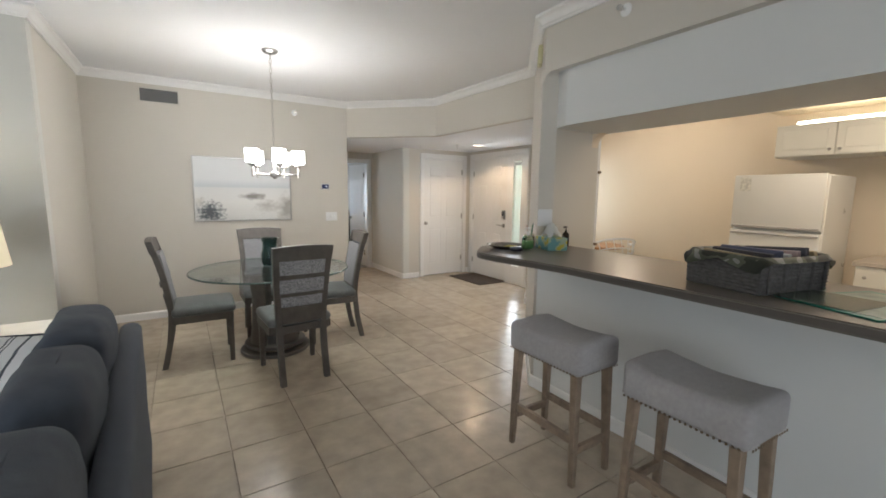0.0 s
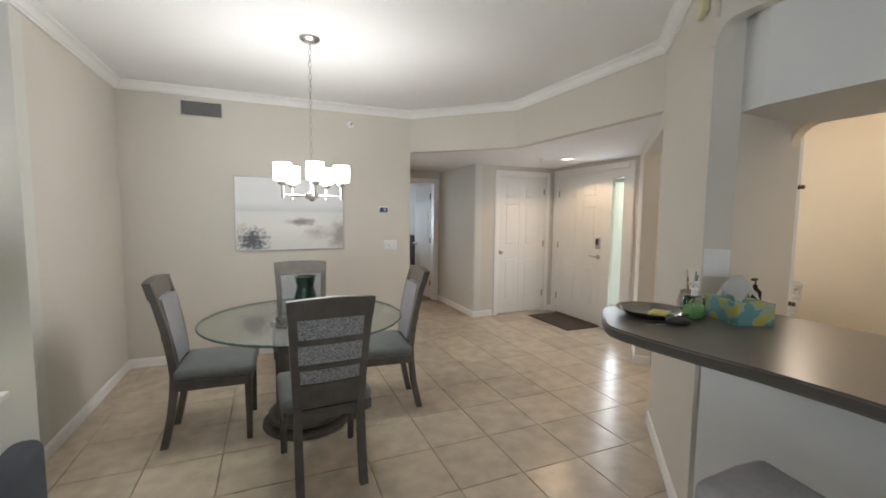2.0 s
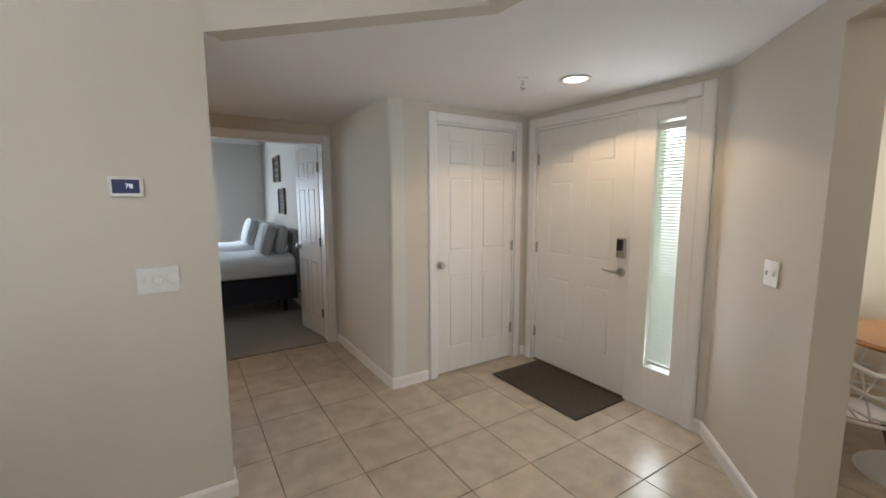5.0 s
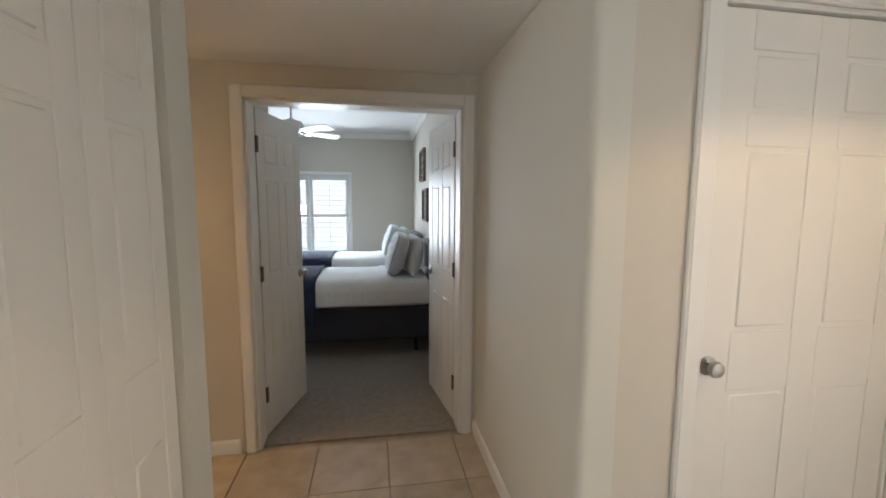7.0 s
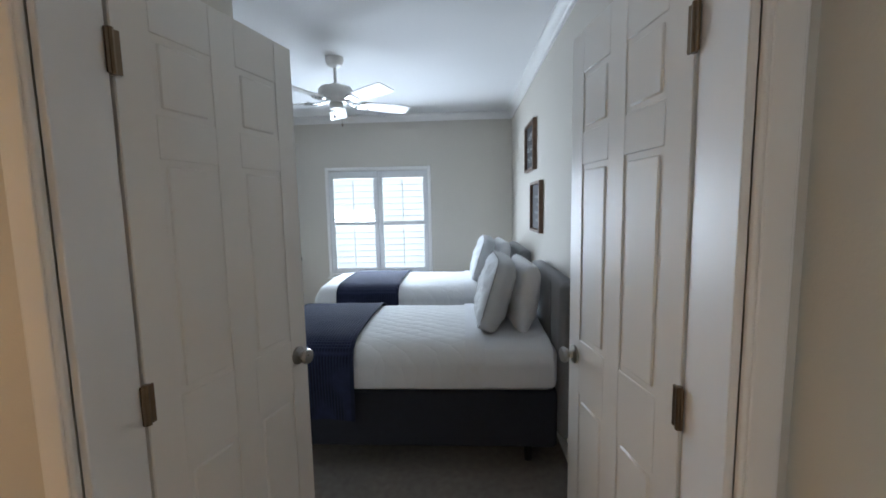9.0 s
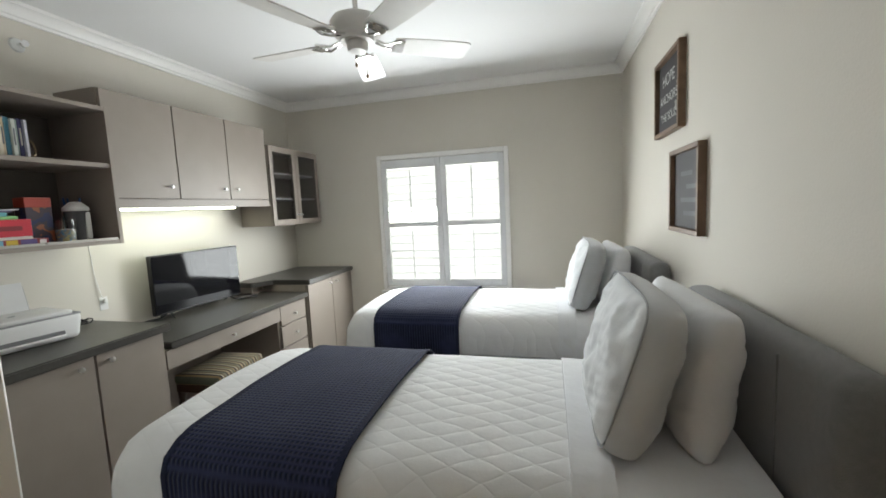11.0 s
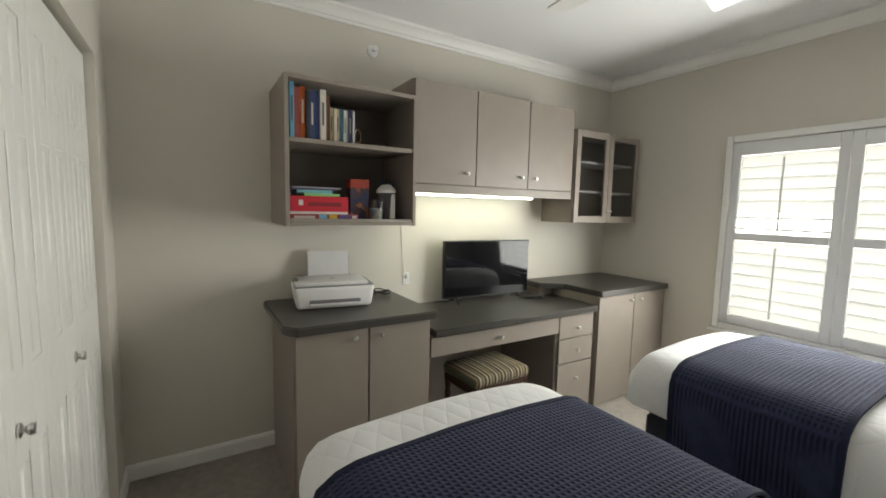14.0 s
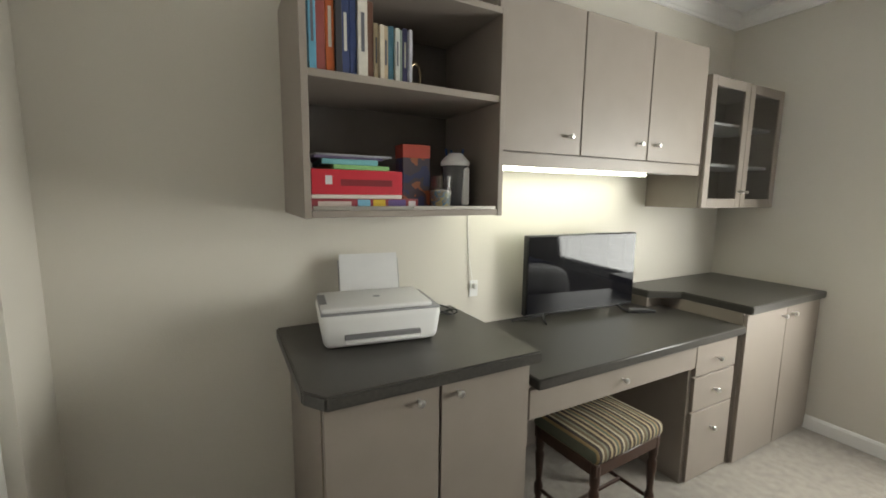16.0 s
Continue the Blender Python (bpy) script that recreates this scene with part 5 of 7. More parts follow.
part("gel", bx(B(), -0.035, -0.021, 0.006, 0.035, 0.021, 0.06, 0.012, seg=2), mat("green_gel", (0.28, 0.5, 0.22), 0.2), gb)
pm = rod(B(), (0, 0, 0.095), (0, 0, 0.12), 0.012, seg=12)
rod(pm, (0, 0, 0.12), (0, 0, 0.14), 0.004, seg=8)
bx(pm, -0.035, -0.008, 0.137, 0.012, 0.008, 0.15, 0.004)
part("pump", pm, WHITEP, gb)
kg = thing("car_keys", "black car key fob with a metal ring on the bar", "keys", pose(2.355, 2.36, TOPZ, 0, 0, -30))
part("fob", cushion(B(), 0.085, 0.045, 0.03, pose(0, 0, 0.0151), 3), BLACKP, kg, smooth=80)
kr = tube(B(), [(-0.06 + 0.02 * math.cos(q), 0.02 * math.sin(q), 0.003) for q in [2 * math.pi * k / 16 for k in range(16)]], 0.0018, 5, True)
bx(kr, -0.115, -0.01, 0.0015, -0.075, 0.006, 0.0045, 0.001)
part("key_ring", kr, CHROME, kg)
tbx = thing("tissue_box", "yellow and teal patterned tissue box on the bar", "tissue box", pose(2.65, 2.335, TOPZ, 0, 0, -22) @ Matrix.Diagonal((1.15, 0.88, 1.0, 1)))


def patches(name, a, b_, c, scale):
    m = bpy.data.materials.new(name)
    m.use_nodes = True
    nt = m.node_tree
    bb = nt.nodes["Principled BSDF"]
    bb.inputs["Roughness"].default_value = 0.55
    tc, n = nt.nodes.new("ShaderNodeTexCoord"), nt.nodes.new("ShaderNodeTexNoise")
    n.inputs["Scale"].default_value, n.inputs["Detail"].default_value = scale, 1.5
    nt.links.new(tc.outputs["Object"], n.inputs["Vector"])
    r = nt.nodes.new("ShaderNodeValToRGB")
    r.color_ramp.interpolation = "CONSTANT"
    e = r.color_ramp.elements
    e[0].position, e[0].color = 0.0, (*a, 1)
    e[1].position, e[1].color = 0.47, (*b_, 1)
    e.new(0.57).color = (*c, 1)
    nt.links.new(n.outputs["Fac"], r.inputs["Fac"])
    nt.links.new(r.outputs[0], bb.inputs["Base Color"])
    return m


part("carton", bx(B(), -0.06, -0.115, 0, 0.06, 0.115, 0.085, 0.002), patches("lemon_print", (0.13, 0.30, 0.31), (0.34, 0.42, 0.30), (0.50, 0.42, 0.05), 15), tbx)
ti = B()
n = 10
g = [[ti.verts.new((0.045 * (2 * i / n - 1) * (1 + 0.3 * noise.noise(Vector((i, j, 3)) * 0.5)), 0.07 * (2 * j / n - 1), 0.086 + 0.085 * max(0, 1 - ((2 * i / n - 1) ** 2 + (2 * j / n - 1) ** 2) * 0.7) + 0.028 * noise.noise(Vector((i * 0.9, j * 0.9, 0))))) for j in range(n + 1)] for i in range(n + 1)]
for i in range(n):
    for j in range(n):
        ti.faces.new((g[i][j], g[i + 1][j], g[i + 1][j + 1], g[i][j + 1]))
bmesh.ops.solidify(ti, geom=ti.faces[:], thickness=0.002)
part("tissue", ti, translucent(mat("tissue_paper", (0.85, 0.85, 0.84), 0.9), (0.85, 0.85, 0.84), 0.35), tbx, "crumpled white tissue", smooth=80)
sb = thing("soap_bottle", "dark amber pump bottle behind the tissue box", "bottle", pose(2.87, 2.40, TOPZ) @ Matrix.Diagonal((0.72, 0.72, 0.8, 1)))
bm = lathe(B(), [(0, 0), (0.03, 0), (0.033, 0.01), (0.033, 0.11), (0.02, 0.125), (0.012, 0.13), (0.012, 0.145), (0, 0.146)], 20)
part("bottle", bm, mat("dark_amber", (0.03, 0.02, 0.012), 0.2), sb)
pm = rod(B(), (0, 0, 0.145), (0, 0, 0.17), 0.005, seg=8)
bx(pm, -0.035, -0.008, 0.167, 0.012, 0.008, 0.18, 0.003)
part("pump", pm, BLACKP, sb)

# basket with a camouflage liner
bk = thing("storage_basket", "grey woven basket with a camouflage cloth liner full of papers", "basket", pose(2.545, 1.105, TOPZ, 0, 0, -104) @ Matrix.Diagonal((1.15, 0.98, 0.9, 1)))
WICK = mat("grey_wicker", (0.10, 0.095, 0.09), 0.85, vary=0.35, scale=60, bump=0.8, bscale=130)
wall_me = B()
for k in range(9):
    z = 0.008 + k * 0.0155
    s = 1 + 0.02 * k / 8
    tube(wall_me, [(x * s, y * s, z) for x, y in ((-0.13, -0.19), (0.13, -0.19), (0.135, 0, ), (0.13, 0.19), (-0.13, 0.19), (-0.135, 0))], 0.009, 6, True)
part("weave", wall_me, WICK, bk)
part("bottom", bx(B(), -0.125, -0.185, 0.0, 0.125, 0.185, 0.012), WICK, bk)
for y in (-0.16, -0.08, 0.0, 0.08, 0.16):
    for x in (-0.141, 0.141):
        part("stake", rod(B(), (x, y, 0.004), (x * 1.02, y, 0.145), 0.0055, seg=6), WICK, bk)
CAMO = patches("camouflage_cloth", (0.05, 0.055, 0.04), (0.16, 0.17, 0.12), (0.42, 0.42, 0.38), 13)
ln = B()
n = 24
ring = []
for i in range(n):
    q = 2 * math.pi * i / n
    ex, ey = math.copysign(abs(math.cos(q)) ** 0.35, math.cos(q)), math.copysign(abs(math.sin(q)) ** 0.35, math.sin(q))
    corner = max(0.0, abs(ex * ey) - 0.45)
    drop = 0.016 + 0.10 * max(0.0, abs(ey) - 0.86) / 0.14 * max(0.0, abs(ex) - 0.3) / 0.7
    ring.append([ln.verts.new((ex * r, ey * (r + 0.06), z)) for r, z in ((0.118, 0.10), (0.128, 0.155), (0.148, 0.162), (0.158 + 0.006 * noise.noise(Vector((i, 0, 0)) * 0.7), 0.145), (0.162 + 0.02 * corner, 0.155 - drop))])
for i in range(n):
    a, b = ring[i], ring[(i + 1) % n]
    for j in range(4):
        ln.faces.new((a[j], b[j], b[j + 1], a[j + 1]))
bmesh.ops.solidify(ln, geom=ln.faces[:], thickness=0.003)
part("cloth_liner", ln, CAMO, bk, "green and grey camouflage cloth", smooth=80)
for i in range(7):
    pc = B()
    bx(pc, -0.1, -0.012, 0.0, 0.1, 0.012, 0.10 + 0.01 * (i % 3), 0.003)
    part("booklet", pc, mat("booklet_%s" % "abcdefg"[i], [(0.4, 0.32, 0.2), (0.05, 0.05, 0.06), (0.09, 0.10, 0.16), (0.6, 0.6, 0.58), (0.4, 0.3, 0.28), (0.08, 0.08, 0.09), (0.45, 0.35, 0.2)][i], 0.6), bk, m=pose(0.004 * i, -0.15 + 0.05 * i, 0.06, 0, 4 - 2 * i, 6))
fl = thing("document_folder", "green folder with printed papers on the bar", "folder", pose(2.53, 0.74, TOPZ, 0, 0, -111))
part("folder_cover", bx(B(), -0.16, -0.23, 0, 0.16, 0.23, 0.006, 0.002), mat("green_card", (0.02, 0.2, 0.14), 0.35), fl)
part("paper", bx(B(), -0.135, -0.2, 0.0062, 0.15, 0.19, 0.008), mat("glossy_paper", (0.55, 0.66, 0.6), 0.15, vary=0.2, scale=14), fl, "glossy pale printed sheet")
part("paper", bx(B(), -0.22, -0.16, 0.0082, 0.02, 0.1, 0.0095), mat("dark_brochure", (0.06, 0.09, 0.07), 0.2, vary=0.5, scale=20), fl, m=pose(0.03, -0.05, 0, 0, 0, 12))

# ---- kitchen and nook ----
rf = thing("refrigerator", "white top-freezer refrigerator in the kitchen", "refrigerator", pose(5.1, 1.93, 0))
part("body", bx(B(), 0.06, -0.345, 0.04, 0.78, 0.345, 1.645, 0.012), APPL, rf)
for z0, z1 in ((0.05, 1.135), (1.15, 1.65)):
    dd = part("door", bx(B(), 0.0, -0.345, z0, 0.055, 0.345, z1, 0.014, seg=2), APPL, rf)
    hb = B()
    hz = (z1 - 0.03) if z0 < 1 else z0 + 0.02
    bx(hb, -0.02, -0.33, hz - 0.007, 0.004, 0.33, hz + 0.007, 0.004)
    part("handle", hb, mat("grey_handle_trim", (0.42, 0.40, 0.37), 0.4), dd)
part("note", bx(B(), -0.003, 0.20, 1.50, -0.0005, 0.29, 1.625), mat("printed_note", (0.7, 0.68, 0.6), 0.4, vary=0.3, scale=40), rf, "small printed note on the freezer door")
fm = thing("fridge_top_tray", "dark flat tray lying on the refrigerator", "tray", pose(5.42, 1.9, 1.6455))
part("tray_body", bx(B(), -0.14, -0.22, 0, 0.14, 0.22, 0.014, 0.005), BLACKP, fm)
for i, (y0, y1) in enumerate(((1.22, 2.12), (0.30, 1.215))):
    uc = thing("kitchen_cabinet", "white raised-panel kitchen wall cabinet", "cabinet", pose(5.5, y0, 1.83), "kitchen wall cabinets")
    w = y1 - y0
    part("body", bx(B(), 0.02, 0, 0, 0.498, w, 0.30, 0.002), CABW, uc)
    for k in range(2):
        dd = part("door", bx(B(), 0.0, k * w / 2 + 0.004, 0.005, 0.0195, (k + 1) * w / 2 - 0.004, 0.295, 0.004), CABW, uc)
        part("raised_panel", bx(B(), -0.006, k * w / 2 + 0.06, 0.06, 0.001, (k + 1) * w / 2 - 0.06, 0.24, 0.005), CABW, dd)
        part("knob", lathe(B(), [(0, 0), (0.006, 0), (0.006, 0.012), (0.014, 0.018), (0.012, 0.026), (0, 0.028)], 14, pose(0, w / 2 + (0.035 if k else -0.035), 0.05, 0, -90)), NICKEL, dd)
solid("wall_kitchen_soffit", [(5.42, -3.98, 2.30, 6.0, 2.26, HC)], KITW, "cream painted soffit above the kitchen cabinets")
kl = thing("strip_light", "lit fluorescent strip on top of the kitchen cabinets", "light", pose(5.6, 0.4, 2.135))
part("tube", bx(B(), 0, 0, 0, 0.06, 1.6, 0.035, 0.01), glow("lit_kitchen_tube", (1.0, 0.9, 0.7), 7), kl)
kc = thing("kitchen_counter", "cream kitchen base cabinet with a beige counter", "cabinet", pose(5.35, -1.2, 0))
part("body", bx(B(), 0.02, 0, 0.1, 0.64, 2.6, 0.87, 0.003), CABW, kc)
part("worktop", bx(B(), 0, -0.02, 0.87, 0.64, 2.62, 0.91, 0.006), mat("beige_laminate", (0.5, 0.44, 0.36), 0.35, vary=0.1, scale=80), kc)
for k in range(4):
    dd = part("door", bx(B(), 0.0, 0.005 + k * 0.65, 0.12, 0.0195, 0.645 + k * 0.65, 0.85, 0.004), CABW, kc)
    part("knob", lathe(B(), [(0, 0), (0.006, 0), (0.014, 0.018), (0, 0.028)], 12, pose(0, 0.58 + k * 0.65, 0.78, 0, -90)), NICKEL, dd)
k2 = thing("kitchen_counter", "kitchen counter behind the bar with a cream top", "cabinet", pose(2.835, -1.6, 0))
part("body", bx(B(), 0, 0, 0.1, 0.56, 3.6, 0.86, 0.003), CABW, k2)
part("worktop", bx(B(), 0, -0.02, 0.86, 0.60, 3.62, 0.90, 0.006), mat("cream_laminate", (0.62, 0.56, 0.46), 0.35, vary=0.1, scale=80), k2)
fc = thing("faucet", "polished chrome kitchen faucet behind the bar", "faucet", pose(3.0, 0.55, 0.901))
fb = lathe(B(), [(0, 0), (0.03, 0), (0.026, 0.012), (0.016, 0.03), (0.015, 0.09), (0, 0.092)], 18)
tube(fb, [(0, 0, 0.08), (0.0, 0.0, 0.16), (0.03, 0, 0.2), (0.09, 0, 0.21), (0.15, 0, 0.18), (0.16, 0, 0.14)], 0.011, 10)
part("spout", fb, CHROME, fc)
part("handle", tube(B(), [(0, 0.02, 0.06), (0, 0.06, 0.085), (0, 0.1, 0.1)], [0.01, 0.008, 0.006], 8), CHROME, fc)
nd = thing("door_7", "white folded door edge at the kitchen pass-through", "door", pose(3.312, 2.50, 0), kind="structure")
part("edge", bx(B(), 0, 0, 0, 0.03, 0.035, 2.03, 0.003), TRIM, nd)
for z in (1.05, 1.62):
    kb = lathe(B(), [(0, 0), (0.012, 0), (0.012, 0.003), (0.005, 0.006), (0.005, 0.01), (0.011, 0.014), (0.009, 0.021), (0, 0.022)], 14, pose(0.015, 0, z, 90))
    part("catch", kb, BRONZE, nd)
nt2 = thing("nook_table", "round orange wooden nook table on a pedestal", "table", pose(5.5, 4.12, 0))
ORWOOD = mat("honey_wood", (0.42, 0.2, 0.07), 0.35, vary=0.2, scale=14)
part("tabletop", lathe(B(), [(0, 0.72), (0.37, 0.72), (0.38, 0.735), (0.37, 0.75), (0, 0.75)], 48), ORWOOD, nt2)
part("pedestal", lathe(B(), [(0, 0.0), (0.24, 0.0), (0.22, 0.02), (0.05, 0.05), (0.04, 0.4), (0.06, 0.7), (0.1, 0.72), (0, 0.72)], 24), WHITEP, nt2)


def wire_chair(m):
    ch = thing("nook_chair", "white moulded openwork chair with wooden legs", "chair", m, "chairs in the nook")
    n = 20
    for r, z in ((0.12, 0.44), (0.2, 0.45), (0.235, 0.5), (0.25, 0.6), (0.255, 0.7)):
        ring = [(r * math.cos(q), r * 0.95 * math.sin(q), z + (0.09 * max(0, -math.sin(q)) if z > 0.48 else 0)) for q in [2 * math.pi * (i + 3) / n for i in range(n)] if z < 0.55 or math.sin(q) < 0.45]
        part("hoop", tube(B(), ring, 0.008 if z < 0.7 else 0.013, 6, z < 0.55), WHITEP, ch)
    for i in range(18):
        q = 2 * math.pi * i / 18
        if math.sin(q) < 0.5:
            part("rib", tube(B(), [(0.12 * math.cos(q + 0.2), 0.114 * math.sin(q + 0.2), 0.44), (0.235 * math.cos(q), 0.223 * math.sin(q), 0.5 + 0.09 * max(0, -math.sin(q))), (0.255 * math.cos(q - 0.2), 0.242 * math.sin(q - 0.2), 0.7 + 0.09 * max(0, -math.sin(q - 0.2)))], 0.006, 5), WHITEP, ch)
    part("seat", lathe(B(), [(0, 0.435), (0.13, 0.435), (0.14, 0.445), (0, 0.45)], 20), WHITEP, ch)
    for x in (-1, 1):
        for y in (-1, 1):
            part("leg", rod(B(), (0.09 * x, 0.09 * y, 0.44), (0.22 * x, 0.22 * y, 0.0), 0.016, 0.011, seg=8), BROWNF, ch)
    return ch


wc = wire_chair(pose(5.06, 4.28, 0, 0, 0, 200))
copy_thing(wc, pose(5.22, 3.66, 0, 0, 0, 330) @ Matrix.Diagonal((1.05, 1.05, 1.16, 1)))

# ---- bedroom ----
def quilt_material():
    """White cotton with a diamond quilting relief."""
    m = mat("white_quilted_cotton", (0.78, 0.785, 0.79), 0.85, vary=0.04, scale=8, sheen=0.15)
    nt = m.node_tree
    b = nt.nodes["Principled BSDF"]
    tc, sp = nt.nodes.new("ShaderNodeTexCoord"), nt.nodes.new("ShaderNodeSeparateXYZ")
    nt.links.new(tc.outputs["Object"], sp.inputs[0])
    wv, wx = nt.nodes.new("ShaderNodeTexNoise"), nt.nodes.new("ShaderNodeMath")
    wv.inputs["Scale"].default_value, wv.inputs["Detail"].default_value = 5, 3
    nt.links.new(tc.outputs["Object"], wv.inputs["Vector"])
    wx.operation, wx.inputs[1].default_value = "MULTIPLY_ADD", 0.09
    nt.links.new(wv.outputs["Fac"], wx.inputs[0])
    nt.links.new(sp.outputs["X"], wx.inputs[2])
    outs = []
    for s in (1, -1):
        a = nt.nodes.new("ShaderNodeMath")
        a.operation = "MULTIPLY_ADD"
        nt.links.new(sp.outputs["Y"], a.inputs[0])
        a.inputs[1].default_value = 1.9 * s
        nt.links.new(wx.outputs[0], a.inputs[2])
        k = nt.nodes.new("ShaderNodeMath")
        k.operation = "MULTIPLY"
        k.inputs[1].default_value = 22.0
        nt.links.new(a.outputs[0], k.inputs[0])
        f = nt.nodes.new("ShaderNodeMath")
        f.operation = "SINE"
        nt.links.new(k.outputs[0], f.inputs[0])
        g = nt.nodes.new("ShaderNodeMath")
        g.operation = "ABSOLUTE"
        nt.links.new(f.outputs[0], g.inputs[0])
        h = nt.nodes.new("ShaderNodeMath")
        h.operation = "POWER"
        h.inputs[1].default_value = 0.4
        nt.links.new(g.outputs[0], h.inputs[0])
        outs.append(h)
    mu = nt.nodes.new("ShaderNodeMath")
    mu.operation = "MULTIPLY"
    nt.links.new(outs[0].outputs[0], mu.inputs[0])
    nt.links.new(outs[1].outputs[0], mu.inputs[1])
    n = nt.nodes.new("ShaderNodeTexNoise")
    n.inputs["Scale"].default_value, n.inputs["Detail"].default_value = 19, 5
    nt.links.new(tc.outputs["Object"], n.inputs["Vector"])
    ad = nt.nodes.new("ShaderNodeMath")
    ad.operation = "ADD"
    nt.links.new(mu.outputs[0], ad.inputs[0])
    nt.links.new(n.outputs["Fac"], ad.inputs[1])
    bp = nt.nodes.new("ShaderNodeBump")
    bp.inputs["Strength"].default_value, bp.inputs["Distance"].default_value = 0.28, 0.009
    nt.links.new(ad.outputs[0], bp.inputs["Height"])
    nt.links.new(bp.outputs[0], b.inputs["Normal"])
    return m


def waffle_material():
    m = mat("navy_waffle_knit", (0.027, 0.033, 0.068), 0.95, vary=0.15, scale=30, spec=0.15, sheen=0.06)
    nt = m.node_tree
    b = nt.nodes["Principled BSDF"]
    tc, sp = nt.nodes.new("ShaderNodeTexCoord"), nt.nodes.new("ShaderNodeSeparateXYZ")
    nt.links.new(tc.outputs["Object"], sp.inputs[0])
    fs = []
    for ax, fr in (("X", 400.0), ("Y", 400.0)):
        k = nt.nodes.new("ShaderNodeMath")
        k.operation = "MULTIPLY"
        k.inputs[1].default_value = fr
        nt.links.new(sp.outputs[ax], k.inputs[0])
        f = nt.nodes.new("ShaderNodeMath")
        f.operation = "SINE"
        nt.links.new(k.outputs[0], f.inputs[0])
        fs.append(f)
    mx = nt.nodes.new("ShaderNodeMath")
    mx.operation = "MAXIMUM"
    nt.links.new(fs[0].outputs[0], mx.inputs[0])
    nt.links.new(fs[1].outputs[0], mx.inputs[1])
    bp = nt.nodes.new("ShaderNodeBump")
    bp.inputs["Strength"].default_value, bp.inputs["Distance"].default_value = 0.5, 0.006
    nt.links.new(mx.outputs[0], bp.inputs["Height"])
    nt.links.new(bp.outputs[0], b.inputs["Normal"])
    # shade in the waffle's hollows painted in: colour darkens with the relief's height
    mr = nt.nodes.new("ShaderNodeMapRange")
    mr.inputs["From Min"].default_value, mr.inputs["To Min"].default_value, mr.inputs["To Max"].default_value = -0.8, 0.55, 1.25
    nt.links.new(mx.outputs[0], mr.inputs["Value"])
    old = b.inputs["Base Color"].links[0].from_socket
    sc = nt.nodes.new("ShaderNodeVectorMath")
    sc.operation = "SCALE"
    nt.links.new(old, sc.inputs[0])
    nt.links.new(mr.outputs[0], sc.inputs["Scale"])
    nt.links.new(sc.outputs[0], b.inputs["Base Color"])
    return m


QUILT, WAFFLE = quilt_material(), waffle_material()


def drape(bm, prof, x0, x1, nx, foot=0.0, amp=0.004, th=0.012, wave=0.0):
    """Cloth over a bed: a (y, z) profile across it carried along x; foot bends the first stretch down over the bed's end."""
    t = bmesh.new()
    rows = []
    ztop = max(z for _, z in prof)
    for i in range(nx + 1):
        x = x0 + (x1 - x0) * i / nx
        row = []
        for j, (y, z) in enumerate(prof):
            xx, zz = x, z
            if foot and x < x0 + foot:
                q = (x0 + foot - x) / foot
                zz = z - 0.007 * q ** 2.5
                y = y * (1 - 0.022 * q ** 2)
            k = noise.noise(Vector((xx * 6, y * 6, zz * 6))) * amp
            hang = max(0, ztop - 0.06 - z) / 0.25
            y2 = y + (math.copysign(1, y) * wave * hang * math.sin(x * 17 + j))
            row.append(t.verts.new((xx, y2, zz + k)))
        rows.append(row)
    for a, b in zip(rows, rows[1:]):
        for j in range(len(prof) - 1):
            t.faces.new((a[j], a[j + 1], b[j + 1], b[j]))
    if foot:
        # the end falls to the hem
        last = rows[0]
        for k, (dx, dz) in enumerate(((-0.035, -0.05), (-0.045, -0.12))):
            nr = [t.verts.new((x0 + dx + 0.004 * math.sin(j * 1.7), v.co.y * 0.99, max(v.co.z + dz - (0.02 if k else 0), prof[0][1] - 0.0))) for j, v in enumerate(last)]
            for j in range(len(prof) - 1):
                t.faces.new((nr[j], nr[j + 1], last[j + 1], last[j]))
            last = nr
    bmesh.ops.recalc_face_normals(t, faces=t.faces)
    if sum(f.normal.z for f in t.faces) < 0:
        bmesh.ops.reverse_faces(t, faces=t.faces)
    bmesh.ops.solidify(t, geom=t.faces[:], thickness=th)
    return add(bm, t)


def bed_profile(half, top, hem, out=0.0, n=14):
    p = [(-half - 0.012 - out, hem), (-half - 0.016 - out, (hem + top) / 2), (-half - 0.012 - out, top - 0.09), (-half + 0.004 - out, top - 0.045), (-half + 0.035, top - 0.014), (-half + 0.085, top)]
    mid = [(-half + 0.085 + (2 * half - 0.17) * i / n, top + 0.016 * (1 - (2 * i / n - 1) ** 2)) for i in range(1, n)]
    return p + mid + [(-y, z) for y, z in reversed(p)]


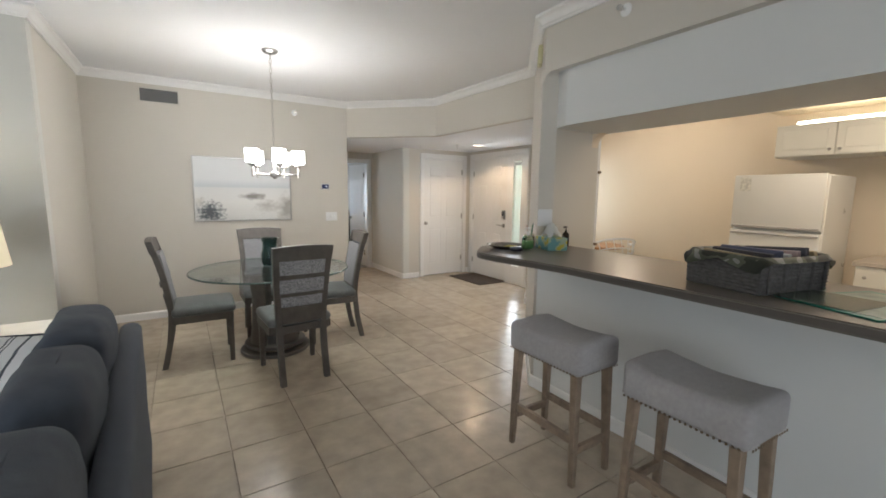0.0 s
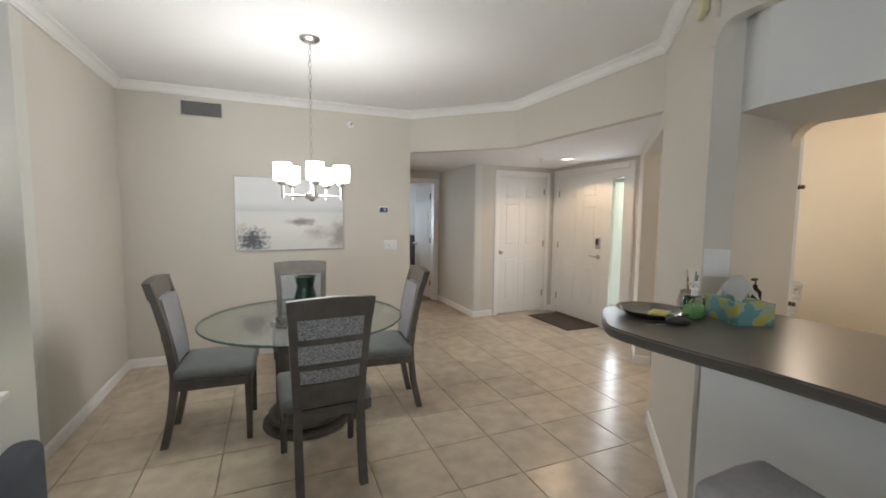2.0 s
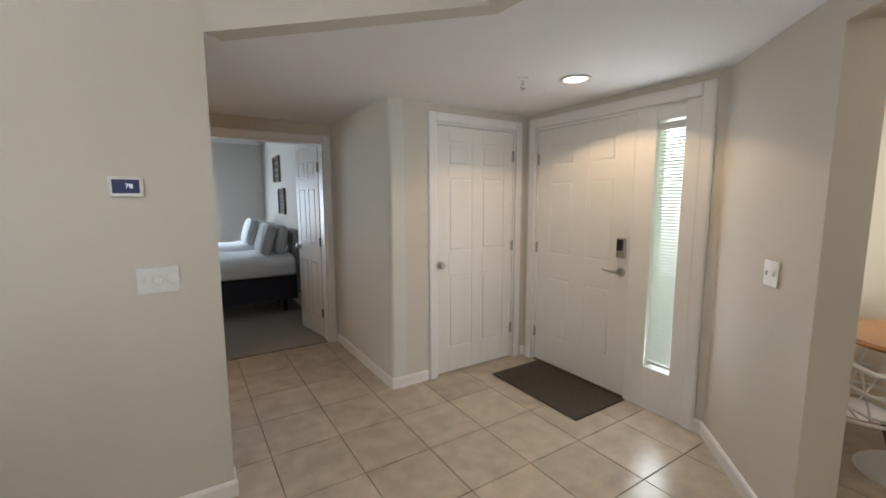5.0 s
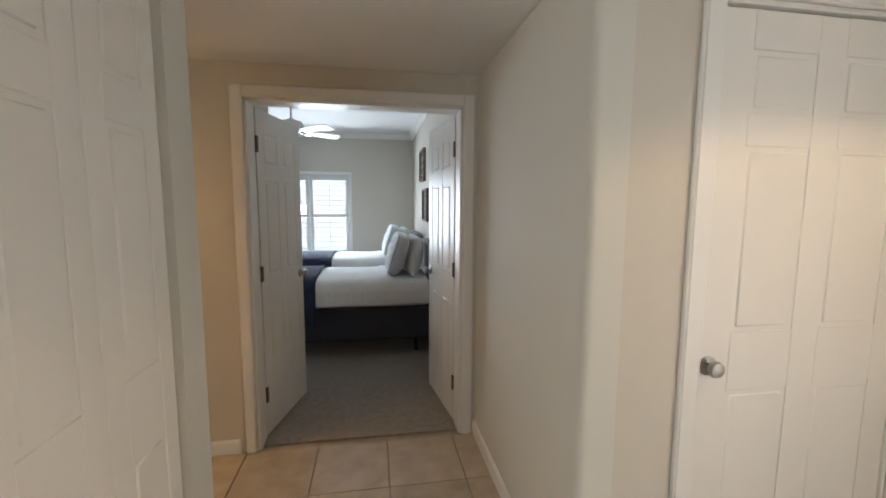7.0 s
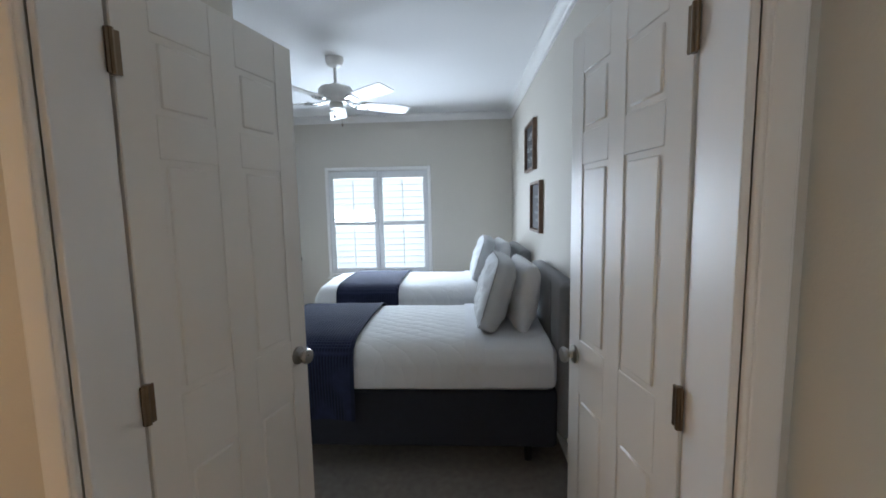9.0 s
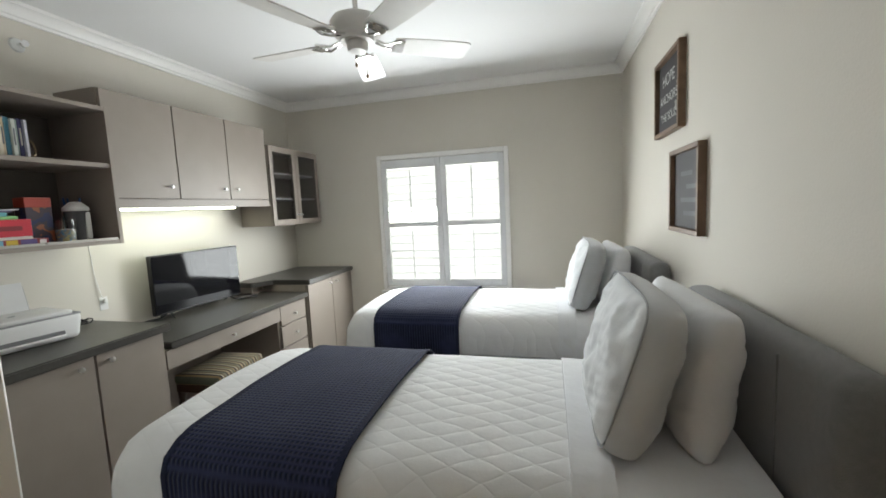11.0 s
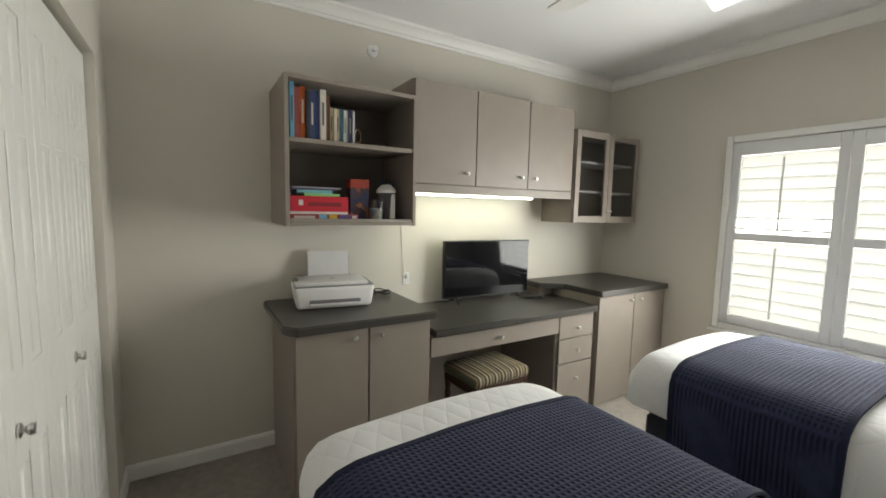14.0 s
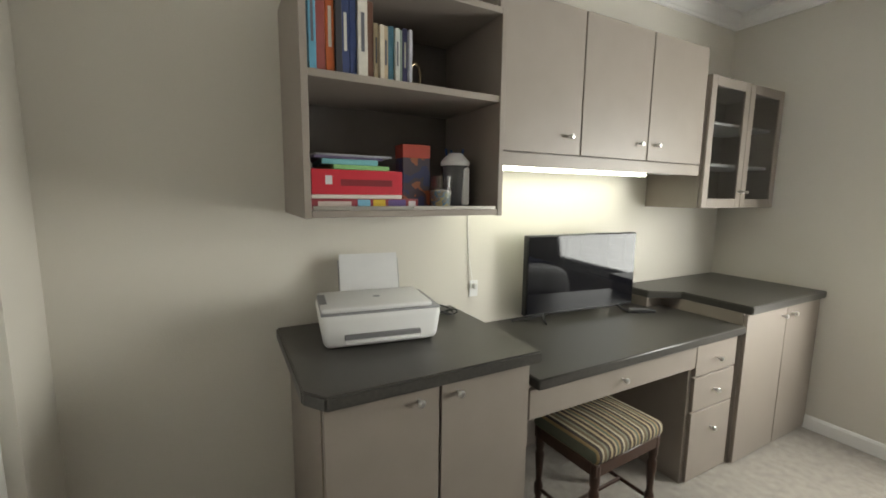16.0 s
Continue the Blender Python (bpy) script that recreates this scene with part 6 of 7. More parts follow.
def bed(yc, label, L):
    """A single bed with its head against the wall at x = XE."""
    bd = thing("bed", label, "bed", pose(3.55, yc, 0), "twin beds")
    H = 0.45
    part("base", bx(B(), -L + 0.03, -H + 0.02, 0.19, 0, H - 0.02, 0.50, 0.015), BEDBASE, bd, "dark navy upholstered base")
    for x in (-L + 0.14, -0.12):
        for y in (-H + 0.22, H - 0.22):
            part("leg", rod(B(), (x, y, 0.003), (x, y, 0.195), 0.022, 0.028, seg=10), BLACKP, bd)
    part("mattress", bx(B(), -L, -H, 0.50, 0, H, 0.733, 0.05, seg=3), WHITEC, bd)
    hb = part("headboard", softbox(B(), 0.0, -H - 0.01, 0.25, 0.105, H + 0.01, 1.065, 0.04, amp=0.003), HEADB, bd, "grey upholstered headboard")
    for y in (-0.24, 0.24):
        bmq = rod(B(), (-0.0015, y, 0.6), (-0.0015, y, 1.03), 0.003, seg=6)
        part("seam", bmq, HEADB, hb)
    part("quilt", drape(B(), bed_profile(H, 0.755, 0.53), -L - 0.015, -0.385, 40, foot=0.11, wave=0.004), QUILT, bd, "white diamond-quilted coverlet", smooth=70)
    part("sheet", drape(B(), bed_profile(H, 0.748, 0.535), -0.40, -0.03, 10, amp=0.006, wave=0.004), WHITEC, bd, "white cotton sheet", smooth=70)
    part("sheet_fold", drape(B(), bed_profile(H, 0.765, 0.55), -0.47, -0.37, 4, amp=0.005), WHITEC, bd, "turned-down sheet edge", smooth=70)
    return bd


bed(9.59, "single bed with white quilt and grey headboard nearer the doors", 1.765)
bed(11.05, "single bed with white quilt and grey headboard by the window", 1.735)


def runner(yc):
    r = thing("bed_runner", "navy blue waffle-knit throw laid across the bed", "throw", pose(3.55, yc, 0), "bed throws")
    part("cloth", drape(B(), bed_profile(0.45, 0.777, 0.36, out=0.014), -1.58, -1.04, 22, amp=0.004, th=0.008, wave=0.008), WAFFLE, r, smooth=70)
    for x in (-1.582, -1.056):
        part("hem", drape(B(), bed_profile(0.45, 0.7785, 0.359, out=0.0155), x, x + 0.018, 2, amp=0.004, th=0.008, wave=0.008), NAVY, r, "plain stitched navy hem", smooth=70)


runner(9.59)
runner(11.05)


def seam_line(w, h, pinch, n=12):
    """The seam round a sewn pillow's edge."""
    k = [2 * i / n - 1 for i in range(n)]
    a = 0.6 * pinch
    return [Vector((u * w / 2, 0, -h / 2 * (1 - a * (1 - u * u)))) for u in k] + [Vector((w / 2 * (1 - a * (1 - v * v)), 0, v * h / 2)) for v in k] + [Vector((-u * w / 2, 0, h / 2 * (1 - a * (1 - u * u)))) for u in k] + [Vector((-w / 2 * (1 - a * (1 - v * v)), 0, -v * h / 2)) for v in k]


def sham(m):
    """A bolster-backed grey sham with a gusset and piping, standing on its long side."""
    r = thing("pillow", "pale grey gusseted sham standing against the headboard", "pillow", m, "grey shams")
    part("cover", pillow(B(), 0.62, 0.43, 0.18, None, 44, 0.06, 0.27, 0.12, 1.5), PILLG, r, smooth=80)
    pp = B()
    tube(pp, [Vector((v.x * 0.965 * rounding(v.x / 0.31, v.z / 0.215, 0.12), -0.048, v.z * 0.965 * rounding(v.x / 0.31, v.z / 0.215, 0.12))) for v in seam_line(0.62, 0.43, 0.06)], 0.003, 6, True)
    part("piping", pp, mat("grey_piping", (0.36, 0.37, 0.38), 0.9), r, "darker grey piping")


def white_pillow(m):
    r = thing("pillow", "white cotton pillow behind the grey sham", "pillow", m, "white pillows")
    part("cover", pillow(B(), 0.60, 0.40, 0.18, None, 40, 0.12, 0.35, 0.06, 1.8), WHITEC, r, smooth=80)


for yc in (9.59, 11.05):
    sham(Matrix.Translation((3.255, yc - 0.03, 0.955)) @ pose(0, 0, 0, 0, 0, -90) @ pose(0, 0, 0, -17, 0, 0))
    white_pillow(Matrix.Translation((3.415, yc + 0.02, 0.935)) @ pose(0, 0, 0, 0, 0, -88) @ pose(0, 0, 0, -9, 0, 0))


# framed word signs
def sign(y0, y1, z0, z1, label, lines, sizes):
    r = thing("wall_sign", label, "picture", Matrix.Translation((XE, y1, z0)) @ pose(0, 0, 0, 0, 0, -90))
    w, h = y1 - y0, z1 - z0
    part("board", bx(B(), 0.015, -0.012, 0.015, w - 0.015, -0.002, h - 0.015), mat("charcoal_board", (0.03, 0.028, 0.03), 0.7, vary=0.25, scale=20), r)
    fr = B()
    for b in ((0, 0, w, 0.022), (0, h - 0.022, w, h), (0, 0.022, 0.022, h - 0.022), (w - 0.022, 0.022, w, h - 0.022)):
        bx(fr, b[0], -0.034, b[1], b[2], 0, b[3], 0.002)
    part("frame", fr, BROWNF, r, "brown wooden frame")
    for t_, (x, z), s in zip(lines, sizes[0], sizes[1]):
        c = bpy.data.curves.new("lettering", "FONT")
        c.body, c.size, c.align_x = t_, s, "CENTER"
        c.materials.append(CHALK)
        o = new("lettering", c)
        o.parent, o.matrix_basis = r, pose(x, -0.0128, z, 90)
    return r


CHALK = mat("chalk_white", (0.45, 0.45, 0.44), 0.8)
s1 = sign(10.425, 10.87, 1.725, 2.12, "brown-framed charcoal sign with white hand lettering", ["HOPE", "ANCHORS", "THE SOUL"], ([(0.20, 0.255), (0.20, 0.165), (0.20, 0.075)], [0.085, 0.065, 0.06]))
an = B()
tube(an, [(0.385, -0.014, 0.27), (0.385, -0.014, 0.09)], 0.006, 6)
tube(an, [(0.34, -0.014, 0.14), (0.35, -0.014, 0.1), (0.385, -0.014, 0.085), (0.415, -0.014, 0.1), (0.425, -0.014, 0.14)], 0.006, 6)
tube(an, [(0.36, -0.014, 0.225), (0.41, -0.014, 0.225)], 0.005, 6)
part("anchor", an, CHALK, s1, "white painted anchor")
s2_ = sign(10.15, 10.565, 1.237, 1.625, "brown-framed grey chalk sign with faint lettering", [], ([], []))
for k, (x, z, w) in enumerate(((0.12, 0.26, 0.16), (0.2, 0.20, 0.2), (0.12, 0.14, 0.24), (0.16, 0.08, 0.18))):
    part("lettering_bar", bx(B(), x, -0.0128, z, x + w, -0.0121, z + 0.02), mat("faint_chalk", (0.12, 0.12, 0.13), 0.8), s2_)

# ceiling fan
fn = thing("ceiling_fan", "white five-blade ceiling fan with pull chains", "fan", pose(2.165, 10.18, 0))
FANW = mat("white_fan_enamel", (0.72, 0.70, 0.67), 0.35)
part("canopy", lathe(B(), [(0, BC), (0.065, BC), (0.065, BC - 0.02), (0.05, BC - 0.055), (0.02, BC - 0.07), (0, BC - 0.07)], 28), FANW, fn)
part("downrod", rod(B(), (0, 0, 2.32), (0, 0, BC - 0.06), 0.012, seg=12), FANW, fn)
part("motor_housing", lathe(B(), [(0, 2.345), (0.035, 2.345), (0.05, 2.335), (0.11, 2.32), (0.125, 2.30), (0.125, 2.265), (0.11, 2.245), (0.085, 2.235), (0.08, 2.215), (0, 2.215)], 36), FANW, fn)
part("switch_cup", lathe(B(), [(0, 2.216), (0.045, 2.216), (0.05, 2.21), (0.05, 2.185), (0.042, 2.172), (0, 2.168)], 28), FANW, fn)
for k in range(5):
    q = radians(33 + 72 * k)
    m = Matrix.Rotation(q, 4, "Z")
    br = B()
    for s in (-1, 1):
        tube(br, [m @ Vector(p) for p in ((0.09, 0.012 * s, 2.225), (0.14, 0.02 * s, 2.21), (0.175, 0.042 * s, 2.212), (0.205, 0.045 * s, 2.22))], 0.006, 6)
    bx(br, 0.17, -0.045, -0.006, 0.23, 0.045, -0.001, 0.002, m=m @ Matrix.Translation((0, 0, 2.2125)) @ pose(0, 0, 0, -12))
    part("blade_iron", br, CHROME, fn, "chrome scrolled blade bracket")
    bl = B()
    prism(bl, [(0.18, -0.05), (0.22, -0.06), (0.45, -0.07), (0.55, -0.07), (0.57, -0.055), (0.57, 0.055), (0.55, 0.07), (0.45, 0.07), (0.22, 0.06), (0.18, 0.05)], 0, 0.006, m=m @ Matrix.Translation((0, 0, 2.2125)) @ pose(0, 0, 0, -12))
    part("blade", bl, FANW, fn)
for x, z in ((0.03, 2.07), (-0.025, 2.13)):
    pc = rod(B(), (x, 0.03, z), (x, 0.03, 2.172), 0.0012, seg=5)
    lathe(pc, [(0, 0), (0.006, 0.003), (0.007, 0.015), (0.003, 0.024), (0, 0.025)], 10, pose(x, 0.03, z - 0.02))
    part("pull_chain", pc, BRONZE, fn)


# ---- built-in desk wall ----
def bar_knob(parent, m, r=0.012):
    part("knob", lathe(B(), [(0, 0), (0.0045, 0), (0.0045, 0.012), (r * 0.8, 0.016), (r, 0.022), (r * 0.7, 0.028), (0, 0.03)], 14, m), SATIN, parent, "satin chrome knob")


FACE = pose(0, 0, 0, 0, 90, 0)


def front(parent, y0, y1, z0, z1, x, name="door"):
    return part(name, bx(B(), x - 0.018, y0 + 0.0025, z0 + 0.002, x, y1 - 0.0025, z1 - 0.002, 0.0015), TAUPE, parent)


XB = 1.03
ca = thing("base_cabinet", "taupe laminate base cabinet with two doors under the printer", "cabinet", pose(0, 0, 0))
part("body", bx(B(), XW + 0.002, 9.27, 0.005, XB - 0.02, 9.965, 0.815, 0.001), TAUPE, ca)
for y0, y1, yk in ((9.272, 9.617, 9.548), (9.622, 9.963, 9.680)):
    d = front(ca, y0, y1, 0.012, 0.812, XB)
    bar_knob(d, Matrix.Translation((XB, yk, 0.77)) @ FACE)
tp = B()
prism(tp, [(XW + 0.002, 9.225), (1.0, 9.225), (1.065, 9.275), (1.065, 9.985), (XW + 0.002, 9.985)], 0.816, 0.858, bev=0.006)
tagged(part("cabinet_top", tp, DARKTOP, smooth=30), "dark grey laminate top with a clipped corner", "countertop")
dk = thing("desk", "built-in taupe desk with a wide drawer and dark top", "desk", pose(0, 0, 0))
part("desktop", bx(B(), XW + 0.002, 9.988, 0.706, 1.05, 11.298, 0.746, 0.005), DARKTOP, dk, "dark grey laminate desktop")
dw = front(dk, 9.97, 10.945, 0.59, 0.704, XB - 0.005, "drawer")
bar_knob(dw, Matrix.Translation((XB - 0.005, 10.446, 0.645)) @ FACE)
part("knee_back", bx(B(), XW + 0.004, 9.97, 0.01, XW + 0.02, 10.93, 0.705), TAUPE, dk)
dr_ = thing("drawer_unit", "taupe three-drawer pedestal under the desk", "drawers", pose(0, 0, 0))
part("body", bx(B(), XW + 0.002, 10.93, 0.005, XB - 0.025, 11.285, 0.705, 0.001), TAUPE, dr_)
for z0, z1, zk in ((0.545, 0.70, 0.612), (0.37, 0.54, 0.455), (0.015, 0.365, 0.26)):
    d = front(dr_, 10.948, 11.283, z0, z1, XB - 0.006, "drawer")
    bar_knob(d, Matrix.Translation((XB - 0.006, 11.118, zk)) @ FACE)
cr = thing("base_cabinet", "taupe laminate base cabinet with two doors by the window", "cabinet", pose(0, 0, 0))
part("body", bx(B(), XW + 0.002, 11.305, 0.005, XB - 0.002, YN - 0.002, 0.805, 0.001), TAUPE, cr)
for y0, y1, yk in ((11.307, 11.705, 11.655), (11.708, YN - 0.004, 11.765)):
    d = front(cr, y0, y1, 0.012, 0.80, XB + 0.017)
    bar_knob(d, Matrix.Translation((XB + 0.017, yk, 0.755)) @ FACE)
tp = B()
prism(tp, [(XW + 0.002, 11.15), (0.62, 11.15), (0.72, 11.30), (1.07, 11.30), (1.07, YN - 0.002), (XW + 0.002, YN - 0.002)], 0.806, 0.846, bev=0.005)
tagged(part("cabinet_top", tp, DARKTOP, smooth=30), "dark grey laminate top beside the window", "countertop")
part("side_panel", bx(B(), XW + 0.002, 11.17, 0.7465, 0.60, 11.304, 0.8055), TAUPE, cr)

# open shelf
sh = thing("wall_shelf", "taupe open wall shelf holding books and games", "shelf", pose(0, 0, 0))
X1 = 0.842
for n_, b in (("side", (XW + 0.001, 9.275, 1.295, X1, 9.295, 1.998)), ("side", (XW + 0.001, 9.942, 1.295, X1, 9.962, 1.998)), ("top", (XW + 0.001, 9.2955, 1.978, X1, 9.9415, 1.998)), ("bottom", (XW + 0.001, 9.2955, 1.297, X1, 9.9415, 1.317)), ("shelf_board", (XW + 0.016, 9.2955, 1.69, X1 - 0.008, 9.9415, 1.712))):
    part(n_, bx(B(), *b, bev=0.001), TAUPE, sh)
# taupe back darkened in colour for the shade deep in the shelf
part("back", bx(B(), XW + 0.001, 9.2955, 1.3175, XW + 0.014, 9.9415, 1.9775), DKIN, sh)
part("front_lip", bx(B(), X1 - 0.012, 9.30, 1.3175, X1 - 0.004, 9.938, 1.33, 0.001), NICKEL, sh)
BK = [((0.10, 0.32, 0.45), 0.022, 0.225), ((0.28, 0.06, 0.05), 0.028, 0.21), ((0.55, 0.12, 0.03), 0.026, 0.215), ((0.03, 0.03, 0.035), 0.02, 0.2), ((0.03, 0.05, 0.14), 0.024, 0.205), ((0.04, 0.07, 0.2), 0.022, 0.208), ((0.6, 0.57, 0.5), 0.03, 0.212), ((0.12, 0.05, 0.03), 0.022, 0.195)]
BK2 = [((0.5, 0.42, 0.28), 0.016, 0.14), ((0.55, 0.5, 0.4), 0.014, 0.136), ((0.45, 0.36, 0.25), 0.017, 0.138), ((0.08, 0.25, 0.35), 0.018, 0.14), ((0.5, 0.52, 0.48), 0.015, 0.135), ((0.2, 0.25, 0.22), 0.014, 0.136), ((0.06, 0.06, 0.16), 0.017, 0.142), ((0.45, 0.45, 0.5), 0.012, 0.138)]
y = 9.305
PAPER = mat("book_pages", (0.62, 0.57, 0.47), 0.9, vary=0.1, scale=200)
for i, (c, w, h) in enumerate(BK + BK2):
    d = 0.16 if i < len(BK) else 0.11
    xf = X1 - 0.03 - (0.012 if i % 3 else 0)
    h *= 1.14 if i < len(BK) else 1.18
    r = thing("book", "%s book standing on the shelf" % ("thick hardback" if i < len(BK) else "small paperback"), "book", pose(0, y, 1.7125), "books on the wall shelf")
    cv = bx(B(), xf - d, 0, 0, xf, w - 0.001, h, 0.0015)
    bkm = mat("book_cover", c, 0.45, vary=0.12, scale=30)
    part("cover", cv, bkm, r)
    part("pages", bx(B(), xf - d + 0.004, 0.003, h - 0.001, xf - 0.006, w - 0.004, h + 0.0006), PAPER, r)
    if i % 2 == 0:
        part("title_bar", bx(B(), xf - 0.0002, w * 0.3, h * 0.3, xf + 0.0006, w * 0.65, h * 0.75), mat("spine_print", (0.6, 0.58, 0.5) if sum(c) < 0.8 else (0.1, 0.1, 0.12), 0.5), r)
    y += w
or_ = thing("ornament", "small dark curled metal ornament beside the books", "ornament", pose(0.76, y + 0.03, 1.7125))
part("scroll", tube(B(), [(0, 0.02 * math.cos(q) * (1 - q / 14), 0.045 + 0.04 * math.sin(q) * (1 - q / 20)) for q in [0.4 * k - 1.6 for k in range(18)]], 0.005, 6), BRONZE, or_)


def game_box(name, label, cat, y0, z0, w, h, c, d=0.26, x=X1 - 0.035, tilt=0, text="", tsize=0.02, bars=()):
    r = thing(name, label, cat, pose(x - d / 2, y0 + w / 2, z0, 0, 0, tilt))
    part("carton", bx(B(), -d / 2, -w / 2, 0, d / 2, w / 2, h, 0.0012), mat(name + "_card", c, 0.45, vary=0.08, scale=20), r)
    for by0, by1, bz0, bz1, bc in bars:
        part("printed_panel", bx(B(), d / 2, -w / 2 + by0, bz0, d / 2 + 0.0006, -w / 2 + by1, bz1), mat("print", bc, 0.45), r)
    return r


game_box("board_game", "dark red board game box with coloured panels", "board game", 9.30, 1.3178, 0.345, 0.034, (0.24, 0.03, 0.04), bars=((0.02, 0.12, 0.010, 0.026, (0.5, 0.42, 0.38)), (0.14, 0.18, 0.002, 0.032, (0.15, 0.4, 0.55)), (0.19, 0.23, 0.002, 0.032, (0.6, 0.4, 0.04)), (0.24, 0.30, 0.002, 0.032, (0.1, 0.06, 0.2)), (0.31, 0.335, 0.006, 0.028, (0.55, 0.5, 0.5))))
game_box("board_game", "bright red flat board game box", "board game", 9.302, 1.3522, 0.285, 0.012, (0.6, 0.55, 0.5), d=0.25)
game_box("board_game", "bright red boxed game with a small white emblem", "board game", 9.303, 1.3645, 0.285, 0.075, (0.5, 0.012, 0.03), bars=((0.04, 0.06, 0.03, 0.056, (0.6, 0.6, 0.6)), (0.085, 0.25, 0.026, 0.046, (0.2, 0.008, 0.015))))
game_box("puzzle_book", "thin green activity book lying on the boxes", "book", 9.36, 1.4398, 0.18, 0.014, (0.2, 0.42, 0.16), d=0.2, tilt=4)
game_box("puzzle_book", "thin teal activity book lying on the boxes", "book", 9.34, 1.4542, 0.17, 0.016, (0.15, 0.42, 0.45), d=0.2, tilt=-3)
game_box("puzzle_book", "thin dark purple magazine lying on the boxes", "book", 9.30, 1.4706, 0.22, 0.008, (0.08, 0.06, 0.12), d=0.21, tilt=5)
game_box("puzzle_book", "thin black and white magazine lying on top", "book", 9.31, 1.479, 0.24, 0.006, (0.3, 0.3, 0.32), d=0.2, tilt=3)
cx_ = thing("crayon_box", "upright dark blue and red carton of crayons", "box", pose(0.66, 9.69, 1.3178) @ Matrix.Scale(1.18, 4))
part("carton", bx(B(), -0.03, -0.045, 0, 0.03, 0.045, 0.185, 0.0015), patches("printed_card", (0.025, 0.03, 0.09), (0.05, 0.035, 0.05), (0.28, 0.09, 0.04), 16), cx_)
part("lid_band", bx(B(), -0.031, -0.046, 0.15, 0.031, 0.046, 0.19, 0.0015), mat("red_card", (0.4, 0.05, 0.03), 0.4), cx_)
jr2 = thing("glass_jar", "clear glass jar of small coloured pieces", "jar", pose(0.72, 9.775, 1.3178) @ Matrix.Scale(1.15, 4))
part("jar", lathe(B(), [(0, 0), (0.034, 0), (0.036, 0.006), (0.04, 0.1), (0.038, 0.1), (0.033, 0.008), (0, 0.006)], 24), GLASS, jr2)
part("contents", lathe(B(), [(0, 0.007), (0.031, 0.008), (0.034, 0.055), (0, 0.062)], 18), patches("coloured_bits", (0.3, 0.25, 0.2), (0.1, 0.25, 0.4), (0.5, 0.4, 0.2), 60), jr2)
mug = thing("travel_mug", "black and white insulated travel mug with a lid", "mug", pose(0.70, 9.845, 1.3178) @ Matrix.Scale(1.2, 4))
part("body", lathe(B(), [(0, 0), (0.036, 0), (0.042, 0.13), (0, 0.13)], 28), mat("striped_mug", (0.07, 0.07, 0.075), 0.25), mug)
part("panel", bx(B(), 0.030, 0.004, 0.01, 0.0405, 0.03, 0.125, 0.004), WHITEP, mug)
part("lid", lathe(B(), [(0, 0.13), (0.045, 0.13), (0.045, 0.142), (0.034, 0.155), (0.02, 0.168), (0, 0.17)], 28), WHITEP, mug, "white domed lid")
tb2 = thing("tumbler", "teal tumbler holding pens", "tumbler", pose(0.60, 9.89, 1.3178) @ Matrix.Scale(1.2, 4))
part("cup", lathe(B(), [(0, 0), (0.026, 0), (0.032, 0.11), (0.03, 0.11), (0.024, 0.006), (0, 0.006)], 20), mat("teal_plastic", (0.06, 0.2, 0.22), 0.3), tb2)
for dx, dy in ((0.01, 0.012), (-0.012, 0.004), (0.004, -0.014)):
    part("pen", rod(B(), (dx * 0.5, dy * 0.5, 0.01), (dx * 2.2, dy * 2.2, 0.19), 0.004, seg=6), mat("blue_pen", (0.03, 0.08, 0.25), 0.4), tb2)

# wall cabinets
XU = 0.752
wc_ = thing("wall_cabinet", "taupe three-door wall cabinet above the desk", "cabinet", pose(0, 0, 0))
part("body", bx(B(), XW + 0.002, 9.99, 1.535, XU - 0.02, 11.30, 2.125, 0.001), TAUPE, wc_)
part("valance", bx(B(), XU - 0.022, 9.99, 1.482, XU - 0.004, 11.30, 1.534, 0.001), TAUPE, wc_)
for y0, y1, yk in ((9.992, 10.428, 10.358), (10.43, 10.864, 10.80), (10.866, 11.298, 10.925)):
    d = front(wc_, y0, y1, 1.537, 2.122, XU)
    bar_knob(d, Matrix.Translation((XU, yk, 1.612)) @ FACE)
gl = thing("wall_cabinet", "taupe wall cabinet with two glass doors", "cabinet", pose(0, 0, 0))
XG = 0.762
for b in ((XW + 0.002, 11.32, 1.31, XG - 0.02, 11.336, 2.0), (XW + 0.002, YN - 0.04, 1.31, XG - 0.02, YN - 0.024, 2.0), (XW + 0.002, 11.3365, 1.984, XG - 0.02, YN - 0.0405, 2.0), (XW + 0.002, 11.3365, 1.31, XG - 0.02, YN - 0.0405, 1.326)):
    part("carcass_board", bx(B(), *b, bev=0.001), TAUPE, gl)
part("back", bx(B(), XW + 0.002, 11.3365, 1.3265, XW + 0.012, YN - 0.0405, 1.9835), TAUPE, gl)
for z in (1.54, 1.765):
    part("shelf_board", bx(B(), XW + 0.013, 11.337, z, XG - 0.05, YN - 0.041, z + 0.016, 0.001), mat("pale_shelf_edge", (0.5, 0.48, 0.45), 0.5), gl)
ymid = (11.32 + YN - 0.024) / 2
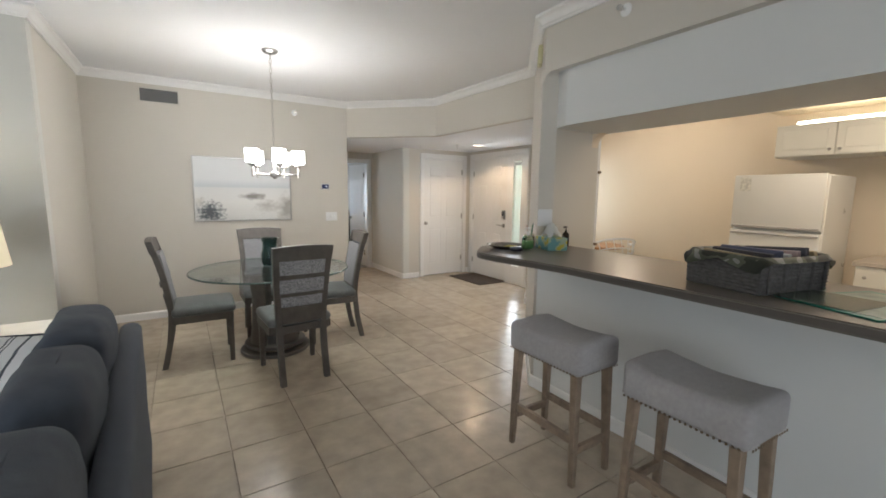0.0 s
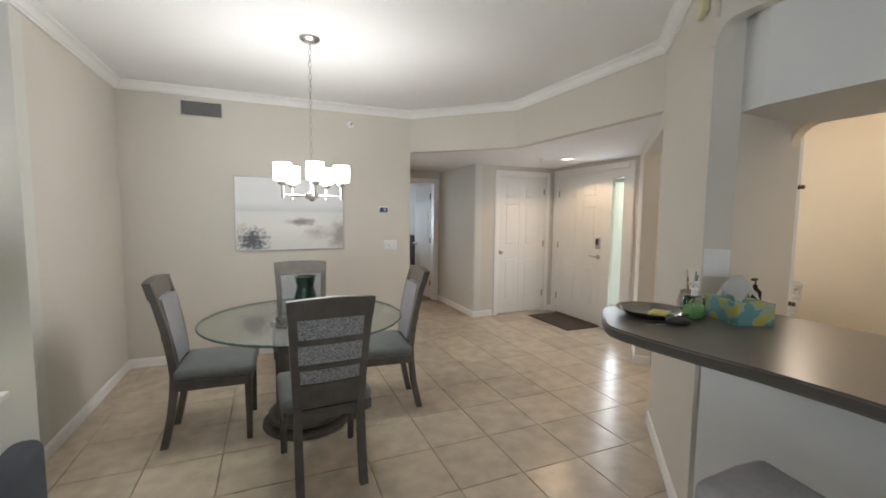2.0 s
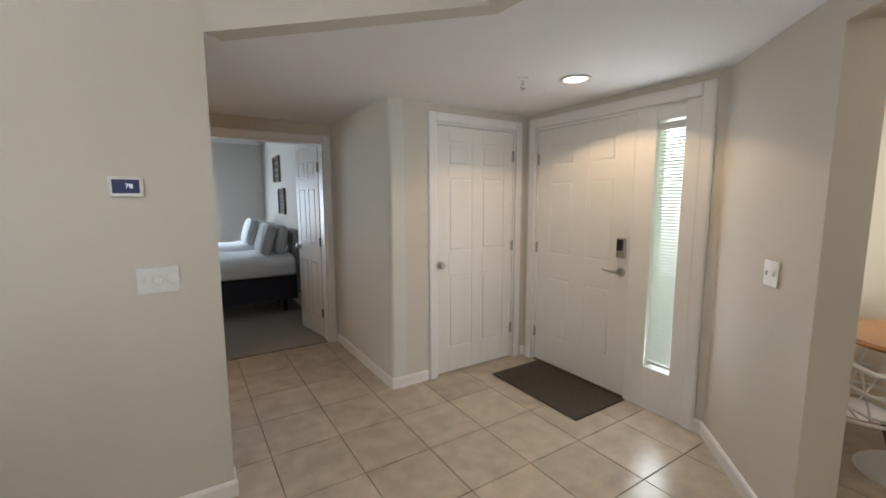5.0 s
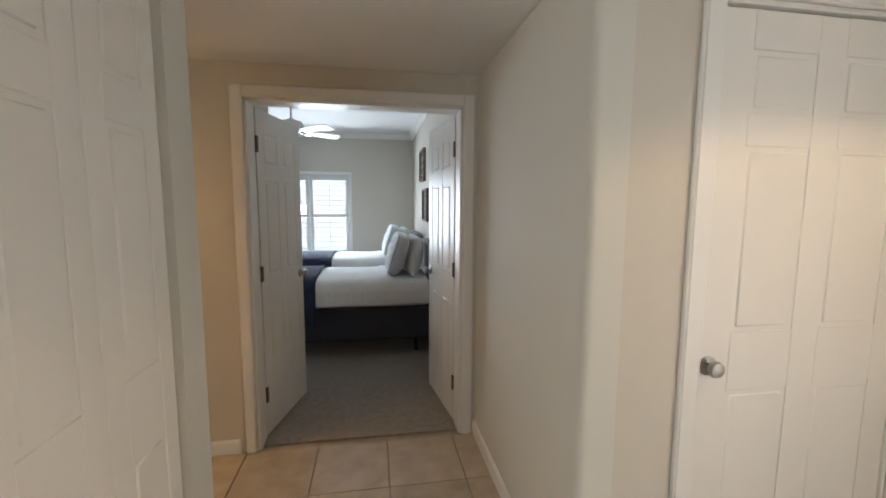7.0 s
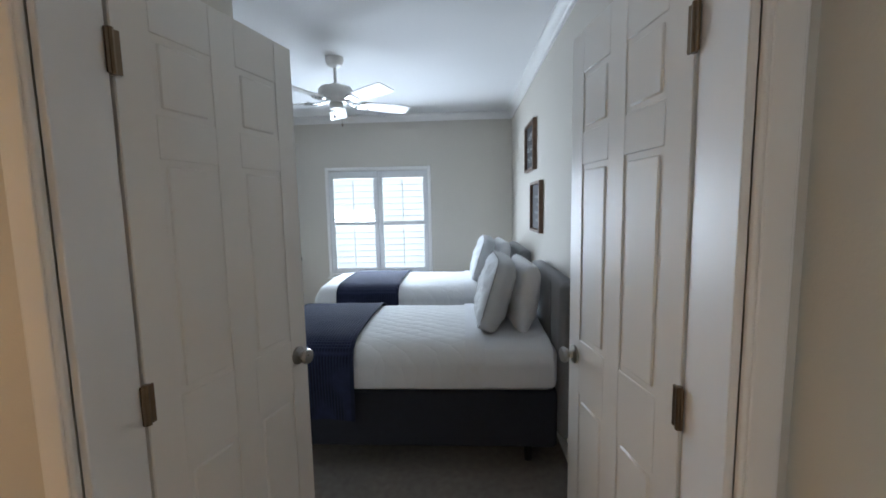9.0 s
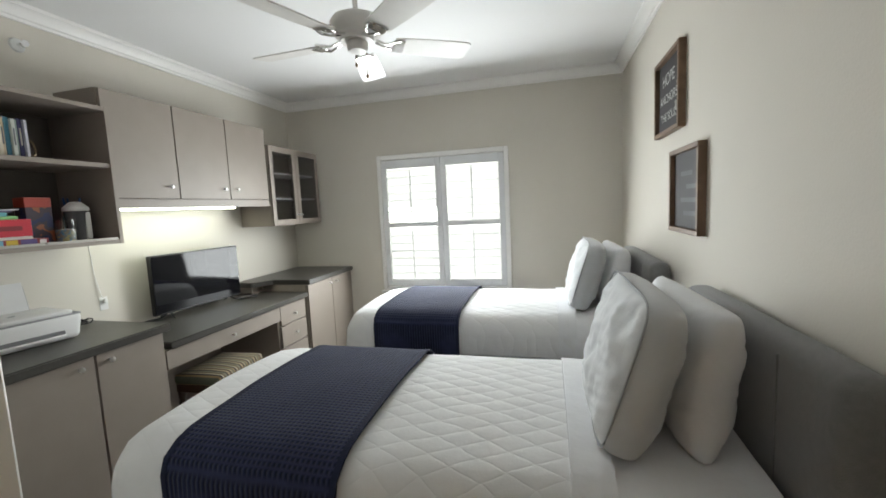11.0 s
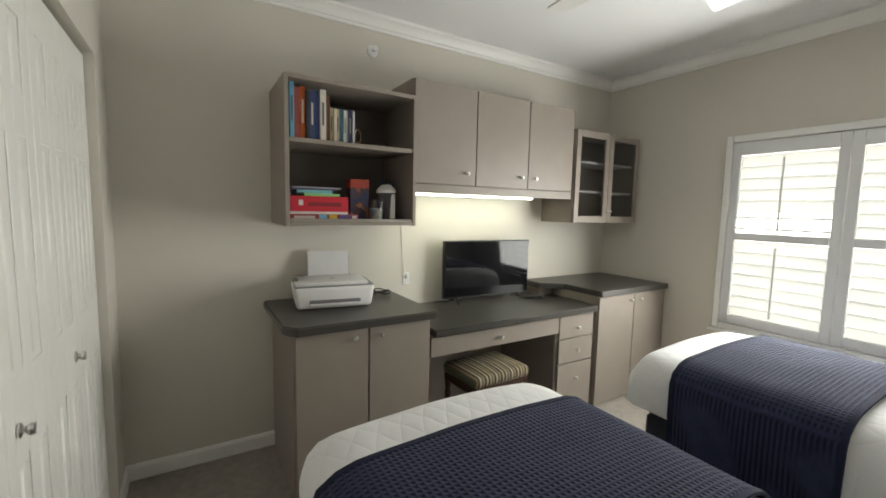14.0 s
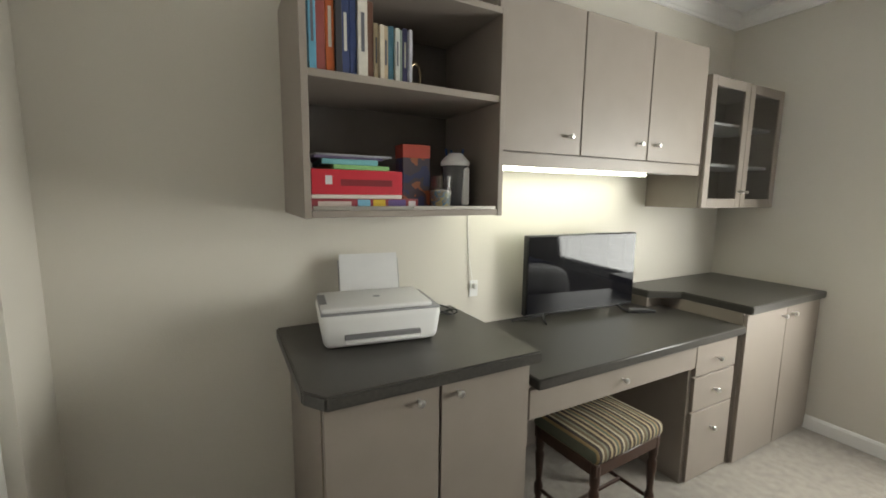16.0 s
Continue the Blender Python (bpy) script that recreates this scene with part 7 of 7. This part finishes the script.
for y0, y1, yk in ((11.322, ymid, ymid - 0.022), (ymid, YN - 0.026, ymid + 0.022)):
    fd = B()
    for b in ((y0 + 0.002, 1.312, y0 + 0.05, 1.998), (y1 - 0.05, 1.312, y1 - 0.002, 1.998), (y0 + 0.05, 1.312, y1 - 0.05, 1.362), (y0 + 0.05, 1.948, y1 - 0.05, 1.998)):
        bx(fd, XG - 0.018, b[0], b[1], XG, b[2], b[3], 0.0015)
    d = part("door", fd, TAUPE, gl)
    part("pane", bx(B(), XG - 0.011, y0 + 0.049, 1.361, XG - 0.007, y1 - 0.049, 1.949), thin_glass("cabinet_glass", (0.84, 0.85, 0.86)), d)
    bar_knob(d, Matrix.Translation((XG, yk, 1.40)) @ FACE, 0.009)
ul = thing("under_cabinet_light", "lit strip light under the wall cabinet", "light", pose(0, 0, 0))
part("housing", bx(B(), 0.60, 10.03, 1.489, 0.66, 11.26, 1.5345, 0.002), WHITEP, ul)
part("tube", bx(B(), 0.612, 10.05, 1.4725, 0.648, 11.02, 1.4885, 0.006), STRIPL, ul)
lamp("under_cabinet_lamp", "AREA", 1.3, (0.84, 1.0, 0.90), look((0.58, 10.54, 1.468), (0.50, 10.54, 0)), 0.95, 0.05)

# things on the desk
tv = thing("television", "dark flat television on two small feet on the desk", "television", Matrix.Translation((0.545, 10.70, 0.7465)) @ pose(0, 0, 0, 0, 0, 85.5))
part("bezel", bx(B(), -0.355, -0.018, 0.03, 0.355, 0.018, 0.43, 0.005), BLACKP, tv)
part("screen", bx(B(), -0.348, -0.0205, 0.042, 0.348, -0.0185, 0.423), SCREEN, tv, "dark glossy screen")
part("rear_shell", bx(B(), -0.2, 0.017, 0.08, 0.2, 0.05, 0.30, 0.012), BLACKP, tv)
for s in (-1, 1):
    ft = tube(B(), [(0.24 * s, 0.0, 0.045), (0.26 * s, -0.035, 0.02), (0.275 * s, -0.08, 0.006)], [0.008, 0.007, 0.005], 6)
    tube(ft, [(0.24 * s, 0.0, 0.045), (0.255 * s, 0.03, 0.02), (0.265 * s, 0.065, 0.006)], [0.008, 0.007, 0.005], 6)
    part("foot", ft, BLACKP, tv)
rm = thing("remote_control", "black remote control lying on the desk", "remote", pose(0.655, 11.045, 0.7465, 0, 0, 62))
part("body", bx(B(), -0.075, -0.02, 0, 0.075, 0.02, 0.017, 0.005), BLACKP, rm)
for i in range(10):
    part("button", lathe(B(), [(0, 0.017), (0.0045, 0.017), (0.004, 0.019), (0, 0.0192)], 8, pose(-0.05 + 0.022 * (i // 2), -0.008 + 0.016 * (i % 2), 0)), mat("grey_button", (0.25, 0.25, 0.26), 0.5), rm)
pr = thing("printer", "white inkjet printer with paper in its rear tray", "printer", Matrix.Translation((0.665, 9.545, 0.8475)) @ pose(0, 0, 0, 0, 0, 82) @ Matrix.Scale(1.08, 4))
bm = B()
bx(bm, -0.19, -0.12, 0.012, 0.19, 0.13, 0.125, 0.022, seg=3)
for v in bm.verts:
    k = (v.co.z - 0.012) / 0.113
    v.co.x *= 0.94 + 0.08 * k
    v.co.y = v.co.y * (0.94 + 0.08 * k)
part("body", bm, WHITEP, pr)
part("scanner_lid", bx(B(), -0.185, -0.115, 0.125, 0.16, 0.11, 0.142, 0.007, seg=2), WHITEP, pr)
part("lid_seam", bx(B(), -0.187, -0.117, 0.118, 0.187, 0.12, 0.1255, 0.002), mat("grey_plastic", (0.3, 0.3, 0.31), 0.5), pr)
# grey bar painted for the shade within the white slot
part("paper_slot", bx(B(), -0.12, -0.1235, 0.04, 0.12, -0.10, 0.058, 0.003), mat("shaded_grey_plastic", (0.16, 0.16, 0.165), 0.5), pr)
part("output_tray", bx(B(), -0.118, -0.138, 0.034, 0.118, -0.09, 0.0415, 0.002), WHITEP, pr)
part("control_panel", bx(B(), -0.188, -0.06, 0.1425, -0.165, 0.06, 0.1435), mat("grey_panel", (0.2, 0.2, 0.21), 0.4), pr)
part("badge", lathe(B(), [(0, 0.1422), (0.012, 0.1422), (0.012, 0.1428), (0, 0.1428)], 20), mat("grey_badge", (0.3, 0.32, 0.34), 0.4), pr)
part("paper_support", bx(B(), -0.11, 0.0, 0, 0.11, 0.006, 0.13, 0.002), mat("grey_plastic_tray", (0.35, 0.35, 0.35), 0.5), pr, m=pose(0, 0.115, 0.12, -16))
part("paper", bx(B(), -0.105, -0.004, 0, 0.105, -0.001, 0.15), mat("plain_paper", (0.72, 0.72, 0.72), 0.8), pr, "blank white paper", m=pose(0, 0.115, 0.12, -16))
cdv = thing("power_cord", "tangle of black power cord behind the printer", "cord", pose(0, 0, 0.8585))
part("cord", tube(B(), [(0.55 + 0.045 * math.cos(q * 1.0) + 0.012 * q / 6, 9.87 + 0.05 * math.sin(q * 1.3), 0.006 + 0.014 * (1 + math.sin(q * 2.1))) for q in [0.35 * k for k in range(40)]], 0.0035, 6), BLACKP, cdv)
cd3 = thing("power_cord", "black television cable along the wall behind the desk", "cord", pose(0, 0, 0.7465))
part("cord", tube(B(), [(0.49, 10.30 + 0.02 * k, 0.006 + 0.004 * math.sin(k)) for k in range(12)], 0.004, 6), BLACKP, cd3)
ot = thing("wall_outlet", "white wall outlet with a plug above the desk", "outlet", Matrix.Translation((XW, 10.085, 0.885)) @ pose(0, 0, 0, 0, 0, 90) @ Matrix.Scale(0.68, 4))
part("cover_plate", bx(B(), 0, -0.005, 0, 0.07, 0, 0.115, 0.002), WHITEP, ot)
part("plug", bx(B(), 0.02, -0.04, 0.06, 0.05, -0.004, 0.095, 0.005), WHITEP, ot)
wc2 = thing("extension_cord", "thin white cord down the wall from the strip light", "cord", pose(0, 0, 0))
part("cord", tube(B(), [(XW + 0.003, 10.066, 1.30), (XW + 0.003, 10.07, 1.2), (XW + 0.004, 10.078, 1.08), (XW + 0.012, 10.095, 0.97), (XW + 0.02, 10.108, 0.945)], 0.002, 6), WHITEP, wc2)

# footstool
STR2 = stripes("brown_striped_fabric", "Y", [(0.0, (0.06, 0.04, 0.03)), (0.12, (0.36, 0.29, 0.18)), (0.2, (0.10, 0.11, 0.08)), (0.3, (0.28, 0.2, 0.1)), (0.38, (0.05, 0.035, 0.03)), (0.5, (0.42, 0.37, 0.26)), (0.58, (0.14, 0.1, 0.06)), (0.7, (0.2, 0.2, 0.14)), (0.78, (0.06, 0.04, 0.03)), (0.9, (0.38, 0.3, 0.18))], 0.125)
fs = thing("footstool", "dark wooden stool with a striped padded seat under the desk", "stool", pose(0.955, 10.40, 0, 0, 0, 3) @ Matrix.Diagonal((0.87, 0.95, 0.965, 1)))
t = bmesh.new()
bx(t, -0.19, -0.22, 0.415, 0.19, 0.22, 0.48, 0.025, seg=3)
bmesh.ops.subdivide_edges(t, edges=[e for e in t.edges if e.calc_length() > 0.2], cuts=5, use_grid_fill=True)
for v in t.verts:
    if v.co.z > 0.47:
        v.co.z += 0.018 * max(0, 1 - (v.co.x / 0.19) ** 2) * max(0, 1 - (v.co.y / 0.22) ** 2)
part("seat", t, STR2, fs, "brown and cream striped seat pad", smooth=60)
for b in ((-0.18, -0.21, 0.18, -0.185), (-0.18, 0.185, 0.18, 0.21), (-0.18, -0.185, -0.155, 0.185), (0.155, -0.185, 0.18, 0.185)):
    part("apron", bx(B(), b[0], b[1], 0.365, b[2], b[3], 0.418, 0.003), MAHOG, fs)
for x in (-0.16, 0.16):
    for y_ in (-0.19, 0.19):
        part("leg", lathe(B(), [(0, 0.004), (0.014, 0.004), (0.018, 0.05), (0.013, 0.08), (0.021, 0.1), (0.021, 0.14), (0.013, 0.16), (0.019, 0.24), (0.022, 0.29), (0.015, 0.31), (0.022, 0.33), (0.022, 0.41), (0, 0.412)], 14, pose(x, y_, 0)), MAHOG, fs)
for y_ in (-0.19, 0.19):
    part("stretcher", rod(B(), (-0.16, y_, 0.12), (0.16, y_, 0.12), 0.009, seg=8), MAHOG, fs)
part("stretcher", rod(B(), (0.0, -0.19, 0.12), (0.0, 0.19, 0.12), 0.009, seg=8), MAHOG, fs)

# ---- floor tiles, last ----
def tile_material():
    m = mat("beige_ceramic_tile", (0.50, 0.425, 0.33), 0.25, vary=0.16, scale=8, bump=0.012, bscale=14, rvary=0.012)
    nt = m.node_tree
    b = nt.nodes["Principled BSDF"]
    oi = nt.nodes.new("ShaderNodeObjectInfo")
    ge = nt.nodes.new("ShaderNodeNewGeometry")
    old = b.inputs["Base Color"].links[0].from_socket
    mr = nt.nodes.new("ShaderNodeMapRange")
    mr.inputs["To Min"].default_value, mr.inputs["To Max"].default_value = 0.93, 1.07
    nt.links.new(oi.outputs["Random"], mr.inputs["Value"])
    sc = nt.nodes.new("ShaderNodeVectorMath")
    sc.operation = "SCALE"
    nt.links.new(old, sc.inputs[0])
    nt.links.new(mr.outputs[0], sc.inputs["Scale"])
    nt.links.new(sc.outputs[0], b.inputs["Base Color"])
    # world-sized pattern, so that no two tiles are alike
    for n in nt.nodes:
        if n.type == "TEX_NOISE":
            for l in list(n.inputs["Vector"].links):
                nt.links.remove(l)
            nt.links.new(ge.outputs["Position"], n.inputs["Vector"])
    return m


TILE = tile_material()
floor = thing("floor", "beige ceramic floor tiles with grey grout", "floor", kind="structure")
PX, PY, OX, OY, G = 0.4022, 0.4190, 1.078, 1.951, 0.0023
tile_me = mesh_of("tile", bx(B(), G - PX / 2, G - PY / 2, -0.012, PX / 2 - G, PY / 2 - G, 0.0, 0.0018), TILE, 0)
rest = B()
near = 0
for i in range(-14, 14):
    for j in range(-15, 15):
        cx, cy = OX + (i + 0.5) * PX, OY + (j + 0.5) * PY
        if cx > 6.1 or cy > 7.9:
            continue
        if 0.1 < cx < 5.1 and 0.8 < cy < 7.8 and near < 300 and not (cx < 2.3 and cy > 6.1) and not (cy > 6.6 and cx > 3.9) and not (cx > 3.0 and cy < 2.6):
            t = new("tile", tile_me)
            t.parent = floor
            t.location = (cx, cy, 0)
            near += 1
        else:
            q = [rest.verts.new((cx + a * (PX / 2 - G), cy + b * (PY / 2 - G), z)) for z in (-0.012, 0.0) for a, b in ((-1, -1), (1, -1), (1, 1), (-1, 1))]
            rest.faces.new(q[4:])
            for k in range(4):
                rest.faces.new((q[k], q[(k + 1) % 4], q[4 + (k + 1) % 4], q[4 + k]))
ob = part("tile_field", rest, TILE, floor, smooth=0)
ob["kind"] = "stuff"
